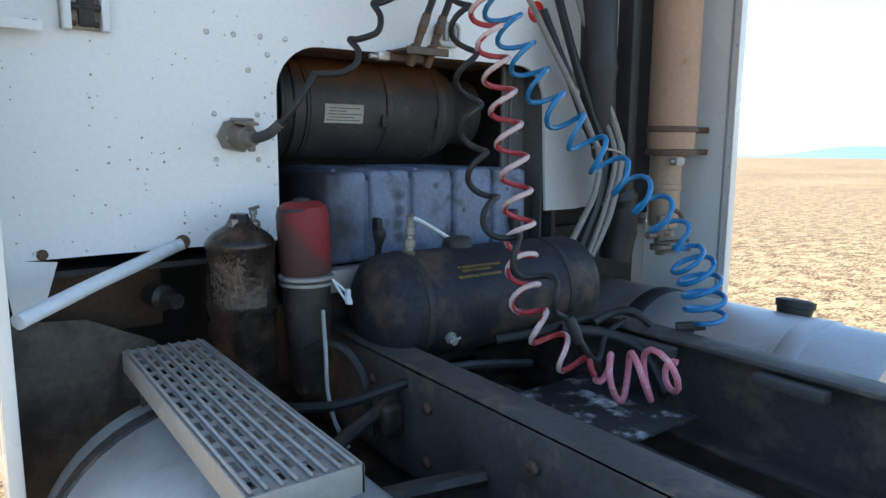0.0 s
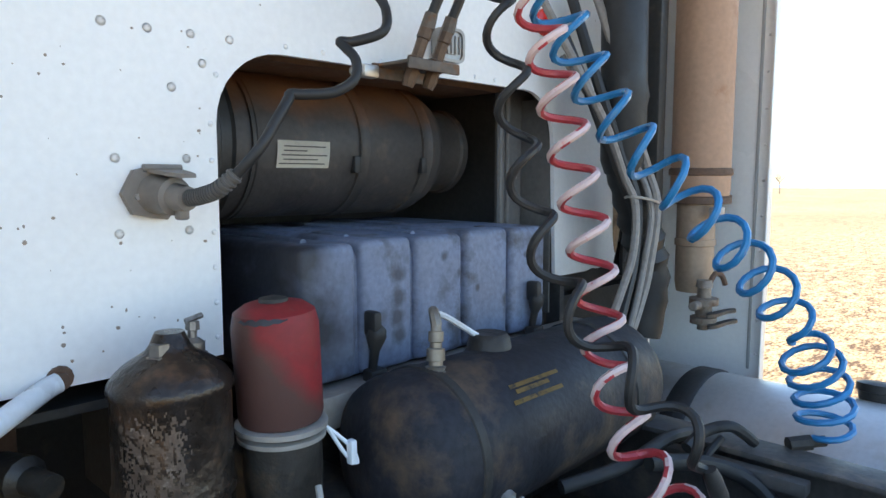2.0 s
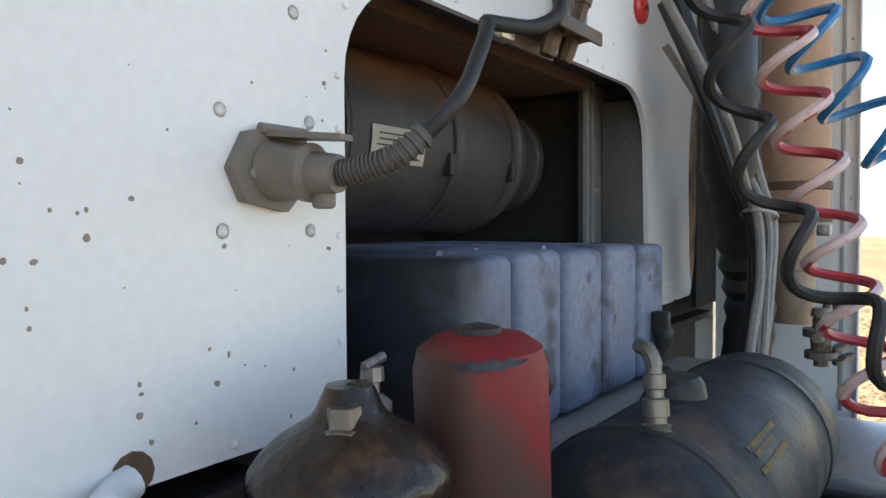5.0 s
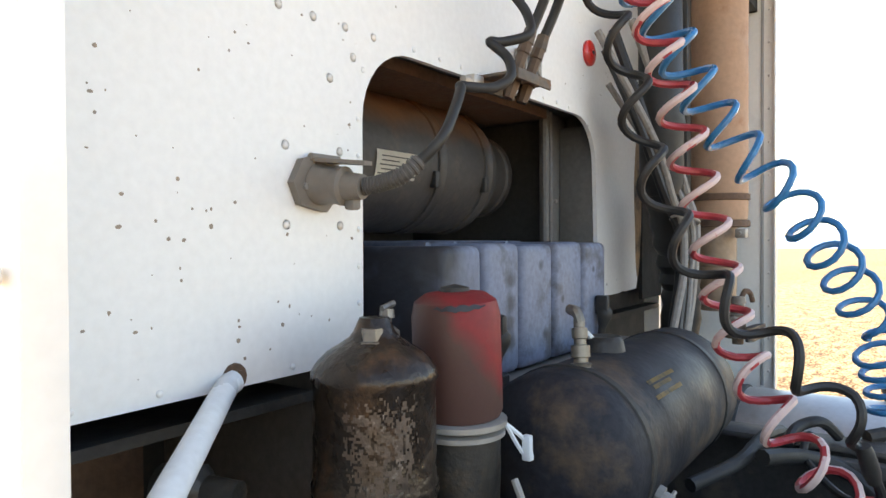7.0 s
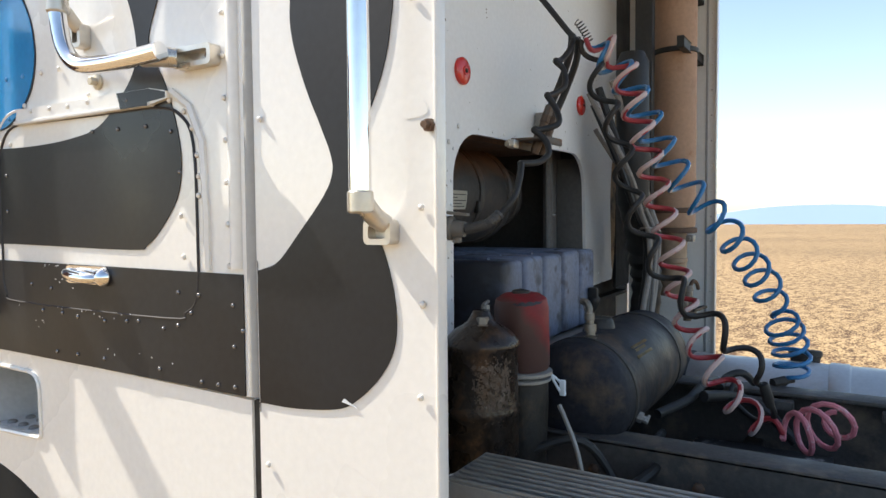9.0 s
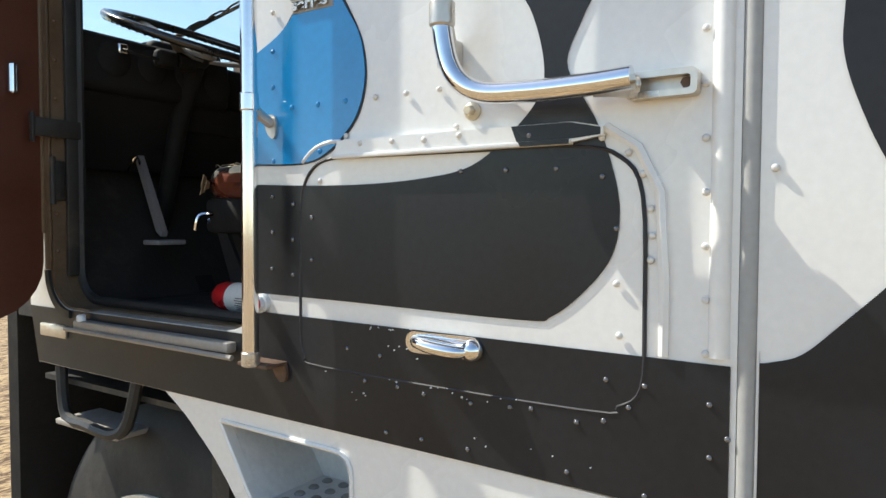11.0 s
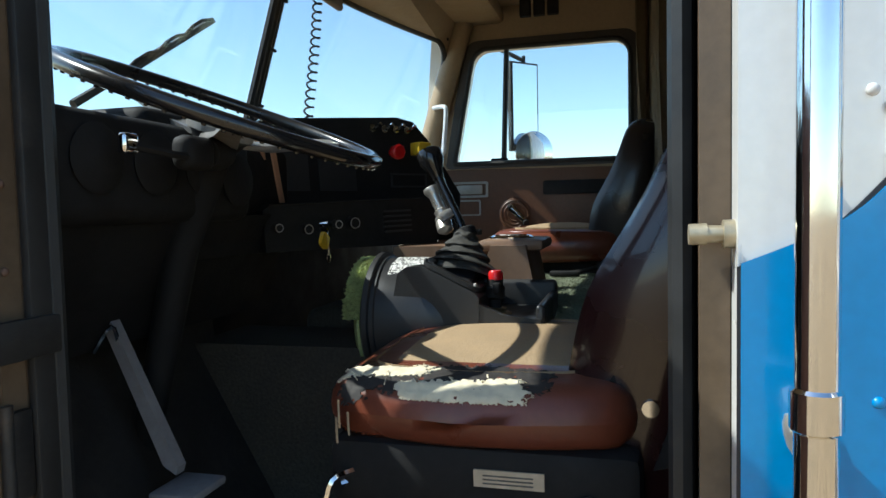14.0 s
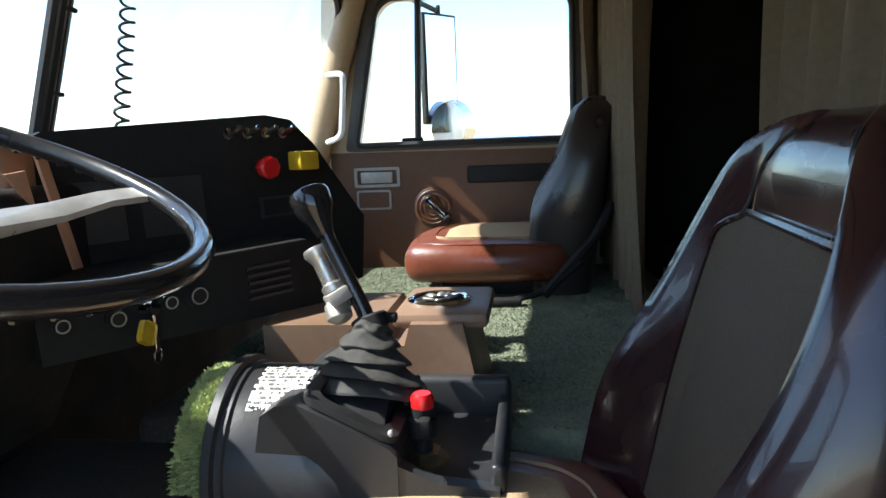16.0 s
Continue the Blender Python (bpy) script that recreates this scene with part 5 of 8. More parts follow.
part("lower_pipe", lathe((2.10, -0.25, 1.20), (2.10, -0.25, 1.485), [(0, 0.050), (0.10, 0.055), (0.48, 0.055), (0.49, 0.059), (0.55, 0.059), (0.56, 0.055), (1, 0.056)], 24), mk("heat_paled_steel", (0.33, 0.24, 0.17), 0.6, metal=0.2, var=0.2, scale=9, bump=0.1, dirt=(0.20, 0.12, 0.07), dirt_amt=0.3, dirt_scale=8), stack, "pale tan lower pipe")
part("clamp_nut", join(box((2.03, -0.345, 1.428), (2.075, -0.315, 1.456), 0.003), rod((2.01, -0.33, 1.442), (2.09, -0.33, 1.442), 0.006, 8)), M_GALV, stack)
for zz in (1.462, 1.545, 2.20, 2.46):
    part("clamp", join(lathe((2.12, -0.25, zz), (2.12, -0.25, zz + 0.022), [(0, 0.086), (0.1, 0.091), (0.9, 0.091), (1, 0.086)], 28), box((2.19, -0.27, zz), (2.325, -0.255, zz + 0.022), 0.003) if zz < 1.6 else box((1.93, -0.30, zz - 0.01), (2.325, -0.32, zz + 0.03), 0.004)), M_RUSTDK if zz < 1.6 else M_DARK, stack)
M_VALVE = mk("dusty_rust_grey_valve", (0.20, 0.165, 0.135), 0.6, metal=0.2, var=0.35, scale=18, bump=0.25, dirt=(0.10, 0.055, 0.03), dirt_amt=0.4, dirt_scale=18)
foot_valve = part("foot_valve", join(lathe((1.975, -0.335, 1.115), (1.975, -0.335, 1.255), [(0, 0.016), (0.12, 0.016), (0.13, 0.036), (0.26, 0.036), (0.27, 0.022), (0.50, 0.024), (0.51, 0.040), (0.64, 0.040), (0.65, 0.020), (0.85, 0.018), (0.86, 0.024), (1, 0.020)], 14), rod((1.900, -0.335, 1.19), (2.040, -0.335, 1.185), 0.013, 10, 0.003)), M_VALVE, stack, "dusty rust-grey valve at the pipe's foot")
for z0, k in ((1.170, 0.0), (1.138, 0.012)):
    part("valve_lever", plate(smooth2([(1.910 + k, -0.372), (1.945, -0.385), (2.005, -0.388), (2.050 + k, -0.398), (2.055 + k, -0.380), (2.005, -0.368), (1.945, -0.362)], 4), [], flat(z0), (0, 0, -0.009)), M_DARK, foot_valve, "black valve lever")
part("valve_spout", tube(spline([(2.005, -0.335, 1.235), (2.020, -0.345, 1.268), (2.045, -0.355, 1.262), (2.060, -0.36, 1.235)], 4), 0.008, 8), M_RUSTDK, foot_valve)
intake = thing("intake_pipe", (1.80, -0.17, 1.2), "black vertical intake pipe and rubber boot on the wall", "intake pipe")
part("pipe", lathe((1.82, -0.16, 1.55), (1.80, -0.16, 2.16), [(0, 0.05), (0.06, 0.062), (0.3, 0.062), (0.34, 0.068), (0.40, 0.062), (0.94, 0.062), (1, 0.045)], 24), M_RUBBER, intake)
part("boot", tube(spline([(1.83, -0.16, 1.58), (1.90, -0.17, 1.42), (1.95, -0.18, 1.25), (1.93, -0.17, 1.08)], 6), lambda s: 0.058 + 0.006 * math.sin(60 * s), 18), M_RUBBER, intake)
part("post", box((1.94, -0.20, 1.30), (1.985, -0.13, 2.6), 0.006), M_DARK, intake, "black steel upright")
M_GREYHOSE = mk("dusty_grey_hose", (0.23, 0.21, 0.19), 0.6, var=0.25, scale=20, dirt=(0.12, 0.10, 0.08), dirt_amt=0.3, dirt_scale=20)
WALL_HOSES = (
    (0.0105, M_GREYHOSE, [(1.56, -0.07, 1.98), (1.61, -0.15, 1.80), (1.66, -0.20, 1.666), (1.72, -0.22, 1.54), (1.745, -0.24, 1.465), (1.721, -0.25, 1.344), (1.665, -0.25, 1.25), (1.605, -0.25, 1.165)]),
    (0.0125, M_GREYHOSE, [(1.74, -0.10, 2.05), (1.765, -0.16, 1.86), (1.80, -0.20, 1.68), (1.845, -0.225, 1.55), (1.846, -0.25, 1.455), (1.808, -0.25, 1.286), (1.765, -0.25, 1.20), (1.714, -0.25, 1.123)]),
    (0.0150, M_RUBBER, [(1.70, -0.06, 2.02), (1.72, -0.13, 1.80), (1.77, -0.18, 1.60), (1.80, -0.215, 1.47), (1.775, -0.225, 1.33), (1.72, -0.225, 1.21), (1.665, -0.23, 1.12)]),
    (0.0130, M_RUBBER, [(1.64, -0.06, 1.95), (1.68, -0.14, 1.74), (1.73, -0.19, 1.56), (1.77, -0.225, 1.44), (1.745, -0.24, 1.32), (1.695, -0.245, 1.22), (1.64, -0.25, 1.13)]),
    (0.0090, M_GREYHOSE, [(1.66, -0.06, 1.86), (1.74, -0.14, 1.70), (1.81, -0.20, 1.58), (1.82, -0.245, 1.46), (1.785, -0.25, 1.32), (1.735, -0.255, 1.21), (1.685, -0.255, 1.12)]))
for r, paint, pts in WALL_HOSES:
    h = thing("wall_hose", pts[0], "black rubber hose running down the wall in a bundle" if paint is M_RUBBER else "dusty grey rubber line running down the wall", "hose", "wall hoses")
    part("hose", tube(spline(pts, 8), r, 8), paint, h)
tie = thing("cable_tie", (1.79, -0.235, 1.475), "dusty tie round the bundle of wall hoses", "cable tie")
part("band", tube([(1.795 + 0.062 * math.cos(a), -0.232 + 0.036 * math.sin(a), 1.478 - 0.012 * math.cos(a)) for a in (2 * math.pi * k / 20 for k in range(20))], 0.004, 6, True), M_GALV, tie)

# red marker lamps, chrome lamp, sockets
mark = thing("marker_lamp", (0.748, -0.002, 1.924), "round red marker reflector screwed to the white wall", "marker lamp", "marker lamps")
part("lens", lathe((0.748, 0.0, 1.924), (0.748, -0.016, 1.924), [(0, 0.036), (0.5, 0.036), (0.75, 0.031), (0.8, 0.012), (1, 0.011)], 24), M_REDLENS, mark)
part("screw", lathe((0.748, -0.016, 1.924), (0.748, -0.019, 1.924), [(0, 0.006), (1, 0.005)], 8), M_DARK, mark)
copy_thing(mark, Matrix.Translation((1.660, -0.002, 1.954)))
lamp = thing("work_lamp", (1.27, -0.03, 1.79), "small square clear lamp in a chrome bezel on the wall", "lamp")
LB = lambda r, d: rrect(1.268 - r, 1.838 - r * 0.95, 1.268 + r, 1.838 + r * 0.95, r * 0.45, 5)
lbezel = part("bezel", plate(LB(0.040, 0), [LB(0.033, 0)], back(-0.002), (0, -0.030, 0)), M_GALV, lamp)
part("lens", join(plate(LB(0.033, 0), [], back(-0.004), (0, -0.022, 0)), plate(LB(0.022, 0), [], back(-0.026), (0, -0.006, 0))), mk("clear_lamp_lens", (0.40, 0.41, 0.41), 0.12, var=0.15, scale=40, bump=0.1, coat=0.5), lbezel, "clear ribbed lamp lens")
for k in range(4):
    part("lens_rib", box((1.246 + 0.013 * k, -0.036, 1.818), (1.251 + 0.013 * k, -0.0315, 1.858), 0.001), M_GALV, lbezel)
sock = thing("socket_plug", (0.60, -0.03, 1.46), "grey cable socket with a lifted lid and plug on the wall", "socket")
part("plate", plate([(0.532, 1.515), (0.552, 1.552), (0.585, 1.560), (0.628, 1.554), (0.634, 1.505), (0.602, 1.472), (0.548, 1.482)], [], back(0), (0, -0.014, 0)), M_GREYCAB, sock)
part("lid", plate([(0.570, -0.006), (0.624, -0.006), (0.622, -0.060), (0.612, -0.098), (0.590, -0.102), (0.578, -0.060)], [], lambda a, b: (a, b, 1.556 + 0.10 * b), (0, 0, -0.006)), M_GREYCAB, sock)
part("hinge", rod((0.566, -0.014, 1.556), (0.628, -0.014, 1.556), 0.006, 8), M_GREYCAB, sock)
part("barrel", lathe((0.588, -0.010, 1.514), (0.601, -0.090, 1.508), [(0, 0.034), (0.10, 0.031), (0.45, 0.028), (0.50, 0.030), (0.60, 0.030), (0.64, 0.022), (1, 0.019)], 24), M_GREYCAB, sock)
part("catch", box((0.592, -0.078, 1.474), (0.610, -0.058, 1.492), 0.004), M_GREYCAB, sock)
part("bolt", lathe((0.556, -0.014, 1.510), (0.556, -0.018, 1.510), [(0, 0.006), (1, 0.005)], 8), M_GALV, sock)
cable = thing("trailer_cable", (0.7, -0.1, 1.5), "thick black coiled trailer cable with a ribbed strain relief", "cable")
CAB = [(0.600, -0.085, 1.508), (0.612, -0.115, 1.513), (0.628, -0.151, 1.528), (0.663, -0.189, 1.578), (0.70, -0.19, 1.63), (0.726, -0.183, 1.663), (0.733, -0.179, 1.671), (0.755, -0.187, 1.672), (0.80, -0.20, 1.678), (0.834, -0.212, 1.70), (0.848, -0.20, 1.735), (0.842, -0.176, 1.760), (0.841, -0.169, 1.768), (0.86, -0.185, 1.769), (0.897, -0.215, 1.787), (0.915, -0.20, 1.83), (0.905, -0.18, 1.865), (0.93, -0.18, 1.87), (0.98, -0.20, 1.90), (1.0, -0.19, 1.95), (0.99, -0.17, 1.975), (1.03, -0.17, 1.985), (1.08, -0.175, 2.02), (1.127, -0.172, 2.067)]
part("cord", tube(spline(CAB, 6), 0.0086, 10), M_RUBBER, cable)
M_RIBBED = mk("grey_ribbed_rubber", (0.10, 0.095, 0.09), 0.6)
_sp = spline(CAB[0:4], 8)[2:-5]
sleeve = part("strain_relief", tube(_sp, 0.0115, 12), M_RIBBED, cable, "grey ribbed rubber sleeve")
for p, q in zip(_sp, _sp[1:]):
    part("rib", lathe(Vector(p).lerp(Vector(q), 0.15), Vector(p).lerp(Vector(q), 0.75), [(0, 0.0112), (0.2, 0.0138), (0.8, 0.0138), (1, 0.0112)], 14), M_RIBBED, sleeve)
plate_t = thing("hose_bracket", (1.14, -0.05, 1.76), "rusty bracket plate with two hose couplings above the cut-out", "bracket")
M_BRKT = mk("rusty_bracket_steel", (0.12, 0.095, 0.075), 0.65, var=0.35, scale=20, bump=0.2, dirt=(0.17, 0.08, 0.035), dirt_amt=0.4, dirt_scale=20)
part("plate", join(box((1.062, -0.098, 1.768), (1.212, -0.004, 1.776), 0.003), box((1.050, -0.012, 1.745), (1.212, -0.002, 1.776), 0.002), box((1.062, -0.104, 1.757), (1.212, -0.097, 1.780), 0.003)), M_BRKT, plate_t)
part("side_clip", join(box((1.010, -0.030, 1.742), (1.050, -0.004, 1.768), 0.005), rod((0.985, -0.018, 1.752), (1.015, -0.018, 1.752), 0.008, 10)), M_CASTALU, plate_t, "pale clip beside the bracket")
for xx, tx in ((1.112, 1.10), (1.172, 1.145)):
    part("coupling", lathe((xx - 0.010, -0.055, 1.728), (xx + 0.020, -0.085, 1.850), [(0, 0.012), (0.12, 0.015), (0.30, 0.015), (0.31, 0.019), (0.48, 0.019), (0.5, 0.0125), (0.78, 0.0125), (0.8, 0.015), (1, 0.014)], 8), M_COPPER, plate_t)
    part("coupling_end", lathe((xx + 0.020, -0.085, 1.846), (xx + 0.026, -0.092, 1.876), [(0, 0.0155), (1, 0.0135)], 8), M_BRKT, plate_t)
    part("supply_hose", tube(spline([(xx + 0.025, -0.091, 1.868), (xx + 0.036, -0.12, 1.94), (xx + 0.015, -0.16, 2.02), (tx + 0.02, -0.17, 2.08)], 6), 0.011, 9), M_RUBBER, plate_t)

# hanging coiled hoses
hanger = thing("hose_hanger", (1.13, -0.1, 2.05), "black strap that holds the bundle of hoses to the wall", "strap")
part("strap", tube(spline([(1.02, 0.0, 2.30), (1.07, -0.08, 2.20), (1.127, -0.172, 2.07), (1.14, -0.20, 2.05)], 6), 0.009, 8), M_RUBBER, hanger)
part("clip", lathe((1.02, 0.0, 2.30), (1.02, -0.02, 2.30), [(0, 0.02), (1, 0.015)], 10), M_DARK, hanger)
red = thing("coiled_air_hose", (1.15, -0.5, 0.85), "chalky red and white coiled air hose hanging to the frame", "air hose", "coiled hoses")
RED_AX = [(1.135, -0.21, 2.06), (1.148, -0.30, 2.0), (1.145, -0.345, 1.87), (1.155, -0.385, 1.72), (1.170, -0.415, 1.58), (1.178, -0.445, 1.45), (1.175, -0.468, 1.35), (1.160, -0.50, 1.24), (1.125, -0.55, 1.16), (1.105, -0.595, 1.09), (1.125, -0.635, 1.03), (1.165, -0.68, 0.975), (1.20, -0.74, 0.945)]
redcoil = part("coil", coil(RED_AX, 0.038, 15, 0.0075), M_HOSER, red)
redcoil.data.materials.append(M_HOSERED)
_ax = [p - HOME[red.name] for p in spline(RED_AX, 12)]
for poly in redcoil.data.polygons:
    near = min((poly.center - q).length for q in _ax)
    poly.material_index = 1 if near < 0.0395 + 0.004 * noise.noise(poly.center * 60) else 0
END_AX = [(1.20, -0.74, 0.945), (1.225, -0.79, 0.945), (1.26, -0.83, 0.95), (1.30, -0.855, 0.96), (1.345, -0.87, 0.965)]
part("lower_coil", coil(END_AX, 0.058, 3.6, 0.008, phase=1.0), M_HOSEP, red, "pinkish red lower turns")
blue = thing("coiled_air_hose", (1.5, -0.6, 0.95), "blue coiled air hose hanging down to the far frame rail", "air hose", "coiled hoses")
BLUE_AX = [(1.14, -0.22, 2.05), (1.165, -0.30, 1.96), (1.205, -0.36, 1.84), (1.235, -0.415, 1.72), (1.27, -0.47, 1.62), (1.31, -0.545, 1.53), (1.38, -0.60, 1.44), (1.47, -0.64, 1.36), (1.535, -0.67, 1.295), (1.585, -0.695, 1.215)]
part("coil", coil(BLUE_AX, 0.044, 13, 0.0072, phase=2.0, grow=lambda s: 1.0 + 0.35 * max(0, s - 0.7)), M_HOSEB, blue)
part("lower_coil", coil([(1.585, -0.695, 1.215), (1.625, -0.715, 1.15), (1.648, -0.730, 1.08), (1.655, -0.735, 1.02), (1.655, -0.735, 0.99)], 0.055, 5.2, 0.0072, phase=2.0), M_HOSEB, blue, "slack lower turns")
part("end_fitting", lathe((1.655, -0.735, 0.992), (1.60, -0.68, 0.985), [(0, 0.012), (0.4, 0.012), (0.4, 0.017), (1, 0.016)], 8), M_DARK, blue)
part("end_spring", coil([(1.14, -0.22, 2.05), (1.135, -0.20, 2.09), (1.13, -0.18, 2.12)], 0.011, 8, 0.002, per=8, n=4), M_DARK, blue)
blk = thing("coiled_cable", (1.25, -0.4, 0.95), "black coiled electric cable hanging beside the air hoses", "cable", "coiled hoses")
BLK_AX = [(1.13, -0.20, 2.06), (1.125, -0.25, 1.93), (1.108, -0.312, 1.77), (1.103, -0.345, 1.62), (1.085, -0.392, 1.49), (1.067, -0.455, 1.38), (1.052, -0.53, 1.30), (1.055, -0.60, 1.235), (1.09, -0.665, 1.16), (1.14, -0.70, 1.08)]
part("coil", coil(BLK_AX, 0.031, 8.3, 0.0082, per=18, phase=3.71, n=8), M_RUBBER, blk)
part("plug", lathe((1.14, -0.70, 1.085), (1.165, -0.715, 1.02), [(0, 0.011), (0.2, 0.014), (0.7, 0.015), (1, 0.011)], 12), M_DARK, blk)
part("tail", tube(spline([(1.165, -0.715, 1.03), (1.20, -0.72, 0.98), (1.30, -0.66, 0.94), (1.42, -0.58, 0.97), (1.50, -0.58, 1.0)], 6), 0.0082, 8), M_RUBBER, blk)
for i, pts in enumerate(([(1.40, -0.55, 1.0), (1.46, -0.56, 1.02), (1.50, -0.60, 1.03), (1.55, -0.63, 0.99)], [(1.30, -0.52, 0.99), (1.42, -0.58, 0.97), (1.48, -0.66, 0.93), (1.46, -0.76, 0.84)], [(1.15, -0.42, 0.96), (1.28, -0.48, 0.98), (1.42, -0.50, 1.0), (1.53, -0.52, 0.99)])):
    h = thing("frame_line", pts[0], "black rubber line by the frame rail", "hose", "frame hoses")
    part("hose", tube(spline(pts, 8), (0.012, 0.017, 0.014)[i], 9), M_RUBBER, h)

# front wheel and mudguard seen ahead of the fender
wheel = thing("front_wheel", (0.20, 1.405, 0.0), "front wheel with dusty tyre and white steel rim", "wheel")
def open_ends(bm):
    bmesh.ops.delete(bm, geom=[f for f in bm.faces if len(f.verts) > 4], context="FACES")
    return bm


part("tyre", open_ends(lathe((0.06, 1.405, 0.575), (0.34, 1.405, 0.575), [(0, 0.33), (0.02, 0.40), (0.05, 0.50), (0.14, 0.552), (0.22, 0.575), (0.78, 0.575), (0.86, 0.552), (0.95, 0.50), (0.98, 0.40), (1, 0.33)], 64)), M_TYRE, wheel)
rimb = lathe((0.05, 1.405, 0.575), (0.24, 1.405, 0.575), [(0.10, 0), (0.10, 0.09), (0.15, 0.115), (0.36, 0.12), (0.42, 0.14), (0.47, 0.20), (0.49, 0.265), (0.42, 0.290), (0.10, 0.300), (0.06, 0.320), (0.03, 0.337), (0.0, 0.345), (0.0, 0.350), (0.9, 0.338), (0.95, 0)], 48)
wrim = part("rim", rimb, M_RIM, wheel)
for k in range(5):
    a = 2 * math.pi * k / 5 + 0.436
    part("hand_hole", lathe((0.134, 1.405 + 0.225 * math.cos(a), 0.575 + 0.225 * math.sin(a)), (0.150, 1.405 + 0.225 * math.cos(a), 0.575 + 0.225 * math.sin(a)), [(0, 0.058), (1, 0.058)], 20), M_DARK, wrim)
for k in range(10):
    a = 2 * math.pi * k / 10
    part("lug_nut", lathe((0.125, 1.405 + 0.145 * math.cos(a), 0.575 + 0.145 * math.sin(a)), (0.095, 1.405 + 0.145 * math.cos(a), 0.575 + 0.145 * math.sin(a)), [(0, 0.016), (1, 0.014)], 6), M_GALV, wrim)
lstep = thing("cab_step", (0.1, 1.62, 1.04), "black strap-steel cab step below the door", "step")
part("loop", tube(spline([(0.02, 1.42, 1.23), (0.01, 1.45, 1.12), (0.0, 1.50, 1.085), (0.0, 1.62, 1.09), (0.01, 1.74, 1.10), (0.02, 1.78, 1.23)], 6), 0.016, 8), M_DARK, lstep)
part("tread", box((-0.01, 1.47, 1.075), (0.12, 1.76, 1.09), 0.004), M_GALV, lstep)

# ---- inside the cab ----
M_TAN = mk("tan_cab_trim", (0.34, 0.25, 0.15), 0.55, var=0.12, scale=6, bump=0.08)
M_TANP = mk("tan_jamb_paint", (0.120, 0.082, 0.050), 0.45, var=0.25, scale=5, bump=0.05, dirt=(0.08, 0.055, 0.035), dirt_amt=0.3)
M_DASH = mk("matt_black_dash", (0.011, 0.0105, 0.0105), 0.75, var=0.3, scale=10, bump=0.2)
M_MAT = mk("dusty_black_floor_mat", (0.023, 0.0205, 0.0190), 0.6, var=0.3, scale=10, bump=0.3, dirt=(0.055, 0.047, 0.040), dirt_amt=0.35)
for _m, _k in ((M_DASH, 0.32), (M_MAT, 0.45), (M_AIRTANK, 0.30), (M_REDF, 0.30)):
    _m.node_tree.nodes["Principled BSDF"].inputs["Specular IOR Level"].default_value = _k
M_VINYL = mk("reddish_brown_vinyl", (0.15, 0.042, 0.022), 0.36, var=0.18, scale=6, bump=0.12, coat=0.1)
M_DKVINYL = mk("dark_maroon_vinyl", (0.025, 0.0085, 0.0085), 0.27, var=0.2, scale=5, bump=0.06, coat=0.45)
# passenger backrest vinyl, its brown lowered to stand for shade
M_PASVINYL = mk("shaded_brown_vinyl", (0.024, 0.018, 0.016), 0.34, var=0.2, scale=5, bump=0.08, coat=0.2)
M_CLOTH = mk("tan_seat_cloth", (0.36, 0.25, 0.14), 0.9, var=0.12, scale=20, fine=220, bump=0.3)
M_GREYCLOTH = mk("greyish_tan_cloth", (0.175, 0.138, 0.098), 0.9, var=0.12, scale=16, fine=220, bump=0.3)
M_FOAM = mk("torn_cream_foam", (0.72, 0.63, 0.45), 0.9, var=0.15, scale=25, bump=0.4)
M_DOORBR = mk("dark_red_brown_door_trim", (0.075, 0.018, 0.007), 0.5, var=0.2, scale=5, bump=0.1)
M_DOORPAS = mk("brown_door_trim", (0.095, 0.038, 0.015), 0.5, var=0.2, scale=5, bump=0.1)
M_CONS = mk("brown_console_plastic", (0.22, 0.135, 0.085), 0.5, var=0.1, scale=6, bump=0.1)
M_SHROUD = mk("dark_grey_shroud", (0.027, 0.027, 0.028), 0.45, var=0.15, scale=8, bump=0.08)
M_CARPET = mk("green_shag_carpet", (0.165, 0.185, 0.12), 0.95, var=0.35, scale=18, fine=140, bump=0.9)
M_STEERW = mk("black_steering_rim", (0.018, 0.017, 0.017), 0.22, var=0.2, bump=0.05, coat=0.3)
M_PEDAL = mk("grey_pedal_metal", (0.32, 0.30, 0.30), 0.5, metal=0.2, var=0.15, bump=0.1)
M_REDPL = mk("red_plastic_knob", (0.55, 0.01, 0.012), 0.3, bump=0.0)
M_YELPL = mk("yellow_plastic_knob", (0.55, 0.36, 0.02), 0.35, bump=0.0)
M_WHITEPL = mk("white_label_plastic", (0.75, 0.74, 0.70), 0.5, var=0.05, bump=0.0)
M_REDEXT = mk("glossy_red_paint", (0.50, 0.012, 0.015), 0.22, bump=0.0, coat=0.4)
M_CURTAIN = mk("beige_curtain_cloth", (0.22, 0.165, 0.105), 0.9, var=0.15, scale=14, bump=0.2)
# near-black stands in for the shade inside the sleeper
M_BLACKCL = mk("sleeper_shade_black", (0.006, 0.006, 0.006), 0.9, bump=0.0)


def m_glass():
    m = bpy.data.materials.new("clear_glass")
    m.use_nodes = True
    n, l = m.node_tree.nodes, m.node_tree.links
    out = n["Material Output"]
    tr = n.new("ShaderNodeBsdfTransparent")
    tr.inputs[0].default_value = (0.93, 0.96, 0.95, 1)
    gl = n.new("ShaderNodeBsdfGlossy")
    gl.inputs["Roughness"].default_value = 0.02
    mx = n.new("ShaderNodeMixShader")
    mx.inputs[0].default_value = 0.05
    l.new(tr.outputs[0], mx.inputs[1])
    l.new(gl.outputs[0], mx.inputs[2])
    l.new(mx.outputs[0], out.inputs[0])
    return m


M_GLASS = m_glass()
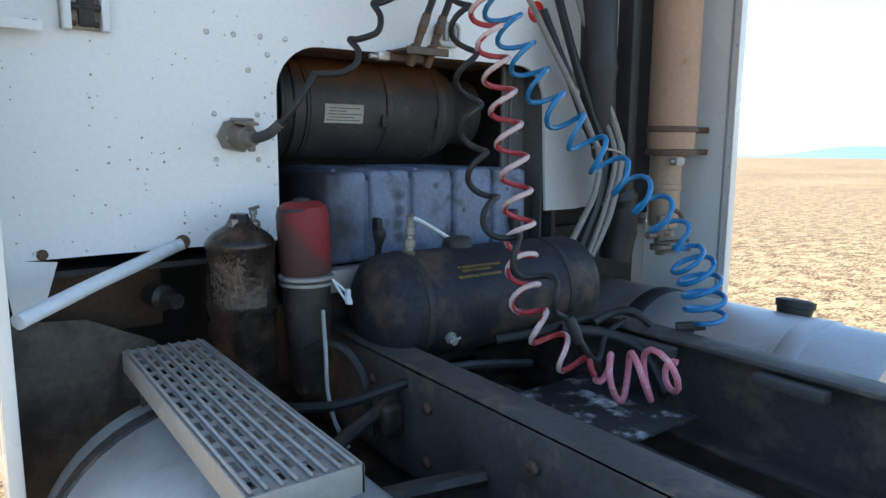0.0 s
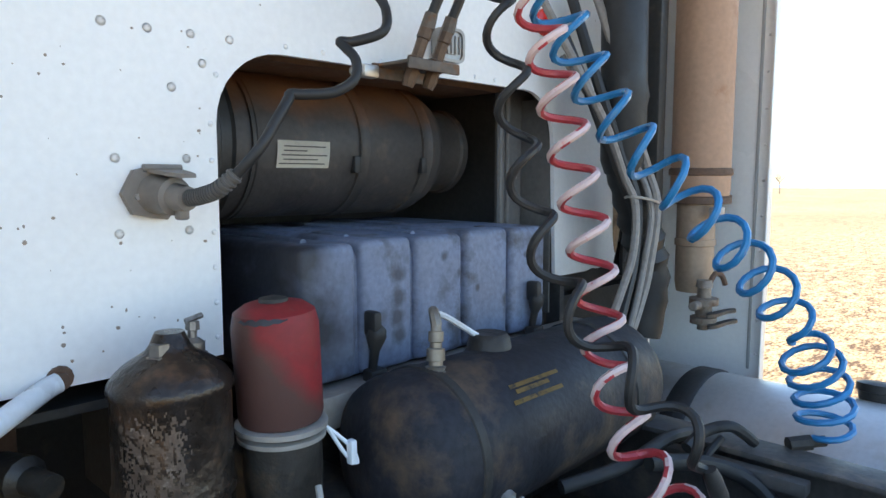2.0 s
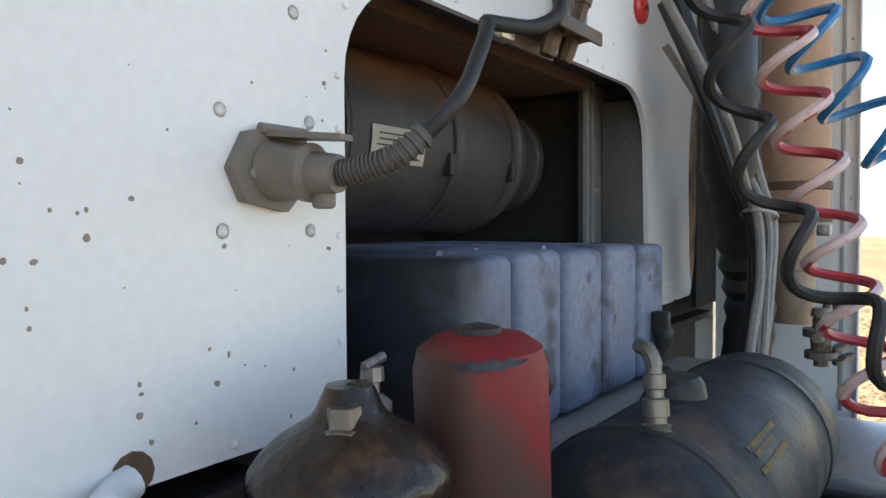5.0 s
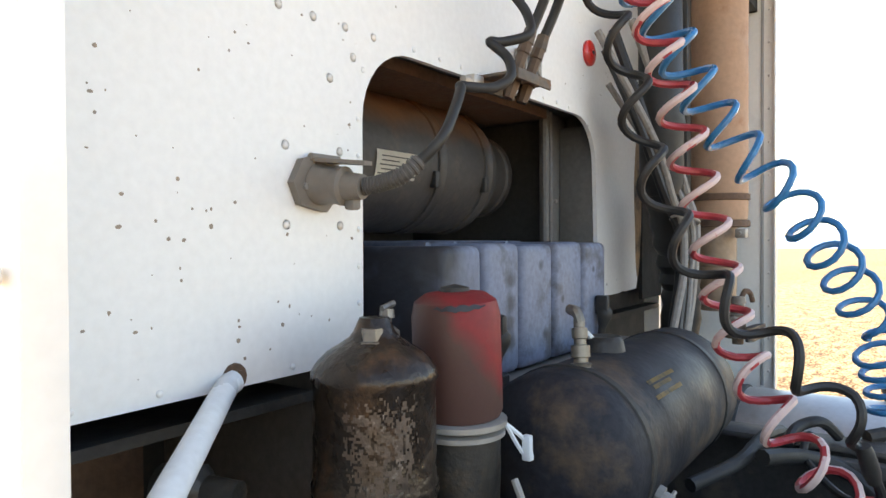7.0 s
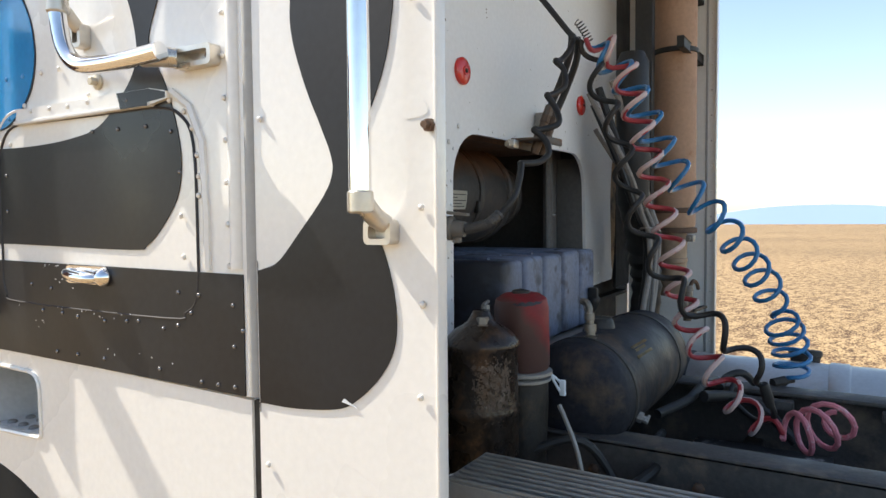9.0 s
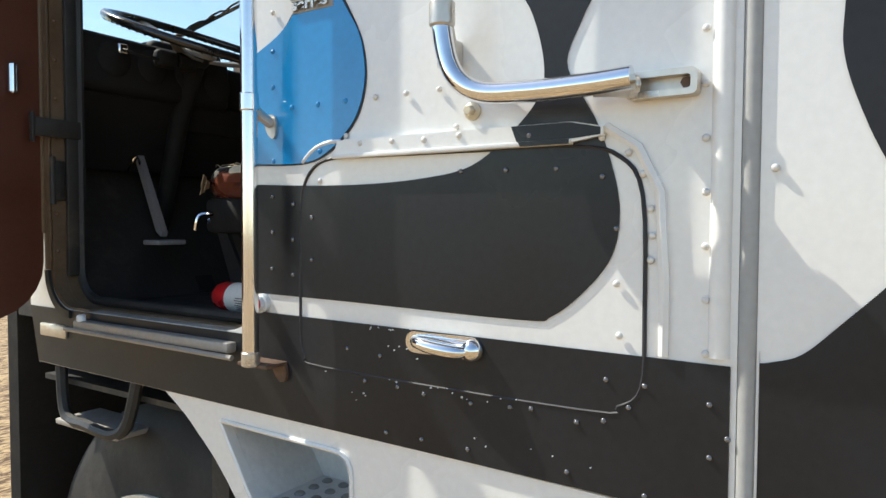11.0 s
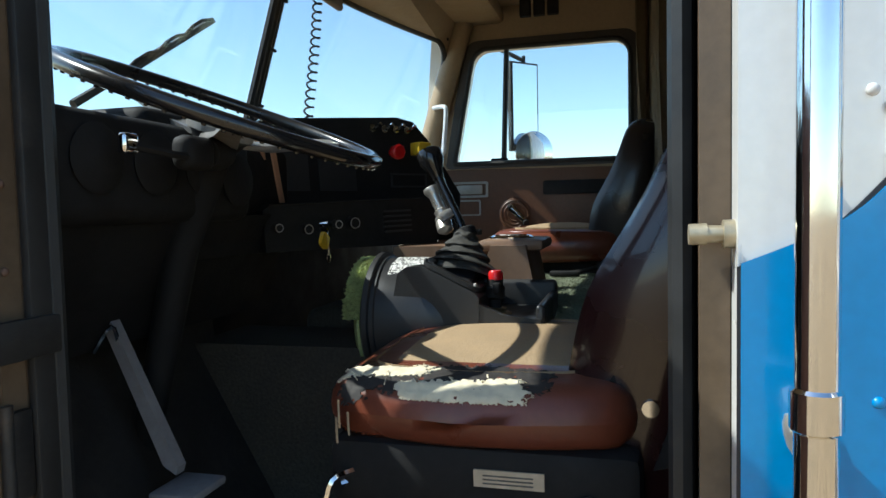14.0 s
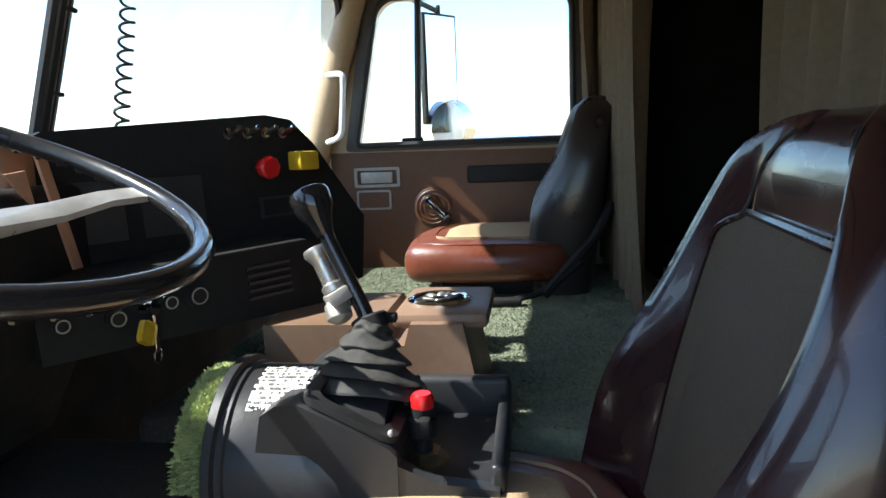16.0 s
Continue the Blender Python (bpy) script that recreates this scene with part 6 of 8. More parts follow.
M_MIRROR = mk("mirror_glass", (0.85, 0.87, 0.88), 0.03, metal=1.0, var=0.02, bump=0.0, rvar=0.01)

floor = thing("floor", (0.4, 1.3, 1.36), "dark rubber-matted cab floor", "floor", kind="structure")
part("foot_well", box((0.036, 0.45, 1.35), (0.93, 2.05, 1.392)), M_MAT, floor)
part("toe_board", plate([(1.80, 1.392), (2.06, 1.392), (2.06, 2.2), (2.04, 2.2), (2.0, 1.75)], [], side(0.036), (0.74, 0, 0)), M_MAT, floor)
part("sill_plate", join(box((0.0, 0.99, 1.372), (0.12, 1.70, 1.396), 0.006), box((-0.028, 1.02, 1.352), (0.0, 1.63, 1.375), 0.005), tube([(-0.032, 1.0, 1.346), (-0.032, 1.66, 1.350)], 0.006, 6)), M_GALV, floor, "worn metal door sill")
part("sill_knob", rod((-0.02, 1.60, 1.372), (-0.02, 1.60, 1.390), 0.012, 10, 0.003), M_WPIPE, floor)
part("marker_light", join(box((-0.012, 1.70, 1.315), (0.0, 1.83, 1.350), 0.004)), M_CASTALU, floor, "small amber step lamp")
# raised engine cover under green carpet
cover = thing("engine_cover", (1.5, 1.0, 1.39), "raised engine cover under green shag carpet", "engine cover", kind="structure")
part("cover_top", join(box((0.895, 0.78, 1.39), (2.34, 1.62, 1.795), 0.03, 3), box((1.24, 1.60, 1.39), (2.34, 1.86, 1.794), 0.03, 3)), M_CARPET, cover)
# worn carpet copy with the shade ahead of the seats put into its colour
M_SHADECARPET = mk("worn_shaded_carpet", (0.045, 0.038, 0.028), 0.95, var=0.45, scale=14, fine=140, bump=0.9)
part("cover_front", join(box((0.70, 1.5, 1.39), (1.0, 2.06, 1.74), 0.04, 3), box((0.96, 1.60, 1.39), (1.25, 1.86, 1.786), 0.03, 3)), M_SHADECARPET, cover, "worn carpet on the cover's front, darkened in colour for shade")


def shag(lo, hi, z, count, seed, h=0.0045):
    rnd = random.Random(seed)
    vs, fs = [], []
    for _ in range(count):
        x, y = rnd.uniform(lo[0], hi[0]), rnd.uniform(lo[1], hi[1])
        a = rnd.uniform(0, 6.28)
        r = rnd.uniform(0.003, 0.005)
        q = len(vs)
        hh = h * rnd.uniform(0.6, 1.3)
        tx, ty = rnd.uniform(-0.006, 0.006), rnd.uniform(-0.006, 0.006)
        for k in range(3):
            vs.append((x + r * math.cos(a + 2.1 * k), y + r * math.sin(a + 2.1 * k), z(x, y) if callable(z) else z))
        vs.append((x + tx, y + ty, (z(x, y) if callable(z) else z) + hh))
        fs += [(q, q + 1, q + 3), (q + 1, q + 2, q + 3), (q + 2, q, q + 3)]
    me = bpy.data.meshes.new("carpet_pile")
    me.from_pydata(vs, [], fs)
    bm = bmesh.new()
    bm.from_mesh(me)
    bpy.data.meshes.remove(me)
    return bm


part("side_panel", box((0.692, 0.80, 1.392), (0.699, 2.05, 1.745)), M_SHADECARPET, cover, "worn carpet on the cover's side, darkened in colour for shade")
part("carpet_pile", join(shag((0.915, 0.85), (2.30, 1.60), 1.794, 49000, 3), shag((1.27, 1.60), (2.30, 1.83), 1.793, 11000, 4)), M_CARPET, cover, kind="stuff")
# brighter copy of the carpet colour, standing for sun on the roll
M_ROLL = mk("sunlit_green_shag", (0.40, 0.45, 0.19), 0.95, var=0.4, scale=22, fine=140, bump=0.9)
roll = thing("carpet_edge", (0.78, 1.66, 1.75), "green shag carpet edge round the shroud, coloured as if sunlit", "carpet")
part("roll", lathe((0.795, 1.575, 1.80), (0.79, 1.618, 1.80), [(0, 0.12), (0.3, 0.126), (0.7, 0.124), (1, 0.10)], 28), M_ROLL, roll)
pile = bmesh.new()
vs, fs = [], []
_r = random.Random(9)
for _ in range(5000):
    a = _r.uniform(0.6, 3.05)
    y = _r.uniform(1.582, 1.618)
    c, s = math.cos(a), math.sin(a)
    r0, q = 0.124, len(vs)
    base = Vector((0.79 + r0 * c, y, 1.80 + r0 * s))
    tip = base + Vector((c, _r.uniform(-0.6, 0.6), s)) * _r.uniform(0.005, 0.011)
    for k in range(3):
        vs.append(base + Vector((_r.uniform(-1, 1), _r.uniform(-1, 1), _r.uniform(-1, 1))) * 0.004)
    vs.append(tip)
    fs += [(q, q + 1, q + 3), (q + 1, q + 2, q + 3), (q + 2, q, q + 3)]
_me = bpy.data.meshes.new("pile")
_me.from_pydata([tuple(v) for v in vs], [], fs)
pile.from_mesh(_me)
part("fringe", pile, M_ROLL, roll, kind="stuff")

ceiling = part("ceiling", join(box((0.036, -0.9, 2.90), (2.34, 1.90, 2.96)), box((0.036, 1.55, 2.83), (2.34, 1.90, 2.90), 0.02)), M_TAN, None, "tan padded cab ceiling", category="ceiling", kind="structure")
part("roof", box((0.0, -0.0, 2.97), (2.38, 2.20, 3.05), 0.02), M_WHITE, None, "white outer cab roof", category="roof", kind="structure")
inner_l = thing("wall_inner", (0.036, 1.35, 1.4), "tan inner jamb and lining round the driver's door", "door jamb", kind="structure")
J = rrect(0.985, 1.40, 1.772, 2.78, (0.09, 0.10, 0.07, 0.07))
part("jamb_face", plate(rrect(0.958, 1.396, 1.791, 2.799, (0.10, 0.11, 0.08, 0.08)), [J], side(0.036), (0.041, 0, 0)), M_TANP, inner_l)
JF = [(1.7905 - 0.1085 + 0.1085 * math.cos(radians(a)), 1.505 + 0.1085 * math.sin(radians(a))) for a in range(-90, 1, 10)]
JG = [(1.773 - 0.0955 + 0.0955 * math.cos(radians(a)), 1.505 + 0.1035 * math.sin(radians(a))) for a in range(0, -91, -10)]
part("jamb_front_cover", plate([(1.60, 1.3965)] + JF + [(1.7905, 2.74), (1.773, 2.74)] + JG + [(1.60, 1.4015)], [], side(0.001), (0.0345, 0, 0)), M_TANP, inner_l)
part("jamb_lip", box((-0.006, 1.776, 1.50), (-0.001, 1.806, 2.76), 0.001), M_TANP, inner_l)
LO = [(1.678 + 0.126 * math.cos(radians(a)), 1.499 + 0.126 * math.sin(radians(a))) for a in range(-88, 1, 8)]
LI = [(1.678 + 0.106 * math.cos(radians(a)), 1.499 + 0.106 * math.sin(radians(a))) for a in range(0, -89, -8)]
part("corner_seal", plate(LO + LI, [], side(-0.009), (0.008, 0, 0)), M_RUBBER, inner_l, "black rubber corner seal")
part("seal_strip", box((0.034, 1.757, 1.48), (0.080, 1.771, 2.72), 0.004), M_RUBBER, inner_l, "wide black rubber weather strip")
part("door_seal", tube([(0.075, a, b) for a, b in rrect(0.998, 1.412, 1.764, 2.77, (0.08, 0.09, 0.06, 0.06), 8)], 0.013, 8, True), M_RUBBER, inner_l, "black rubber door seal")
part("rear_lining", join(box((0.037, 0.42, 1.39), (0.10, 0.985, 2.90), 0.01)), M_DASH, inner_l)
part("front_pillar", join(plate([(1.793, 1.40), (1.90, 1.40), (1.93, 2.2), (1.87, 2.90), (1.793, 2.90)], [], side(0.037), (0.05, 0, 0))), M_DASH, inner_l)
part("above_door", box((0.037, 0.98, 2.782), (0.09, 1.72, 2.90), 0.01), M_TAN, inner_l)
copies("jamb_screw", "jscrew", lambda: dome(0.006, 0.004, (0, -1, 0), 8), M_RUSTDK, [Matrix.Translation((0.012, 1.771, 1.55 + 0.105 * i)) for i in range(10)], inner_l)
part("striker", join(lathe((0.020, 0.957, 2.005), (0.020, 0.996, 2.005), [(0, 0.013), (0.25, 0.013), (0.25, 0.008), (0.6, 0.008), (0.6, 0.010), (1, 0.0095)], 12)), mk("tarnished_striker", (0.42, 0.36, 0.25), 0.4, metal=0.6, var=0.3, scale=30), inner_l, "worn metal door striker pin")
part("check_strap", join(box((-0.052, 1.752, 1.862), (0.075, 1.762, 1.912), 0.003), box((-0.062, 1.748, 1.845), (-0.052, 1.765, 1.925), 0.003)), M_DARK, inner_l)
part("hinge", join(box((-0.006, 1.762, 1.69), (0.032, 1.773, 1.80), 0.003), rod((0.0, 1.768, 1.68), (0.0, 1.768, 1.81), 0.008, 10)), M_DARK, inner_l)

# driver's door, swung wide open
door = thing("door_1", (-0.05, 1.82, 1.42), "driver's door standing open, dark red-brown inside", "door", kind="structure")
DO = rrect(-0.74, 1.372, -0.012, 2.80, (0.15, 0.15, 0.08, 0.08))
DW = rrect(-0.66, 2.25, -0.11, 2.72, 0.05)
part("inner_panel", plate(DO, [DW], back(1.800), (0, 0.02, 0)), M_DOORBR, door)
part("outer_skin", plate(DO, [DW], back(1.821), (0, 0.03, 0)), M_WHITE, door)
part("window_frame", tube([(a, 1.797, b) for a, b in rrect(-0.67, 2.24, -0.10, 2.73, 0.05, 6)], 0.014, 8, True), M_TANP, door)
part("edge_trim", box((-0.016, 1.796, 1.60), (-0.003, 1.85, 2.74), 0.004), M_TANP, door)
part("pane", plate(DW, [], back(1.82), (0, 0.003, 0)), M_GLASS, door).visible_shadow = False
part("pull_handle", rod((-0.09, 1.785, 1.97), (-0.09, 1.785, 2.05), 0.012, 10, 0.004), M_CHROME, door, "chrome pull handle")

# windscreen
front = thing("wall_front", (1.2, 2.0, 1.4), "front wall of the cab with the split windscreen frame", "windscreen frame", kind="structure")
ws = lambda s, z: Vector((s, 2.155 - 0.23 * (abs(s - 1.2) / 1.1) ** 1.6 - 0.31 * (z - 2.28), z))


def ws_outline(s0, s1, z0, z1, r, n=14):
    """A rounded opening on the windscreen's surface, with enough points to follow its curve."""
    c = rrect(s0, z0, s1, z1, r, 8)
    out = []
    for (a, b), (p, q) in zip(c, c[1:] + c[:1]):
        k = max(1, int(abs(p - a) / 0.09))
        out += [(a + (p - a) * i / k, b + (q - b) * i / k) for i in range(k)]
    return out


WS_LEFT = ws_outline(0.125, 1.183, 2.20, 2.748, (0.04, 0.015, 0.02, 0.10))
WS_RIGHT = ws_outline(1.217, 2.268, 2.09, 2.748, (0.015, 0.04, 0.11, 0.02))
part("windscreen_surround", plate(ws_outline(0.05, 2.335, 2.05, 2.905, 0.004), [WS_LEFT, WS_RIGHT], ws, (0, -0.022, 0)), M_TAN, front, "tan padded header and windscreen surround")
for hole in (WS_LEFT, WS_RIGHT):
    g = part("pane", plate(hole, [], lambda a, b: ws(a, b) + Vector((0, 0.004, 0)), (0, 0.005, 0)), M_GLASS, front)
    g.visible_shadow = False
    part("screen_rubber", tube([ws(a, b) + Vector((0, -0.012, 0)) for a, b in hole], 0.0125, 7, True), M_RUBBER, front, "black rubber glazing strip")
part("centre_post", tube([ws(1.2, z) + Vector((0, -0.012, 0)) for z in (2.18, 2.5, 2.76)], 0.014, 8), M_DARK, front, "dark centre post")
for zz in (2.36, 2.52, 2.66):
    part("post_clip", lathe(ws(1.2, zz) + Vector((0, -0.02, 0)), ws(1.2, zz) + Vector((0.026, -0.028, -0.004)), [(0, 0.006), (1, 0.005)], 7), M_DARK, front)
for sx in (0.09, 2.29):
    part("corner_pillar", tube([ws(sx, z) + Vector((0, -0.03, 0)) for z in (2.15, 2.5, 2.92)], 0.048, 10), M_TAN, front, "tan windscreen pillar")
for a, b in ((2.02, 2.80), (2.16, 2.785), (2.225, 2.76), (1.75, 2.80)):
    part("trim_screw", lathe(ws(a, b) + Vector((0, -0.022, 0)), ws(a, b) + Vector((0, -0.028, 0)), [(0, 0.007), (1, 0.004)], 8), M_DARK, front)
part("cowl", join(box((0.036, 2.06, 0.6), (2.34, 2.12, 2.04)), box((0.036, 2.09, 2.04), (1.22, 2.15, 2.19)), box((0.036, 1.88, 1.40), (0.10, 2.12, 2.19))), M_DASH, front)
wiper = thing("wiper_arm", (0.75, 2.15, 2.27), "dusty windscreen wiper arm lying on the glass", "wiper")
part("arm", tube([(0.56, 2.17, 2.272), (0.70, 2.150, 2.362), (0.83, 2.126, 2.455)], lambda u: 0.010 - 0.003 * u, 7), M_DARK, wiper)
wblade = part("blade", plate([(0.66, 2.335), (0.67, 2.327), (0.975, 2.540), (0.965, 2.550)], [], lambda a, b: (a, 2.172 - 0.24 * (a - 0.66), b), (0, -0.008, 0)), M_RUBBER, wiper, "black rubber wiper blade")
for a0, a1 in ((0.70, 0.79), (0.79, 0.87), (0.87, 0.95)):
    lin = lambda a, up: (a, 2.160 - 0.24 * (a - 0.66), 2.335 + 0.70 * (a - 0.66) + up)
    part("yoke", tube([lin(a0, 0.002), lin(a0 * 0.7 + a1 * 0.3, 0.012), lin(a0 * 0.3 + a1 * 0.7, 0.012), lin(a1, 0.002)], 0.0045, 6), M_DARK, wblade)
visor = thing("sun_visor", (1.35, 1.93, 2.80), "brown padded sun visor under the header", "sun visor")
part("flap", box((0.86, 1.85, 2.625), (1.275, 1.872, 2.80), 0.011, 3), M_CONS, visor)
part("hinge_rod", rod((0.84, 1.862, 2.80), (1.30, 1.862, 2.80), 0.007, 8), M_DARK, visor)
part("hinge_bracket", box((1.285, 1.85, 2.785), (1.315, 1.90, 2.83), 0.005), M_DARK, visor)
cord = thing("radio_cord", (1.05, 1.88, 2.28), "thin black coiled radio cord hanging from the ceiling", "cord")
part("cord", coil([(1.20, 1.86, 2.90), (1.15, 1.865, 2.75), (1.09, 1.86, 2.5), (1.025, 1.86, 2.27)], 0.012, 26, 0.0028, per=10, n=5), M_RUBBER, cord)

# dash
dash = thing("dashboard", (0.9, 1.9, 1.8), "matt black wrap-round dashboard with switches and gauges", "dashboard")
FACE = lambda t: Vector((0.86 + 0.56 * t, 1.93 - 0.42 * t, 0))
ring = [(0.0, 1.945), (0.0, 2.250), (0.06, 2.270), (0.62, 2.297), (0.70, 2.288), (0.77, 2.24), (0.93, 2.08), (0.90, 1.945)]
wing = plate(ring, [], lambda a, b: (FACE(a).x, FACE(a).y + 0.05 * (b - 2.2), b), (0.20, 0.26, 0.0))
part("side_wing", wing, M_DASH, dash)
part("instrument_hood", join(box((0.09, 1.80, 2.02), (0.64, 2.08, 2.195), 0.03, 3), box((0.36, 1.84, 2.17), (0.64, 2.06, 2.225), 0.025, 3)), M_DASH, dash)
part("centre_section", box((0.645, 1.868, 2.02), (0.93, 2.08, 2.19), 0.02, 3), M_DASH, dash)
part("knee_panel", plate([(1.83, 2.03), (1.95, 1.80), (2.05, 1.80), (2.05, 2.05)], [], side(0.09), (0.80, 0, 0)), M_DASH, dash)
part("lower_panel", join(box((0.42, 1.86, 1.935), (1.05, 2.03, 2.03), 0.03)), M_DASH, dash)


def on_face(t, z, d):
    n = Vector((-0.6, -0.8, 0))
    p = FACE(t) + Vector((0, 0.05 * (z - 2.2), z))
    return p + n * d


part("red_valve_knob", lathe(on_face(0.585, 2.197, 0), on_face(0.585, 2.197, 0.042), [(0, 0.010), (0.4, 0.010), (0.45, 0.020), (0.9, 0.022), (1, 0.017)], 8), M_REDPL, dash, "red octagonal brake knob")
part("yellow_valve_knob", box((-0.022, -0.022, -0.018), (0.022, 0.022, 0.018), 0.004, 2, Matrix.Translation(on_face(0.695, 2.207, 0.035)) @ Matrix.Rotation(-0.64, 4, "Z")), M_YELPL, dash, "yellow square brake knob")
part("yellow_stem", rod(on_face(0.695, 2.207, 0), on_face(0.695, 2.207, 0.03), 0.009, 8), M_CHROME, dash)
for i in range(4):
    part("toggle_switch", join(tube([on_face(0.50 + 0.055 * i, 2.258, 0), on_face(0.515 + 0.055 * i, 2.272, 0.032)], 0.0055, 6), rod(on_face(0.50 + 0.055 * i, 2.262, 0), on_face(0.50 + 0.055 * i, 2.262, 0.006), 0.011, 8)), M_CHROME, dash)
part("lower_shelf", plate([(-0.06, 1.945), (-0.06, 2.040), (-0.03, 2.055), (0.58, 2.068), (0.63, 2.058), (0.655, 2.03), (0.64, 1.945)], [], lambda a, b: on_face(a, b, 0.13), (0.078, 0.104, 0)), M_DASH, dash, "black lower dash shelf")
for t, z, r in ((0.265, 2.006, 0.017), (0.20, 2.004, 0.012), (0.085, 1.995, 0.014), (-0.02, 2.0, 0.012)):
    knob = part("control_knob", lathe(on_face(t, z, 0.13), on_face(t, z, 0.150), [(0, r), (0.4, r), (0.4, r * 0.8), (1, r * 0.75)], 16), M_DASH, dash)
    part("knob_ring", tube([on_face(t, z, 0.150) + Vector((0.8, -0.6, 0)) * (r * 0.74 * math.cos(a)) + Vector((0, 0, r * 0.74 * math.sin(a))) for a in (2 * math.pi * k / 18 for k in range(18))], 0.0014, 5, True), M_GALV, knob, "worn metal ring")
for k in range(5):
    part("vent_slat", plate([(0.40, 1.978 + 0.013 * k), (0.52, 1.980 + 0.013 * k), (0.52, 1.985 + 0.013 * k), (0.40, 1.983 + 0.013 * k)], [], lambda a, b: on_face(a, b, 0.1365), (0.004, 0.0053, 0)), M_SHROUD, dash)
part("shelf_trim", tube([on_face(a, b, 0.131) for a, b in ((-0.03, 2.052), (0.3, 2.060), (0.58, 2.065))], 0.003, 6), M_DASH, dash)
for t in (0.05, 0.25):
    part("switch_panel", plate([(t, 2.09), (t + 0.16, 2.09), (t + 0.16, 2.19), (t, 2.19)], [], lambda a, b: on_face(a, b, 0.003), (0.0024, 0.0032, 0)), M_SHROUD, dash)
part("slot_frame", plate([(0.57, 2.10), (0.75, 2.10), (0.75, 2.14), (0.57, 2.14)], [[(0.58, 2.105), (0.74, 2.105), (0.74, 2.135), (0.58, 2.135)]], lambda a, b: on_face(a, b, 0.003), (0.0024, 0.0032, 0)), M_SHROUD, dash)
for x, z in ((0.20, 2.12), (0.33, 2.12), (0.46, 2.12), (0.575, 2.10)):
    part("gauge", lathe((x, 1.80, z), (x, 1.79, z), [(0, 0.050), (0.5, 0.053), (1, 0.046), (1, 0.0)], 24), M_DASH, dash)
M_PEACH = mk("faded_peach_plastic", (0.52, 0.28, 0.17), 0.5, var=0.12, bump=0.05)
part("edge_strip", plate([(0.818, 2.238), (0.838, 2.238), (0.892, 2.06), (0.872, 2.06)], [], back(1.863), (0, 0.005, 0)), M_PEACH, dash, "peach-coloured strip on the dash edge")
part("edge_wedge", plate([(0.755, 2.21), (0.795, 2.214), (0.806, 2.160)], [], back(1.863), (0, 0.005, 0)), M_PEACH, dash, "peach-coloured wedge on the dash edge")
part("cover_box", box((0.795, 1.90, 2.16), (0.868, 1.985, 2.252), 0.012, 3), M_CONS, dash, "tan plastic cover on the dash top")
keys = thing("key_ring", (0.83, 1.80, 1.88), "bunch of keys with a yellow tag hanging from the dash", "keys")
part("tag", box((0.825, 1.735, 1.950), (0.862, 1.742, 1.985), 0.008, 2, Matrix.Translation((0.843, 1.738, 1.968)) @ Matrix.Rotation(0.5, 4, "Y") @ Matrix.Translation((-0.843, -1.738, -1.968))), M_YELPL, keys)
part("key", join(box((0.862, 1.737, 1.93), (0.872, 1.740, 2.0), 0.002), tube([(0.866, 1.742, 1.99), (0.868, 1.78, 2.005), (0.868, 1.87, 2.01)], 0.004, 6), lathe((0.867, 1.735, 2.002), (0.867, 1.755, 2.002), [(0, 0.014), (1, 0.014)], 10), tube([(0.866 + 0.011 * math.cos(a), 1.739, 1.925 + 0.011 * math.sin(a)) for a in (2 * math.pi * k / 12 for k in range(12))], 0.0018, 5, True)), M_CHROME, keys)

# steering
swheel = thing("steering_wheel", (0.47, 1.75, 2.22), "large black steering wheel with metal spokes and column", "steering wheel")
M_SPOKE = mk("brushed_grey_spoke", (0.30, 0.29, 0.27), 0.42, metal=0.4, var=0.15, scale=20)
SWM = Matrix.Translation((0.47, 1.75, 2.223)) @ Matrix.Rotation(radians(21.2), 4, "X") @ Matrix.Scale(1.14, 4)
RIMP = [SWM @ Vector((0.25 * math.cos(a), 0.25 * math.sin(a), 0)) for a in (2 * math.pi * k / 56 for k in range(56))]
part("rim", tube(RIMP, 0.013, 12, True), M_STEERW, swheel)
part("rim_grip", join(*[lathe(SWM @ Vector((0.25 * math.cos(a), 0.25 * math.sin(a), -0.0135)), SWM @ Vector((0.25 * math.cos(a), 0.25 * math.sin(a), -0.006)), [(0, 0.003), (1, 0.006)], 6) for a in (2 * math.pi * k / 64 for k in range(64))]), M_STEERW, swheel)
for a in (radians(-23), radians(97), radians(217)):
    SPM = SWM @ Matrix.Rotation(a, 4, "Z")
    lift = lambda r: -0.045 + 0.045 * min(1.0, max(0.0, (r - 0.05) / 0.17)) ** 1.5
    part("spoke", plate([(0.03, -0.030), (0.09, -0.024), (0.15, -0.018), (0.20, -0.014), (0.242, -0.014), (0.242, 0.014), (0.20, 0.014), (0.15, 0.018), (0.09, 0.024), (0.03, 0.030)], [], lambda p, q, M=SPM: M @ Vector((p, q, lift(p))), SWM.to_3x3() @ Vector((0, 0, -0.007))), M_SPOKE, swheel, "brushed grey metal spoke")
part("hub_pad", lathe(SWM @ Vector((0, 0, -0.040)), SWM @ Vector((0, 0, -0.018)), [(0, 0.060), (0.5, 0.062), (0.8, 0.050), (1, 0.0)], 24), M_SPOKE, swheel, "grey horn pad")
part("hub", lathe(SWM @ Vector((0, 0, -0.07)), SWM @ Vector((0, 0, -0.018)), [(0, 0.035), (0.6, 0.055), (0.9, 0.05), (1, 0.03)], 20), M_SHROUD, swheel)
COL = SWM @ Vector((0, 0, -0.06))
part("column", tube([COL, (0.46, 1.85, 1.97), (0.44, 1.96, 1.50), (0.44, 1.99, 1.40)], lambda s: 0.034 - 0.010 * s, 12), M_DASH, swheel)
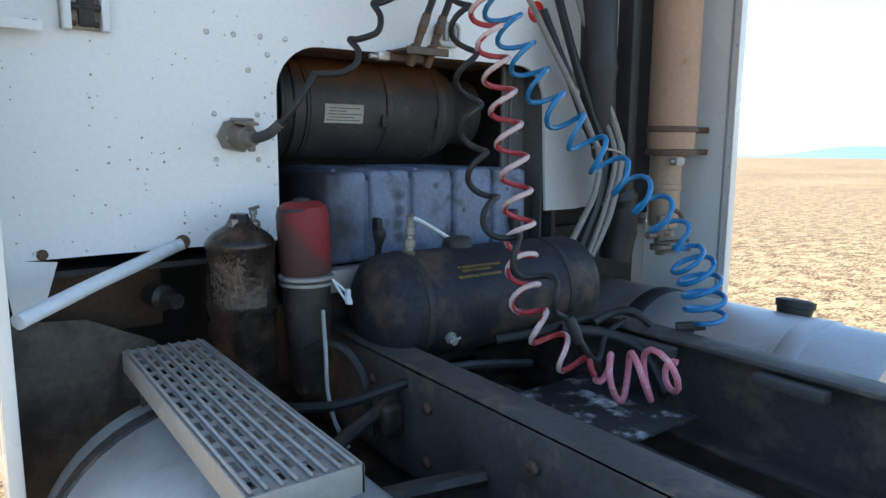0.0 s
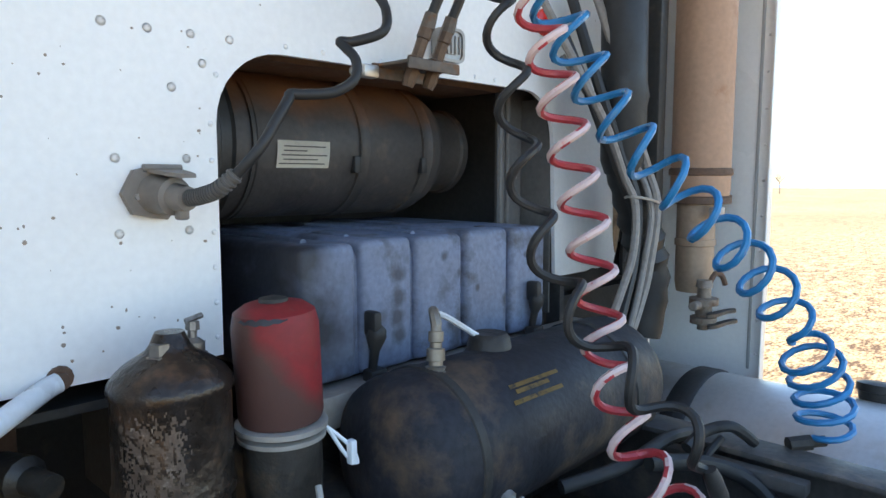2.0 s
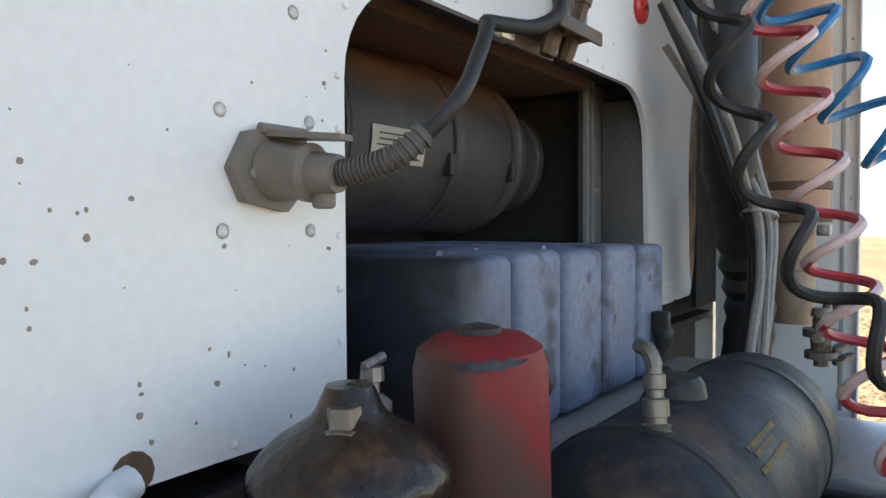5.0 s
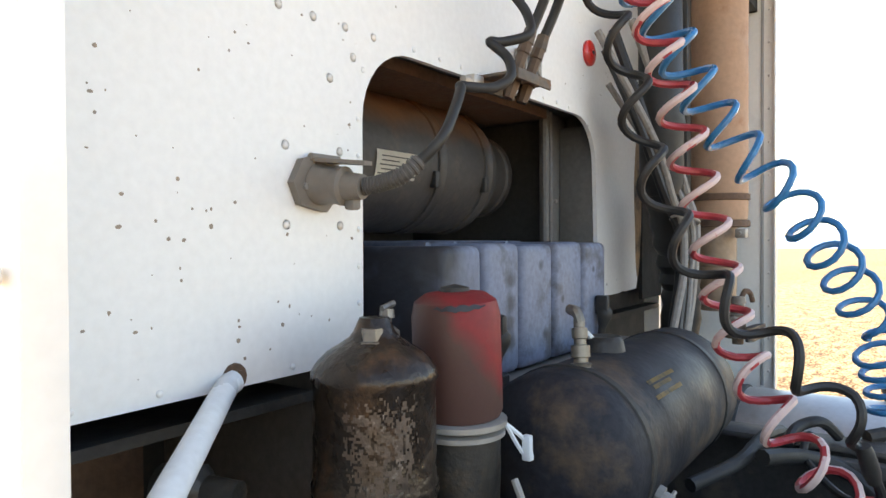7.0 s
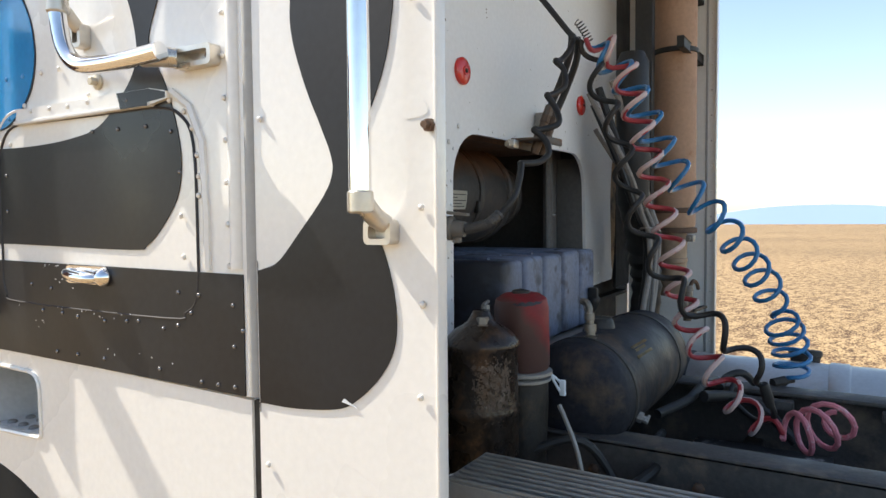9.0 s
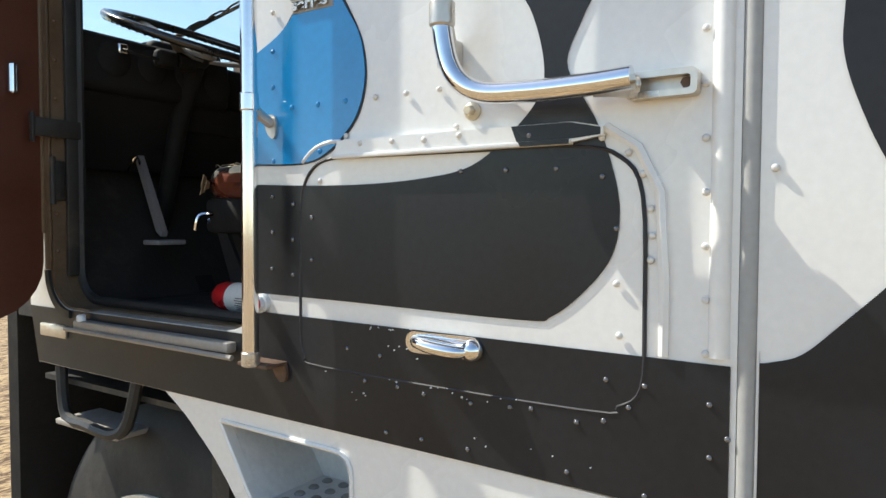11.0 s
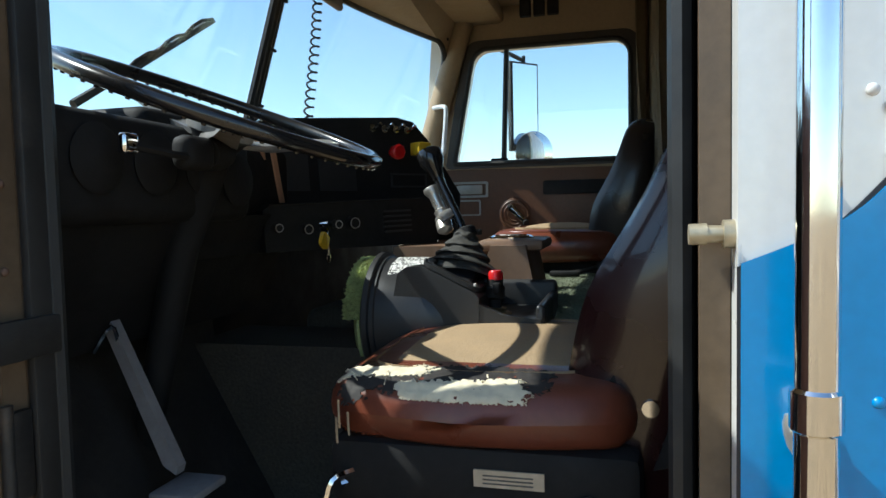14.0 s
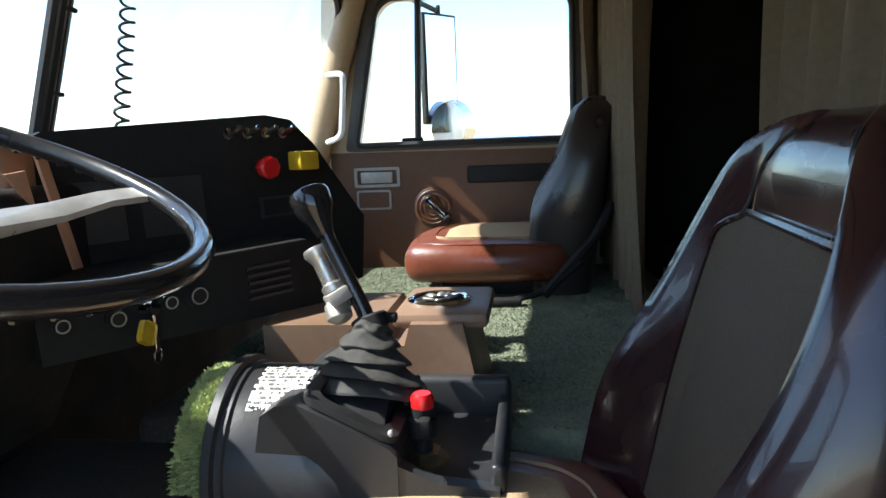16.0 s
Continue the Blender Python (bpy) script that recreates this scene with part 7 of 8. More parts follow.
part("stalk", join(tube(spline([(0.38, 1.73, 2.14), (0.30, 1.71, 2.125), (0.22, 1.72, 2.130), (0.195, 1.73, 2.135)], 5), 0.006, 6), box((0.285, 1.70, 2.105), (0.36, 1.74, 2.16), 0.016, 3), lathe((0.36, 1.725, 2.135), (0.43, 1.735, 2.14), [(0, 0.026), (0.5, 0.030), (1, 0.024)], 14)), M_DASH, swheel, "black signal stalk and switch body")
part("stalk_lever", box((0.172, 1.724, 2.122), (0.203, 1.740, 2.152), 0.006, 3), M_CHROME, swheel, "bright lever end")

pedal = thing("pedal", (0.37, 1.85, 1.55), "grey hanging brake pedal on a long arm", "pedal")
part("arm", plate([(1.925, 1.855), (1.945, 1.85), (1.83, 1.60), (1.805, 1.585), (1.80, 1.60)], [], side(0.355), (0.022, 0, 0)), M_PEDAL, pedal)
part("pad", box((0.30, 1.735, 1.56), (0.40, 1.82, 1.575), 0.005, 2, None), M_PEDAL, pedal)
part("link", tube(spline([(0.33, 1.94, 1.80), (0.34, 1.91, 1.845), (0.365, 1.915, 1.80), (0.37, 1.895, 1.74)], 4), 0.004, 5), M_CHROME, pedal)
accel = thing("pedal", (0.55, 1.9, 1.42), "black accelerator pedal on the floor", "pedal")
part("plate", plate([(1.80, 1.40), (1.82, 1.395), (1.97, 1.62), (1.95, 1.63)], [], side(0.50), (0.07, 0, 0)), M_DASH, accel)

# driver's seat
def seat_cushion(x0, x1, y0, y1, z0, z1, tilt=0.0):
    bm = box((x0, y0, z0), (x1, y1, z1), 0.045, 4)
    bmesh.ops.subdivide_edges(bm, edges=[e for e in bm.edges if e.calc_length() > 0.15], cuts=6, use_grid_fill=True)
    cx, cy = (x0 + x1) / 2, (y0 + y1) / 2
    for v in bm.verts:
        p, q = (v.co.x - cx) / (x1 - x0) * 2, (v.co.y - cy) / (y1 - y0) * 2
        v.co.x = cx + (x1 - x0) / 2 * p * math.sqrt(max(0.2, 1 - (0.22 if p < 0 else 0.36) * q * q))
        v.co.y = cy + (y1 - y0) / 2 * q * math.sqrt(max(0.2, 1 - (0.16 if p < 0 else 0.34) * p * p))
        u = max(0, 1 - ((v.co.x - cx) / (x1 - x0) * 2) ** 2) * max(0, 1 - ((v.co.y - cy) / (y1 - y0) * 2) ** 2)
        if v.co.z > (z0 + z1) / 2:
            v.co.z += 0.02 * u + tilt * (v.co.y - cy)
        v.co.z += 0.002 * noise.noise(v.co * 9)
    return bm


dseat = thing("driver_seat", (0.57, 1.25, 1.39), "worn brown vinyl driver's seat with torn front edge and tan cloth", "seat")
dcush = part("cushion", seat_cushion(0.25, 0.89, 1.02, 1.51, 1.695, 1.785), M_VINYL, dseat)
part("cushion_cloth", seat_cushion(0.33, 0.82, 1.08, 1.455, 1.75, 1.791), M_CLOTH, dcush, "tan woven cloth centre")
def torn_layer(test, lift, seed):
    """Patches of a layer that shows where the cover has torn away: part of the cushion's own surface, a little proud."""
    bm = seat_cushion(0.25, 0.89, 1.02, 1.51, 1.695, 1.785)
    bmesh.ops.subdivide_edges(bm, edges=bm.edges[:], cuts=2, use_grid_fill=True)
    bmesh.ops.delete(bm, geom=[f for f in bm.faces if f.calc_center_median().x > 0.45 or f.calc_center_median().z < 1.71], context="FACES")
    for lim in (0.016, 0.008, 0.005):
        bmesh.ops.triangulate(bm, faces=bm.faces[:])
        bmesh.ops.subdivide_edges(bm, edges=[e for e in bm.edges if e.calc_length() > lim], cuts=1)
    bm.normal_update()
    gone = [f for f in bm.faces if not test(f.calc_center_median(), noise.noise(Vector((f.calc_center_median().x * 70, f.calc_center_median().y * 30, seed))) + 0.7 * noise.noise(f.calc_center_median() * 160))]
    bmesh.ops.delete(bm, geom=gone, context="FACES")
    for v in bm.verts:
        v.co += v.normal * (lift + 0.002 * noise.noise(v.co * 90))
    bmesh.ops.solidify(bm, geom=bm.faces[:], thickness=0.002)
    return bm


def on_near_edge(c, k):
    front = abs(c.x - 0.325) < 0.020 + 0.016 * k and 1.335 < c.y - 0.02 * k < 1.465
    rear = abs(c.x - 0.272 + 0.06 * (c.y - 1.28)) < 0.017 + 0.014 * k and 1.185 < c.y - 0.02 * k < 1.37
    return (front and c.z > 1.75) or (rear and c.z > 1.766)


part("torn_foam", torn_layer(on_near_edge, 0.0025, 3.0), M_FOAM, dcush, "torn cream foam showing through")
part("torn_lining", torn_layer(lambda c, k: c.z > 1.75 and 1.16 < c.y - 0.02 * k < 1.46 and abs(c.x - 0.315) < 0.038 + 0.014 * k, 0.0012, 8.0), mk("blackened_seat_lining", (0.03, 0.025, 0.022), 0.8), dseat, "blackened torn lining")
for yy, zz, k in ((1.452, 1.752, 1.0), (1.438, 1.738, 0.8), (1.456, 1.728, 0.9)):
    part("torn_flap", plate([(0.232, zz - 0.022 * k), (0.240, zz - 0.004), (0.247, zz + 0.014 * k), (0.262, zz + 0.006), (0.258, zz - 0.012), (0.246, zz - 0.014)], [], lambda a, b, y=yy: (a, y + 0.5 * (a - 0.25), b), (0, -0.003, 0)), M_CLOTH, dseat, "torn strip of cover")
part("loose_threads", join(*[tube(spline([(0.30 + 0.012 * math.sin(3 * k), 1.44 - 0.05 * k, 1.788), (0.290 + 0.02 * math.sin(2 * k), 1.445 - 0.05 * k, 1.796), (0.275 + 0.02 * math.sin(5 * k), 1.43 - 0.048 * k, 1.788)], 4), 0.0008, 4) for k in range(6)]), M_FOAM, dcush, kind="stuff")
BK = Matrix.Translation((0.59, 1.004, 1.755)) @ Matrix.Rotation(radians(-3.5), 4, "Z") @ Matrix.Rotation(radians(17), 4, "X")


def bucket(u, v, w, h, dish=0.10):
    """Point of a bucket backrest's front: u across from -1 to 1, v up from 0 to 1."""
    ww = w * (0.93 + 0.07 * math.sin(math.pi * min(1, max(0, v) * 1.3))) * (1.0 if v < 0.55 else math.sqrt(max(0.05, 1 - ((v - 0.55) / 0.465) ** 2.4)))
    t = min(1.0, max(0.0, (abs(u) - 0.60) / 0.28))
    up = min(1.0, max(0.0, (v - 0.70) / 0.22))
    up = up * up * (3 - 2 * up)
    t = t * t * (3 - 2 * t)
    t += 0.40 * up * (1 - t)
    edge = math.sqrt(max(0.0, 1 - abs(u) ** 9)) * math.sqrt(max(0.0, 1 - max(0, (v - 0.8) / 0.2) ** 3))
    return Vector((ww * u, (0.035 + dish * t * (1.0 - 0.55 * max(0, v) + 0.28 * math.exp(-((v - 0.24) / 0.22) ** 2))) * edge, h * v))


def bucket_shell(w, h, m, dish=0.10):
    bm = bmesh.new()
    rows = []
    U = [math.sin(math.pi * 0.5 * (-1 + 2 * i / 28)) for i in range(29)]
    for j in range(27):
        v = -0.37 + 1.37 * (1 - (1 - j / 26) ** 1.4)
        front = [bucket(u, v, w, h, dish) for u in U]
        rear = [Vector((p.x, -0.075 * math.sqrt(max(0, 1 - abs(u) ** 9)) * (1 - 0.6 * v), p.z)) for u, p in zip(U, front)][1:-1]
        rows.append([bm.verts.new(m @ p) for p in front + rear[::-1]])
    q = len(rows[0])
    for A, B in zip(rows, rows[1:]):
        for i in range(q):
            bm.faces.new((A[i], A[(i + 1) % q], B[(i + 1) % q], B[i]))
    bm.faces.new(rows[0])
    bm.faces.new(rows[-1])
    bmesh.ops.recalc_face_normals(bm, faces=bm.faces[:])
    return bm


def bucket_panel(w, h, m, lift, dish=0.10):
    """The cloth centre of a bucket backrest, a few millimetres proud, and its outline."""
    bm = bmesh.new()
    rows = []
    for j in range(25):
        v = 0.02 + 0.735 * (1 - (1 - j / 24) ** 1.5)
        half = (0.63 + 0.12 * v) * (1 if v < 0.67 else 1 - 0.20 * ((v - 0.67) / 0.085) ** 3)
        rows.append([bm.verts.new(m @ (bucket(half * (-1 + 2 * i / 20), v, w, h, dish) + Vector((0, lift, 0)))) for i in range(21)])
    for A, B in zip(rows, rows[1:]):
        for i in range(20):
            bm.faces.new((A[i], A[i + 1], B[i + 1], B[i]))
    line = [r[0].co.copy() for r in rows] + [p.co.copy() for p in rows[-1]][1:-1] + [r[-1].co.copy() for r in rows[::-1]]
    bmesh.ops.solidify(bm, geom=bm.faces[:], thickness=0.004)
    bmesh.ops.recalc_face_normals(bm, faces=bm.faces[:])
    return bm, line


dback = part("backrest", bucket_shell(0.29, 0.512, BK), M_DKVINYL, dseat, "glossy dark maroon vinyl backrest", 60)
_cl, _ln = bucket_panel(0.29, 0.512, BK, 0.007)
part("backrest_cloth", _cl, M_GREYCLOTH, dback, "grey-tan cloth backrest centre", 60)
part("backrest_piping", tube(_ln, 0.0045, 6), M_DKVINYL, dback)
for sgn in (-1, 1):
    part("seam", tube([BK @ (bucket(sgn * (0.66 - 0.02 * k), 0.745 + 0.028 * k, 0.29, 0.512) + Vector((0, 0.001, 0))) for k in range(8)], 0.0022, 6), M_RUBBER, dback, "sunken seam across the bolster")
part("floor_plate", box((0.30, 1.03, 1.392), (0.80, 1.43, 1.43), 0.01), M_DASH, dseat)
part("suspension_box", box((0.34, 1.06, 1.43), (0.76, 1.40, 1.60), 0.03), M_DASH, dseat)
part("seat_pan", box((0.27, 1.03, 1.60), (0.85, 1.48, 1.702), 0.02), M_DASH, dseat)
part("adjuster", join(tube(spline([(0.27, 1.44, 1.655), (0.24, 1.46, 1.65), (0.235, 1.47, 1.61)], 4), 0.006, 6), tube([(0.30, 1.42, 1.64), (0.27, 1.46, 1.635)], 0.008, 6)), M_CHROME, dseat)
seat_label = part("caution_label", box((0.266, 1.160, 1.648), (0.2695, 1.258, 1.672)), mk("tanned_label_paper", (0.50, 0.40, 0.28), 0.6, var=0.2, scale=30), dseat, "tan paper label with unreadable print")
for zz in (1.6525, 1.658, 1.6635):
    part("print_bar", box((0.2652, 1.175, zz), (0.2662, 1.245, zz + 0.002)), M_INK, seat_label)
part("bracket_bolt", join(lathe((0.33, 1.02, 1.755), (0.315, 1.02, 1.755), [(0, 0.014), (1, 0.012)], 10), lathe((0.33, 0.99, 1.80), (0.315, 0.99, 1.80), [(0, 0.014), (1, 0.012)], 10)), M_CHROME, dseat)
part("side_bracket", plate(smooth2([(0.95, 1.70), (1.08, 1.66), (1.10, 1.74), (1.02, 1.86), (0.96, 1.86)], 3), [], side(0.325), (0.015, 0, 0)), M_DASH, dseat)
part("mechanism", join(tube([(0.32, 1.02, 1.50), (0.32, 1.38, 1.60)], 0.012, 8), tube([(0.32, 1.38, 1.47), (0.32, 1.05, 1.60)], 0.012, 8), rod((0.30, 1.22, 1.545), (0.33, 1.22, 1.545), 0.02, 12)), M_DASH, dseat)
part("front_strut", plate([(1.425, 1.645), (1.455, 1.64), (1.37, 1.43), (1.30, 1.43)], [], side(0.285), (0.012, 0, 0)), M_DASH, dseat)
part("recline_lever", join(tube(spline([(0.268, 1.215, 1.600), (0.255, 1.205, 1.612), (0.248, 1.175, 1.612), (0.246, 1.155, 1.590), (0.246, 1.135, 1.572)], 4), lambda u: 0.007 + 0.003 * u, 8), lathe((0.268, 1.215, 1.60), (0.252, 1.215, 1.60), [(0, 0.012), (1, 0.010)], 10)), M_SHROUD, dseat, "worn grey recline lever")
part("loose_flap", plate(smooth2([(1.160, 1.600), (1.10, 1.648), (1.07, 1.60), (1.055, 1.555), (1.09, 1.515), (1.145, 1.545)], 4), [], lambda a, b: (0.258 + 0.02 * (b - 1.475), a, b), (0.004, 0, 0)), M_SHROUD, dseat, "grey loose flap of seat skirt")
part("hanging_strap", tube(spline([(0.262, 1.06, 1.55), (0.25, 1.04, 1.50), (0.255, 1.035, 1.46), (0.262, 1.05, 1.445)], 4), 0.006, 6), M_CLOTH, dseat, "frayed tan strap end")

# passenger seat
pseat = thing("passenger_seat", (2.0, 1.25, 1.79), "reddish-brown and tan passenger seat beside the far door", "seat")
pcush = part("cushion", seat_cushion(1.765, 2.295, 1.05, 1.55, 1.838, 1.945), M_VINYL, pseat)
part("cushion_cloth", seat_cushion(1.845, 2.22, 1.10, 1.46, 1.915, 1.955), M_CLOTH, pcush, "tan cloth cushion centre")
part("cushion_piping", tube(spline([(1.80, 1.12, 1.943), (1.795, 1.33, 1.948), (1.815, 1.445, 1.948), (1.88, 1.50, 1.947), (2.03, 1.52, 1.947), (2.18, 1.50, 1.945)], 5), 0.003, 6), M_VINYL, pcush)
PK = Matrix.Translation((2.045, 1.062, 1.90)) @ Matrix.Rotation(radians(13), 4, "X")
pback = part("backrest", bucket_shell(0.245, 0.46, PK), M_PASVINYL, pseat, "brown vinyl backrest, darkened in colour for shade", 60)
_cl, _ln = bucket_panel(0.245, 0.46, PK, 0.003)
part("backrest_cloth", _cl, M_GREYCLOTH, pback, "grey-tan cloth backrest centre", 60)
part("backrest_piping", tube(_ln, 0.004, 6), M_PASVINYL, pback)
part("seat_base", box((1.83, 1.08, 1.796), (2.24, 1.43, 1.845), 0.01), M_DASH, pseat)
part("belt_bar", tube([(1.72, 1.14, 1.82), (1.80, 1.0, 1.96), (1.84, 0.95, 2.05)], 0.014, 8), M_DASH, pseat)
part("belt_buckle", join(box((1.675, 1.20, 1.80), (1.71, 1.30, 1.818), 0.005), tube(spline([(1.70, 1.24, 1.81), (1.72, 1.14, 1.83), (1.76, 1.04, 1.90)], 4), 0.008, 6)), M_DASH, pseat)

# passenger door
pdoor = thing("door_2", (2.34, 1.4, 1.8), "brown passenger door with wind-up window", "door", kind="structure")
PH2 = [(a, b) for a, b in PASS_HOLE]
part("trim_panel", plate([(0.95, 1.78), (1.86, 1.78), (1.88, 2.225), (0.95, 2.215)], [], side(2.315), (0.026, 0, 0)), M_DOORPAS, pdoor)
part("window_surround", plate([(0.93, 2.20), (1.90, 2.21), (1.80, 2.90), (0.93, 2.90)], [PH2], side(2.312), (0.03, 0, 0)), M_TAN, pdoor)
part("window_frame", plate([(a + 0.040 * (1 if a > 1.4 else -1), b + (0.036 if b > 2.5 else -0.020)) for a, b in PASS_HOLE], [PASS_HOLE], side(2.300), (0.012, 0, 0)), mk("dark_window_frame", (0.035, 0.028, 0.024), 0.5, var=0.2, bump=0.08), pdoor, "dark moulded window frame")
part("window_rubber", tube([(2.302, a, b) for a, b in PASS_HOLE], 0.011, 8, True), M_RUBBER, pdoor)
part("lock_button", lathe((2.318, 1.085, 2.212), (2.318, 1.085, 2.243), [(0, 0.004), (0.6, 0.004), (0.65, 0.008), (1, 0.007)], 8), M_DASH, pdoor)
part("pane", plate(PASS_HOLE, [], side(2.355), (0.003, 0, 0)), M_GLASS, pdoor).visible_shadow = False
part("vent_bar", tube([(2.35, 1.565, 2.235), (2.35, 1.545, 2.735)], 0.012, 8), M_RUBBER, pdoor)
part("vent_catch", join(box((2.33, 1.545, 2.235), (2.35, 1.62, 2.255), 0.005)), M_DASH, pdoor)
part("armrest_groove", box((2.308, 1.06, 2.09), (2.318, 1.39, 2.15), 0.008), M_DASH, pdoor)
part("door_latch", join(plate(rrect(1.63, 2.085, 1.795, 2.155, 0.008, 3), [rrect(1.64, 2.095, 1.785, 2.145, 0.006, 3)], side(2.309), (0.008, 0, 0)), box((2.305, 1.655, 2.10), (2.312, 1.77, 2.14), 0.004)), M_GALV, pdoor, "metal inside door latch")
part("ashtray", plate(rrect(1.665, 2.005, 1.79, 2.075, 0.008, 3), [rrect(1.672, 2.012, 1.783, 2.068, 0.006, 3)], side(2.311), (0.006, 0, 0)), M_GALV, pdoor)
part("crank_plate", join(lathe((2.316, 1.515, 2.010), (2.310, 1.515, 2.010), [(0, 0.070), (0.5, 0.070), (1, 0.064)], 28), *[tube([(2.309, 1.515 + r * math.cos(a), 2.010 + r * math.sin(a)) for a in (2 * math.pi * k / 28 for k in range(28))], 0.0025, 5, True) for r in (0.030, 0.045, 0.059)]), M_DOORPAS, pdoor, "round ribbed escutcheon")
part("window_crank", join(lathe((2.312, 1.522, 2.033), (2.276, 1.522, 2.033), [(0, 0.026), (0.5, 0.024), (0.8, 0.022), (1, 0.014)], 16), tube([(2.284, 1.522, 2.033), (2.276, 1.495, 2.008), (2.270, 1.468, 1.982)], lambda s: 0.018 - 0.004 * s, 10)), M_CHROME, pdoor, "chrome window crank")
part("crank_knob", rod((2.278, 1.462, 1.976), (2.235, 1.455, 1.970), 0.014, 12, 0.004), M_DASH, pdoor)
pgrab = thing("pillar_grab_rail", (2.2, 1.79, 2.24), "white grab handle on the windscreen pillar", "grab handle")
part("handle", tube(spline([(2.24, 1.85, 2.475), (2.19, 1.79, 2.47), (2.18, 1.78, 2.44), (2.18, 1.79, 2.33), (2.18, 1.80, 2.27), (2.23, 1.86, 2.25)], 5), 0.010, 8), M_WPIPE, pgrab)
mirror = thing("side_mirror", (2.66, 1.5, 2.2), "tall west-coast mirror with a round mirror below, outside the far window", "mirror")
part("arm", join(tube([(2.40, 1.62, 2.76), (2.66, 1.52, 2.74)], 0.010, 7), tube([(2.40, 1.62, 2.20), (2.66, 1.52, 2.20)], 0.010, 7), tube([(2.66, 1.515, 2.18), (2.66, 1.515, 2.76)], 0.009, 7)), M_DARK, mirror)
MIR = Matrix.Translation((2.650, 1.518, 2.516)) @ Matrix.Rotation(0.84, 4, "Z")
mhouse = part("housing", box((-0.012, -0.086, -0.211), (0.014, 0.086, 0.211), 0.006, 2, MIR), M_DARK, mirror)
part("glass", box((-0.0155, -0.074, -0.200), (-0.0125, 0.074, 0.200), 0, 1, MIR), M_MIRROR, mhouse, "flat mirror glass")
SPN = Vector((-0.80, -0.60, 0.0))
SPC = Vector((2.63, 1.465, 2.296))
mspot = part("spot_mirror", lathe(SPC - SPN * -0.012, SPC - SPN * 0.02, [(0, 0.0), (0.10, 0.052), (0.3, 0.090), (0.45, 0.099), (0.7, 0.09), (1, 0.03)], 32), M_MIRROR, mirror, "round convex mirror")
part("spot_rim", lathe(SPC + SPN * 0.002, SPC - SPN * 0.008, [(0, 0.097), (0.3, 0.102), (0.7, 0.102), (1, 0.097)], 32), M_CHROME, mspot)

# gear lever, shroud, console
shroud = thing("shift_tower", (0.80, 1.45, 1.79), "dark grey shift tower shroud with scuffed white sticker", "shift tower")
SA, SB = Vector((0.80, 1.585, 1.80)), Vector((0.80, 1.36, 1.80))
sbarrel = part("barrel", lathe(SA, SB, [(0, 0.132), (0.03, 0.142), (0.08, 0.142), (0.09, 0.134), (0.13, 0.134), (0.14, 0.130), (0.6, 0.128), (1, 0.10)], 36), M_SHROUD, shroud)
part("deck", plate([(1.335, 1.77), (1.53, 1.78), (1.505, 1.905), (1.485, 1.918), (1.455, 1.920), (1.40, 1.893), (1.345, 1.866), (1.335, 1.855)], [], side(0.685), (0.245, 0, 0)), M_SHROUD, shroud)
part("valve_tray", join(box((0.688, 1.205, 1.78), (0.965, 1.37, 1.808), 0.01), box((0.940, 1.205, 1.79), (0.965, 1.52, 1.866), 0.010, 3), plate([(1.212, 1.785), (1.350, 1.785), (1.350, 1.850), (1.290, 1.822), (1.212, 1.814)], [], side(0.687), (0.022, 0, 0)), box((0.70, 1.205, 1.79), (0.95, 1.224, 1.84), 0.007, 3)), M_SHROUD, shroud)
BB = lambda x, d, lift: (x, 1.398 + d * 0.9, 1.894 + d * 0.45 + lift)
part("boot_frame", plate(rrect(0.692, -0.068, 0.908, 0.062, 0.02, 4), [rrect(0.712, -0.052, 0.888, 0.046, 0.02, 4)], lambda a, b: BB(a, b, 0.010), (0, 0.002, -0.009)), M_RUBBER, shroud, "black rubber clamping frame under the boot")
for a, b in ((0.700, -0.060), (0.700, 0.054), (0.80, -0.061), (0.90, -0.060), (0.80, 0.055)):
    part("screw", lathe(BB(a, b, 0.010), BB(a, b, 0.017), [(0, 0.0045), (0.6, 0.0045), (1, 0.002)], 8), M_GALV if a == 0.700 and b < 0 else M_DARK, shroud)
part("shroud_screw", lathe((0.672, 1.49, 1.775), (0.664, 1.49, 1.776), [(0, 0.006), (1, 0.004)], 8), M_GALV, shroud)
def sticker_mesh(layer):
    """A curved label: its ragged paper (0), or rows of worn marks on it (1)."""
    bm = bmesh.new()
    r = 0.1306 + 0.0007 * layer
    g = [[bm.verts.new((0.80 - r * math.sin(-0.02 + 0.0120 * j), 1.462 + 0.00125 * i, 1.80 + r * math.cos(-0.02 + 0.0120 * j))) for i in range(61)] for j in range(61)]
    for j in range(60):
        for i in range(60):
            ragged = noise.noise((i * 0.16, j * 0.28, 4.0)) + 0.5 * noise.noise((i * 0.5, j * 0.7, 9.0))
            whole = ragged > (-0.62 if 3 < i < 56 and 3 < j < 56 else 0.0)
            row, col = j // 5, i // 3
            mark = j % 5 in (1, 2, 3) and 6 < i < 54 and 4 < j < 56 and noise.noise((col * 1.7, row * 3.1, 2.0)) + 0.35 * noise.noise((i * 0.9, j * 1.3, 5.0)) > 0.02
            if whole and (mark if layer else True):
                bm.faces.new((g[j][i], g[j][i + 1], g[j + 1][i + 1], g[j + 1][i]))
    bmesh.ops.delete(bm, geom=[v for v in bm.verts if not v.link_faces], context="VERTS")
    return bm


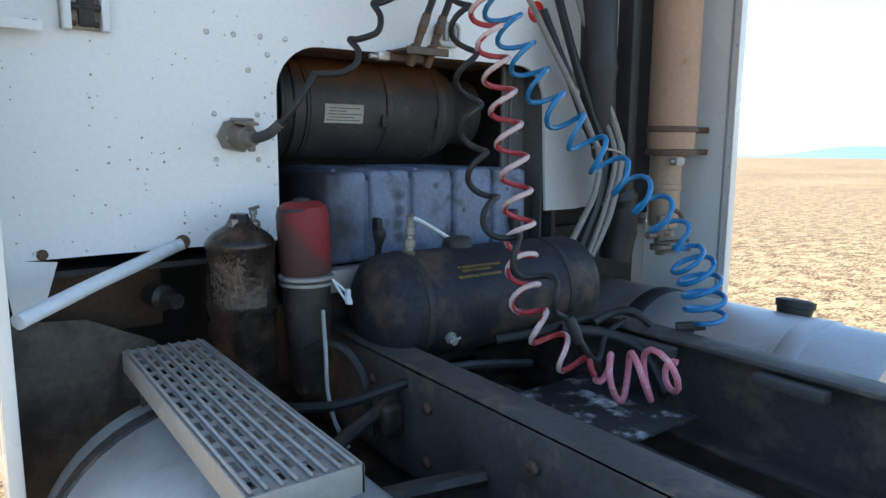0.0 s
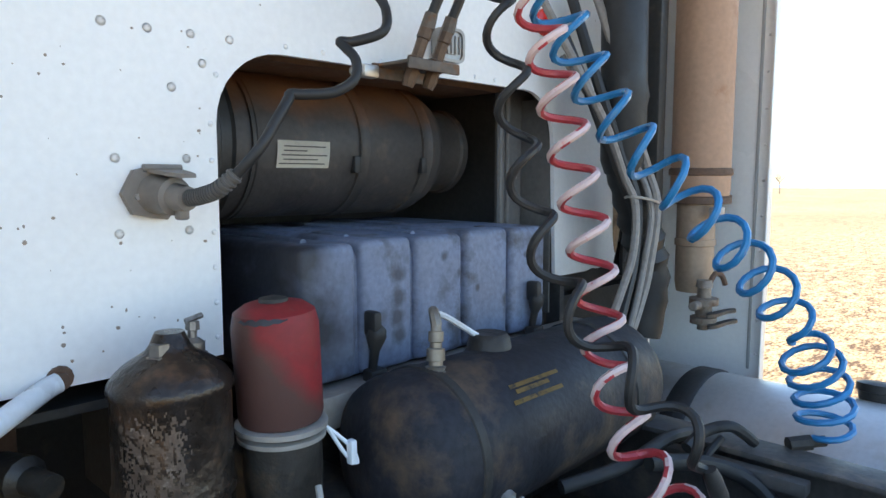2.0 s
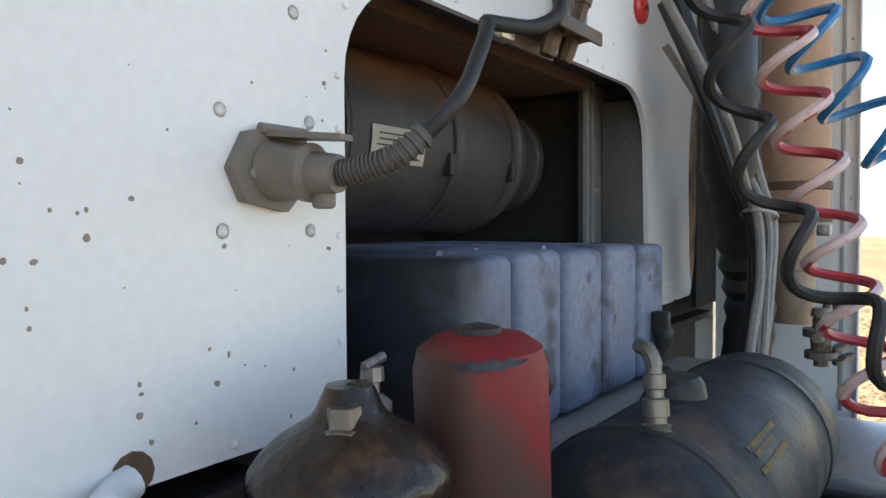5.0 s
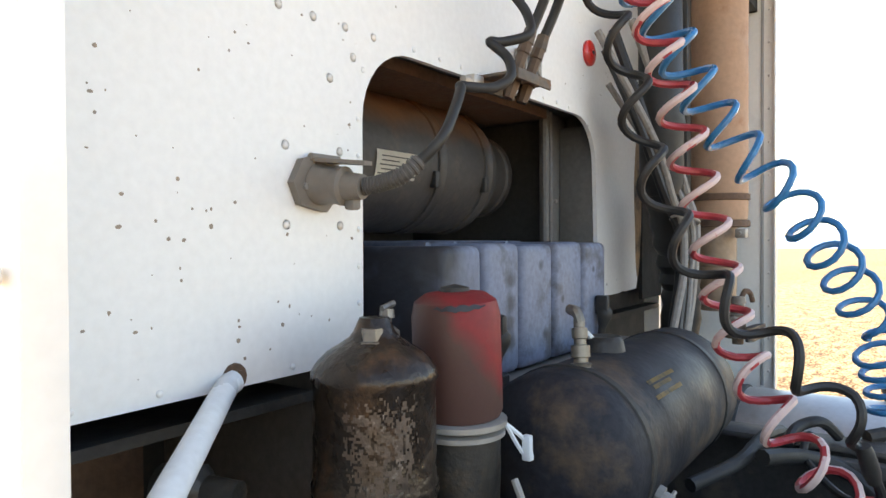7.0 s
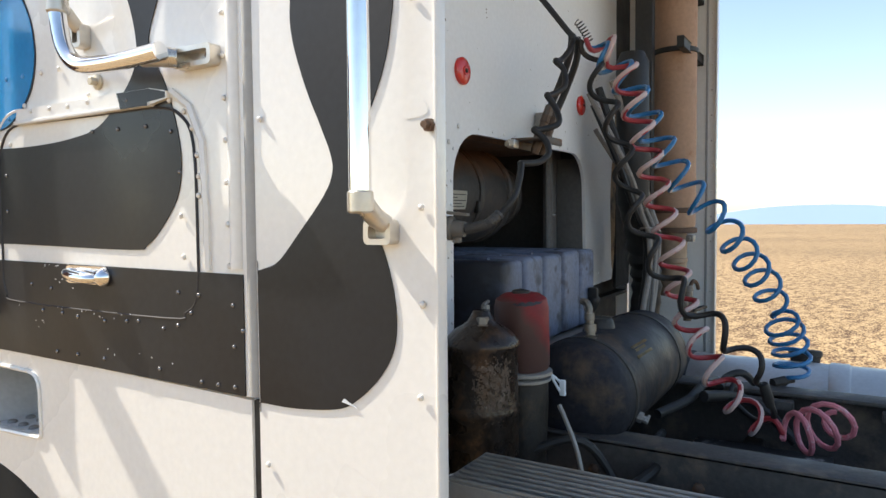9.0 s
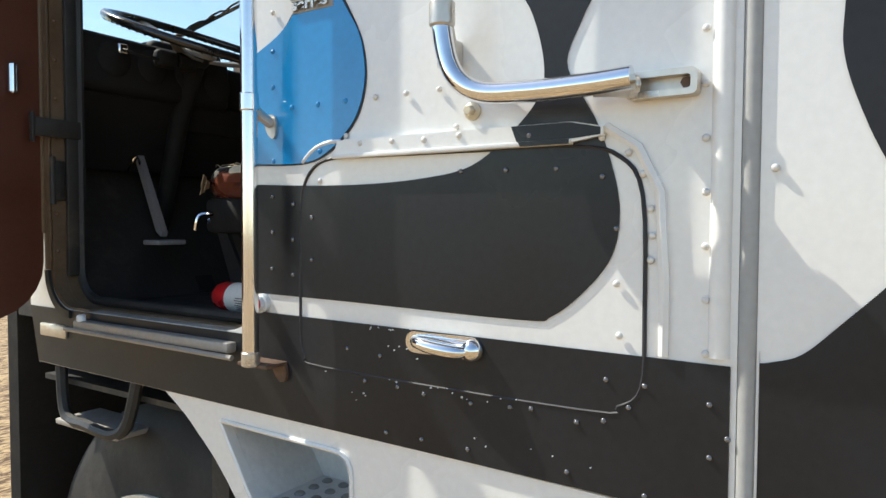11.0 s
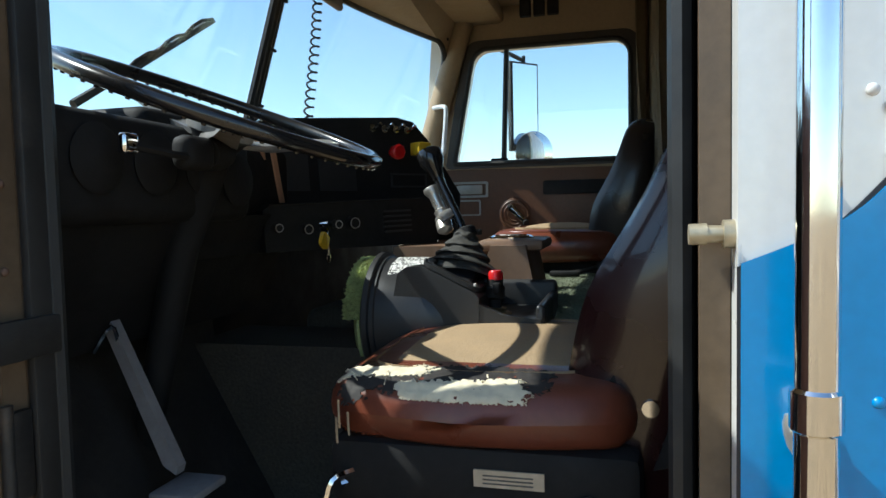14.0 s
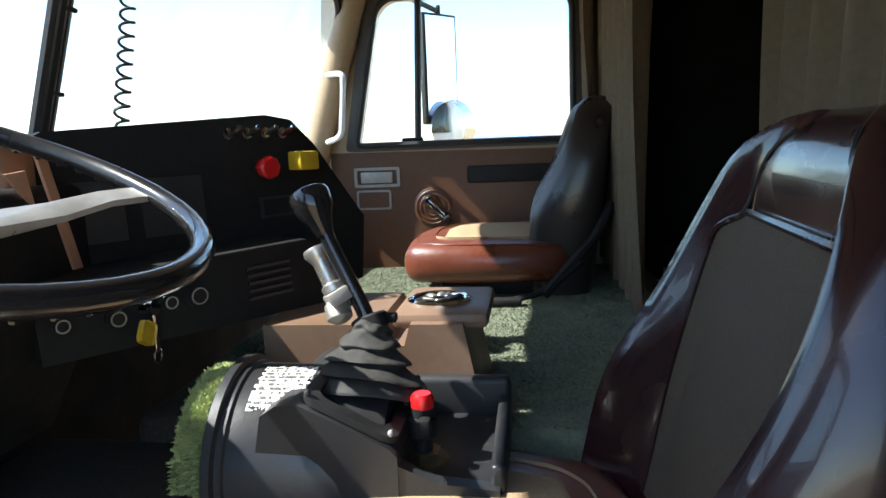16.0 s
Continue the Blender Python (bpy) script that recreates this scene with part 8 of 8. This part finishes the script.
part("sticker", sticker_mesh(0), M_WHITEPL, sbarrel, "scuffed white sticker with worn, unreadable rows")
part("sticker_marks", sticker_mesh(1), M_INK, sbarrel, "rows of worn dark marks", kind="stuff")
lever = thing("gear_lever", (0.845, 1.39, 1.86), "long black gear lever with range valve and pleated rubber boot", "gear lever")
M_BOOT = mk("dusty_pleated_rubber", (0.040, 0.038, 0.033), 0.8, var=0.3, scale=14, bump=0.25, dirt=(0.10, 0.09, 0.07), dirt_amt=0.3, dirt_scale=14)


def pleated_boot():
    """A slack rubber boot: soft pleats that sag and wander round a leaning stem."""
    bm = bmesh.new()
    p, q = Vector((0.822, 1.405, 1.888)), Vector((0.852, 1.398, 1.985))
    d, u, w = frame_of(q - p)
    rings = []
    for i in range(57):
        s = i / 56
        ring = []
        for k in range(48):
            a = 2 * math.pi * k / 48
            base = 0.066 * (1 - s) ** 1.1 + 0.020
            wob = 0.35 * noise.noise((math.cos(a) * 1.3, math.sin(a) * 1.3, s * 2.5))
            pleat = math.sin(2 * math.pi * (4.6 * s ** 0.9 + wob + 0.13 * math.sin(a + 1.0)))
            rr = base * (1 + 0.17 * pleat * min(1, 6 * s) * (1 - 0.4 * s)) + 0.004 * noise.noise((math.cos(a) * 3, math.sin(a) * 3, s * 9))
            sag = -0.006 * pleat * (1 - s)
            ring.append(bm.verts.new(p + (q - p) * s + (u * math.cos(a) + w * math.sin(a)) * rr + d * sag))
        rings.append(ring)
    for A, B in zip(rings, rings[1:]):
        for k in range(48):
            bm.faces.new((A[k], A[(k + 1) % 48], B[(k + 1) % 48], B[k]))
    bm.faces.new(rings[-1])
    return bm


part("boot", pleated_boot(), M_BOOT, lever, "dusty rubber boot with slack pleats", 70)
part("rod", tube(spline([(0.843, 1.387, 1.94), (0.852, 1.41, 2.0), (0.863, 1.45, 2.08), (0.870, 1.472, 2.13)], 5), 0.0118, 10), M_STEERW, lever)
part("boot_clamp", join(rod((0.846, 1.390, 1.972), (0.851, 1.397, 1.992), 0.021, 14, 0.003), box((0.862, 1.365, 1.975), (0.880, 1.388, 1.988), 0.003)), M_DASH, lever)
part("knob", lathe((0.866, 1.462, 2.105), (0.878, 1.49, 2.172), [(0, 0.013), (0.3, 0.019), (0.55, 0.028), (0.85, 0.030), (0.95, 0.026), (1, 0.018)], 20), M_STEERW, lever)
part("range_valve", lathe((0.861, 1.452, 2.022), (0.880, 1.484, 2.082), [(0, 0.016), (0.15, 0.017), (0.2, 0.0125), (0.70, 0.0125), (0.78, 0.015), (0.92, 0.020), (1, 0.019)], 14), M_CASTALU, lever, "bright metal range selector valve")
part("valve_block", box((-0.030, -0.016, -0.010), (0.026, 0.016, 0.010), 0.003, 2, Matrix.Translation((0.857, 1.448, 2.016)) @ Matrix.Rotation(-0.5, 4, "X") @ Matrix.Rotation(0.5, 4, "Z")), M_GALV, lever, "dull metal valve clamp")
part("valve_body", lathe((0.842, 1.440, 1.982), (0.856, 1.450, 2.010), [(0, 0.010), (0.2, 0.019), (0.8, 0.019), (1, 0.014)], 12), M_CASTALU, lever, "bright metal valve body")
part("air_line", tube(spline([(0.83, 1.41, 1.965), (0.825, 1.40, 1.93), (0.835, 1.385, 1.93), (0.85, 1.37, 1.90)], 5), 0.004, 6), M_CASTALU, lever)
rvalve = thing("hand_valve", (0.776, 1.32, 1.80), "black hand valve with a bright red cap on the tray", "valve")
part("body", lathe((0.776, 1.320, 1.800), (0.776, 1.317, 1.885), [(0, 0.022), (0.2, 0.020), (0.25, 0.014), (0.5, 0.014), (0.55, 0.020), (0.8, 0.020), (0.85, 0.016), (1, 0.016)], 14), M_DASH, rvalve)
part("wings", join(tube([(0.745, 1.31, 1.870), (0.807, 1.322, 1.870)], 0.007, 6), box((0.738, 1.302, 1.858), (0.756, 1.318, 1.880), 0.004), box((0.797, 1.314, 1.858), (0.814, 1.330, 1.880), 0.004)), M_DASH, rvalve)
part("base_flange", join(lathe((0.776, 1.320, 1.808), (0.776, 1.320, 1.816), [(0, 0.036), (0.6, 0.036), (1, 0.030)], 18), lathe((0.776, 1.320, 1.816), (0.776, 1.319, 1.826), [(0, 0.026), (1, 0.026)], 6)), M_BRASS, rvalve, "dull brass base flange")
part("cap", lathe((0.776, 1.317, 1.884), (0.776, 1.317, 1.903), [(0, 0.016), (0.7, 0.016), (1, 0.012)], 14), M_REDPL, rvalve, "bright red cap")
console = thing("centre_console", (1.10, 1.42, 1.79), "brown plastic console with a cup holder on the carpet", "console")
part("body", join(plate([(1.25, 1.795), (1.61, 1.795), (1.61, 1.945), (1.42, 1.945), (1.40, 1.91), (1.375, 1.91), (1.365, 1.945), (1.28, 1.945)], [], side(0.965), (0.24, 0, 0)), box((0.985, 1.24, 1.93), (1.20, 1.40, 1.958), 0.012)), M_CONS, console)
part("cup_ring", lathe((1.075, 1.33, 1.957), (1.075, 1.33, 1.966), [(0, 0.056), (0.6, 0.056), (1, 0.050), (0.7, 0.045), (0.3, 0.0435), (0.3, 0.040)], 28), M_CHROME, console, "bright metal cup ring")
part("cup_well", join(lathe((1.075, 1.33, 1.9585), (1.075, 1.33, 1.9605), [(0, 0.0425), (1, 0.0425)], 28)), M_DASH, console, "dark bottom of the cup holder")
part("crumpled_foil", join(*[box((-0.010, -0.006, -0.002), (0.012, 0.007, 0.003), 0.002, 1, Matrix.Translation((1.075 + 0.022 * math.cos(2.4 * k), 1.33 + 0.022 * math.sin(2.4 * k), 1.964)) @ Matrix.Rotation(1.3 * k, 4, "Z") @ Matrix.Rotation(0.4 * math.sin(k), 4, "X")) for k in range(6)]), M_CASTALU, console, "crumpled bright scraps in the holder", kind="stuff")

# extinguisher
ext = thing("fire_extinguisher", (0.14, 1.16, 1.396), "red fire extinguisher with white label lying on the floor", "extinguisher")
EA, EB = Vector((0.195, 1.320, 1.440)), Vector((0.150, 0.99, 1.440))
part("cylinder", lathe(EA, EB, [(0, 0.0), (0.01, 0.022), (0.05, 0.034), (0.11, 0.038), (0.90, 0.038), (0.97, 0.03), (1, 0.015)], 28), M_REDEXT, ext)
elabel = part("label", lathe(EA.lerp(EB, 0.24), EA.lerp(EB, 0.66), [(0, 0.0382), (0.01, 0.0388), (0.99, 0.0388), (1, 0.0382)], 28), M_WHITEPL, ext, "white paper label with unreadable print")
for i in range(6):
    part("print_bar", box((-0.0396, -0.018 - 0.006 * (i % 3), -0.0011), (-0.0384, 0.022 + 0.005 * (i % 2), 0.0011), 0, 1, Matrix.Translation(EA.lerp(EB, 0.47)) @ Matrix.Rotation(-0.14, 4, "Z") @ Matrix.Rotation(radians(8 - 9 * i), 4, "Y")), M_INK, elabel)
part("strap", lathe(EA.lerp(EB, 0.79), EA.lerp(EB, 0.84), [(0, 0.0383), (0.05, 0.040), (0.95, 0.040), (1, 0.0383)], 28), M_CHROME, ext)

# sleeper curtain, and the bunk whose darkness is put into its colour
bunk = thing("wall_sleeper", (1.2, 0.1, 1.8), "sleeper compartment behind the seats, coloured near-black for shade", "sleeper", kind="structure")
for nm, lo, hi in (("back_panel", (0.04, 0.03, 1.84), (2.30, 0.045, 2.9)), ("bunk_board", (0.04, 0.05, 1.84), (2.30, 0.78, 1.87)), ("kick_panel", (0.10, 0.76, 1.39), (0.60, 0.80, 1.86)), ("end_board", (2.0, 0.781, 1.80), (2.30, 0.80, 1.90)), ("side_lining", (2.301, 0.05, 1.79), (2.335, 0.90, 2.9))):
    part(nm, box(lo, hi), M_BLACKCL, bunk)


def curtain_mesh(x0, x1, y, z0, z1, folds, amp):
    bm = bmesh.new()
    N = 60
    rows = []
    for j in range(9):
        z = z0 + (z1 - z0) * j / 8
        rows.append([bm.verts.new((x0 + (x1 - x0) * i / N + 0.02 * math.sin(j * 0.7), y + amp * math.sin(folds * 6.28 * i / N + 0.3 * j) * (0.6 + 0.4 * j / 8), z)) for i in range(N + 1)])
    for A, B in zip(rows, rows[1:]):
        for i in range(N):
            bm.faces.new((A[i], A[i + 1], B[i + 1], B[i]))
    bmesh.ops.solidify(bm, geom=bm.faces[:], thickness=0.004)
    return bm


c1 = thing("curtain", (2.1, 0.95, 1.9), "beige sleeper curtain hanging by the passenger seat", "curtain", "sleeper curtains")
part("cloth", curtain_mesh(1.43, 2.29, 0.93, 1.84, 2.89, 7, 0.03), M_CURTAIN, c1)
c3 = thing("curtain", (2.2, 1.0, 2.3), "short end of beige curtain bunched beside the far window", "curtain", "sleeper curtains")
part("cloth", curtain_mesh(2.13, 2.29, 0.985, 2.32, 2.89, 2, 0.022), M_CURTAIN, c3)
c2 = thing("curtain", (1.0, 0.7, 1.9), "beige sleeper curtain gathered behind the driver's seat", "curtain", "sleeper curtains")
part("cloth", curtain_mesh(0.86, 1.36, 0.70, 1.84, 2.89, 4, 0.025), M_CURTAIN, c2)
vent = thing("ceiling_vent", (1.9, 1.4, 2.88), "dark slotted vent in the ceiling panel", "vent")
part("slots", join(*[box((2.13, 1.30 + 0.055 * i, 2.80), (2.16, 1.345 + 0.055 * i, 2.87), 0.005) for i in range(3)]), M_DASH, vent)
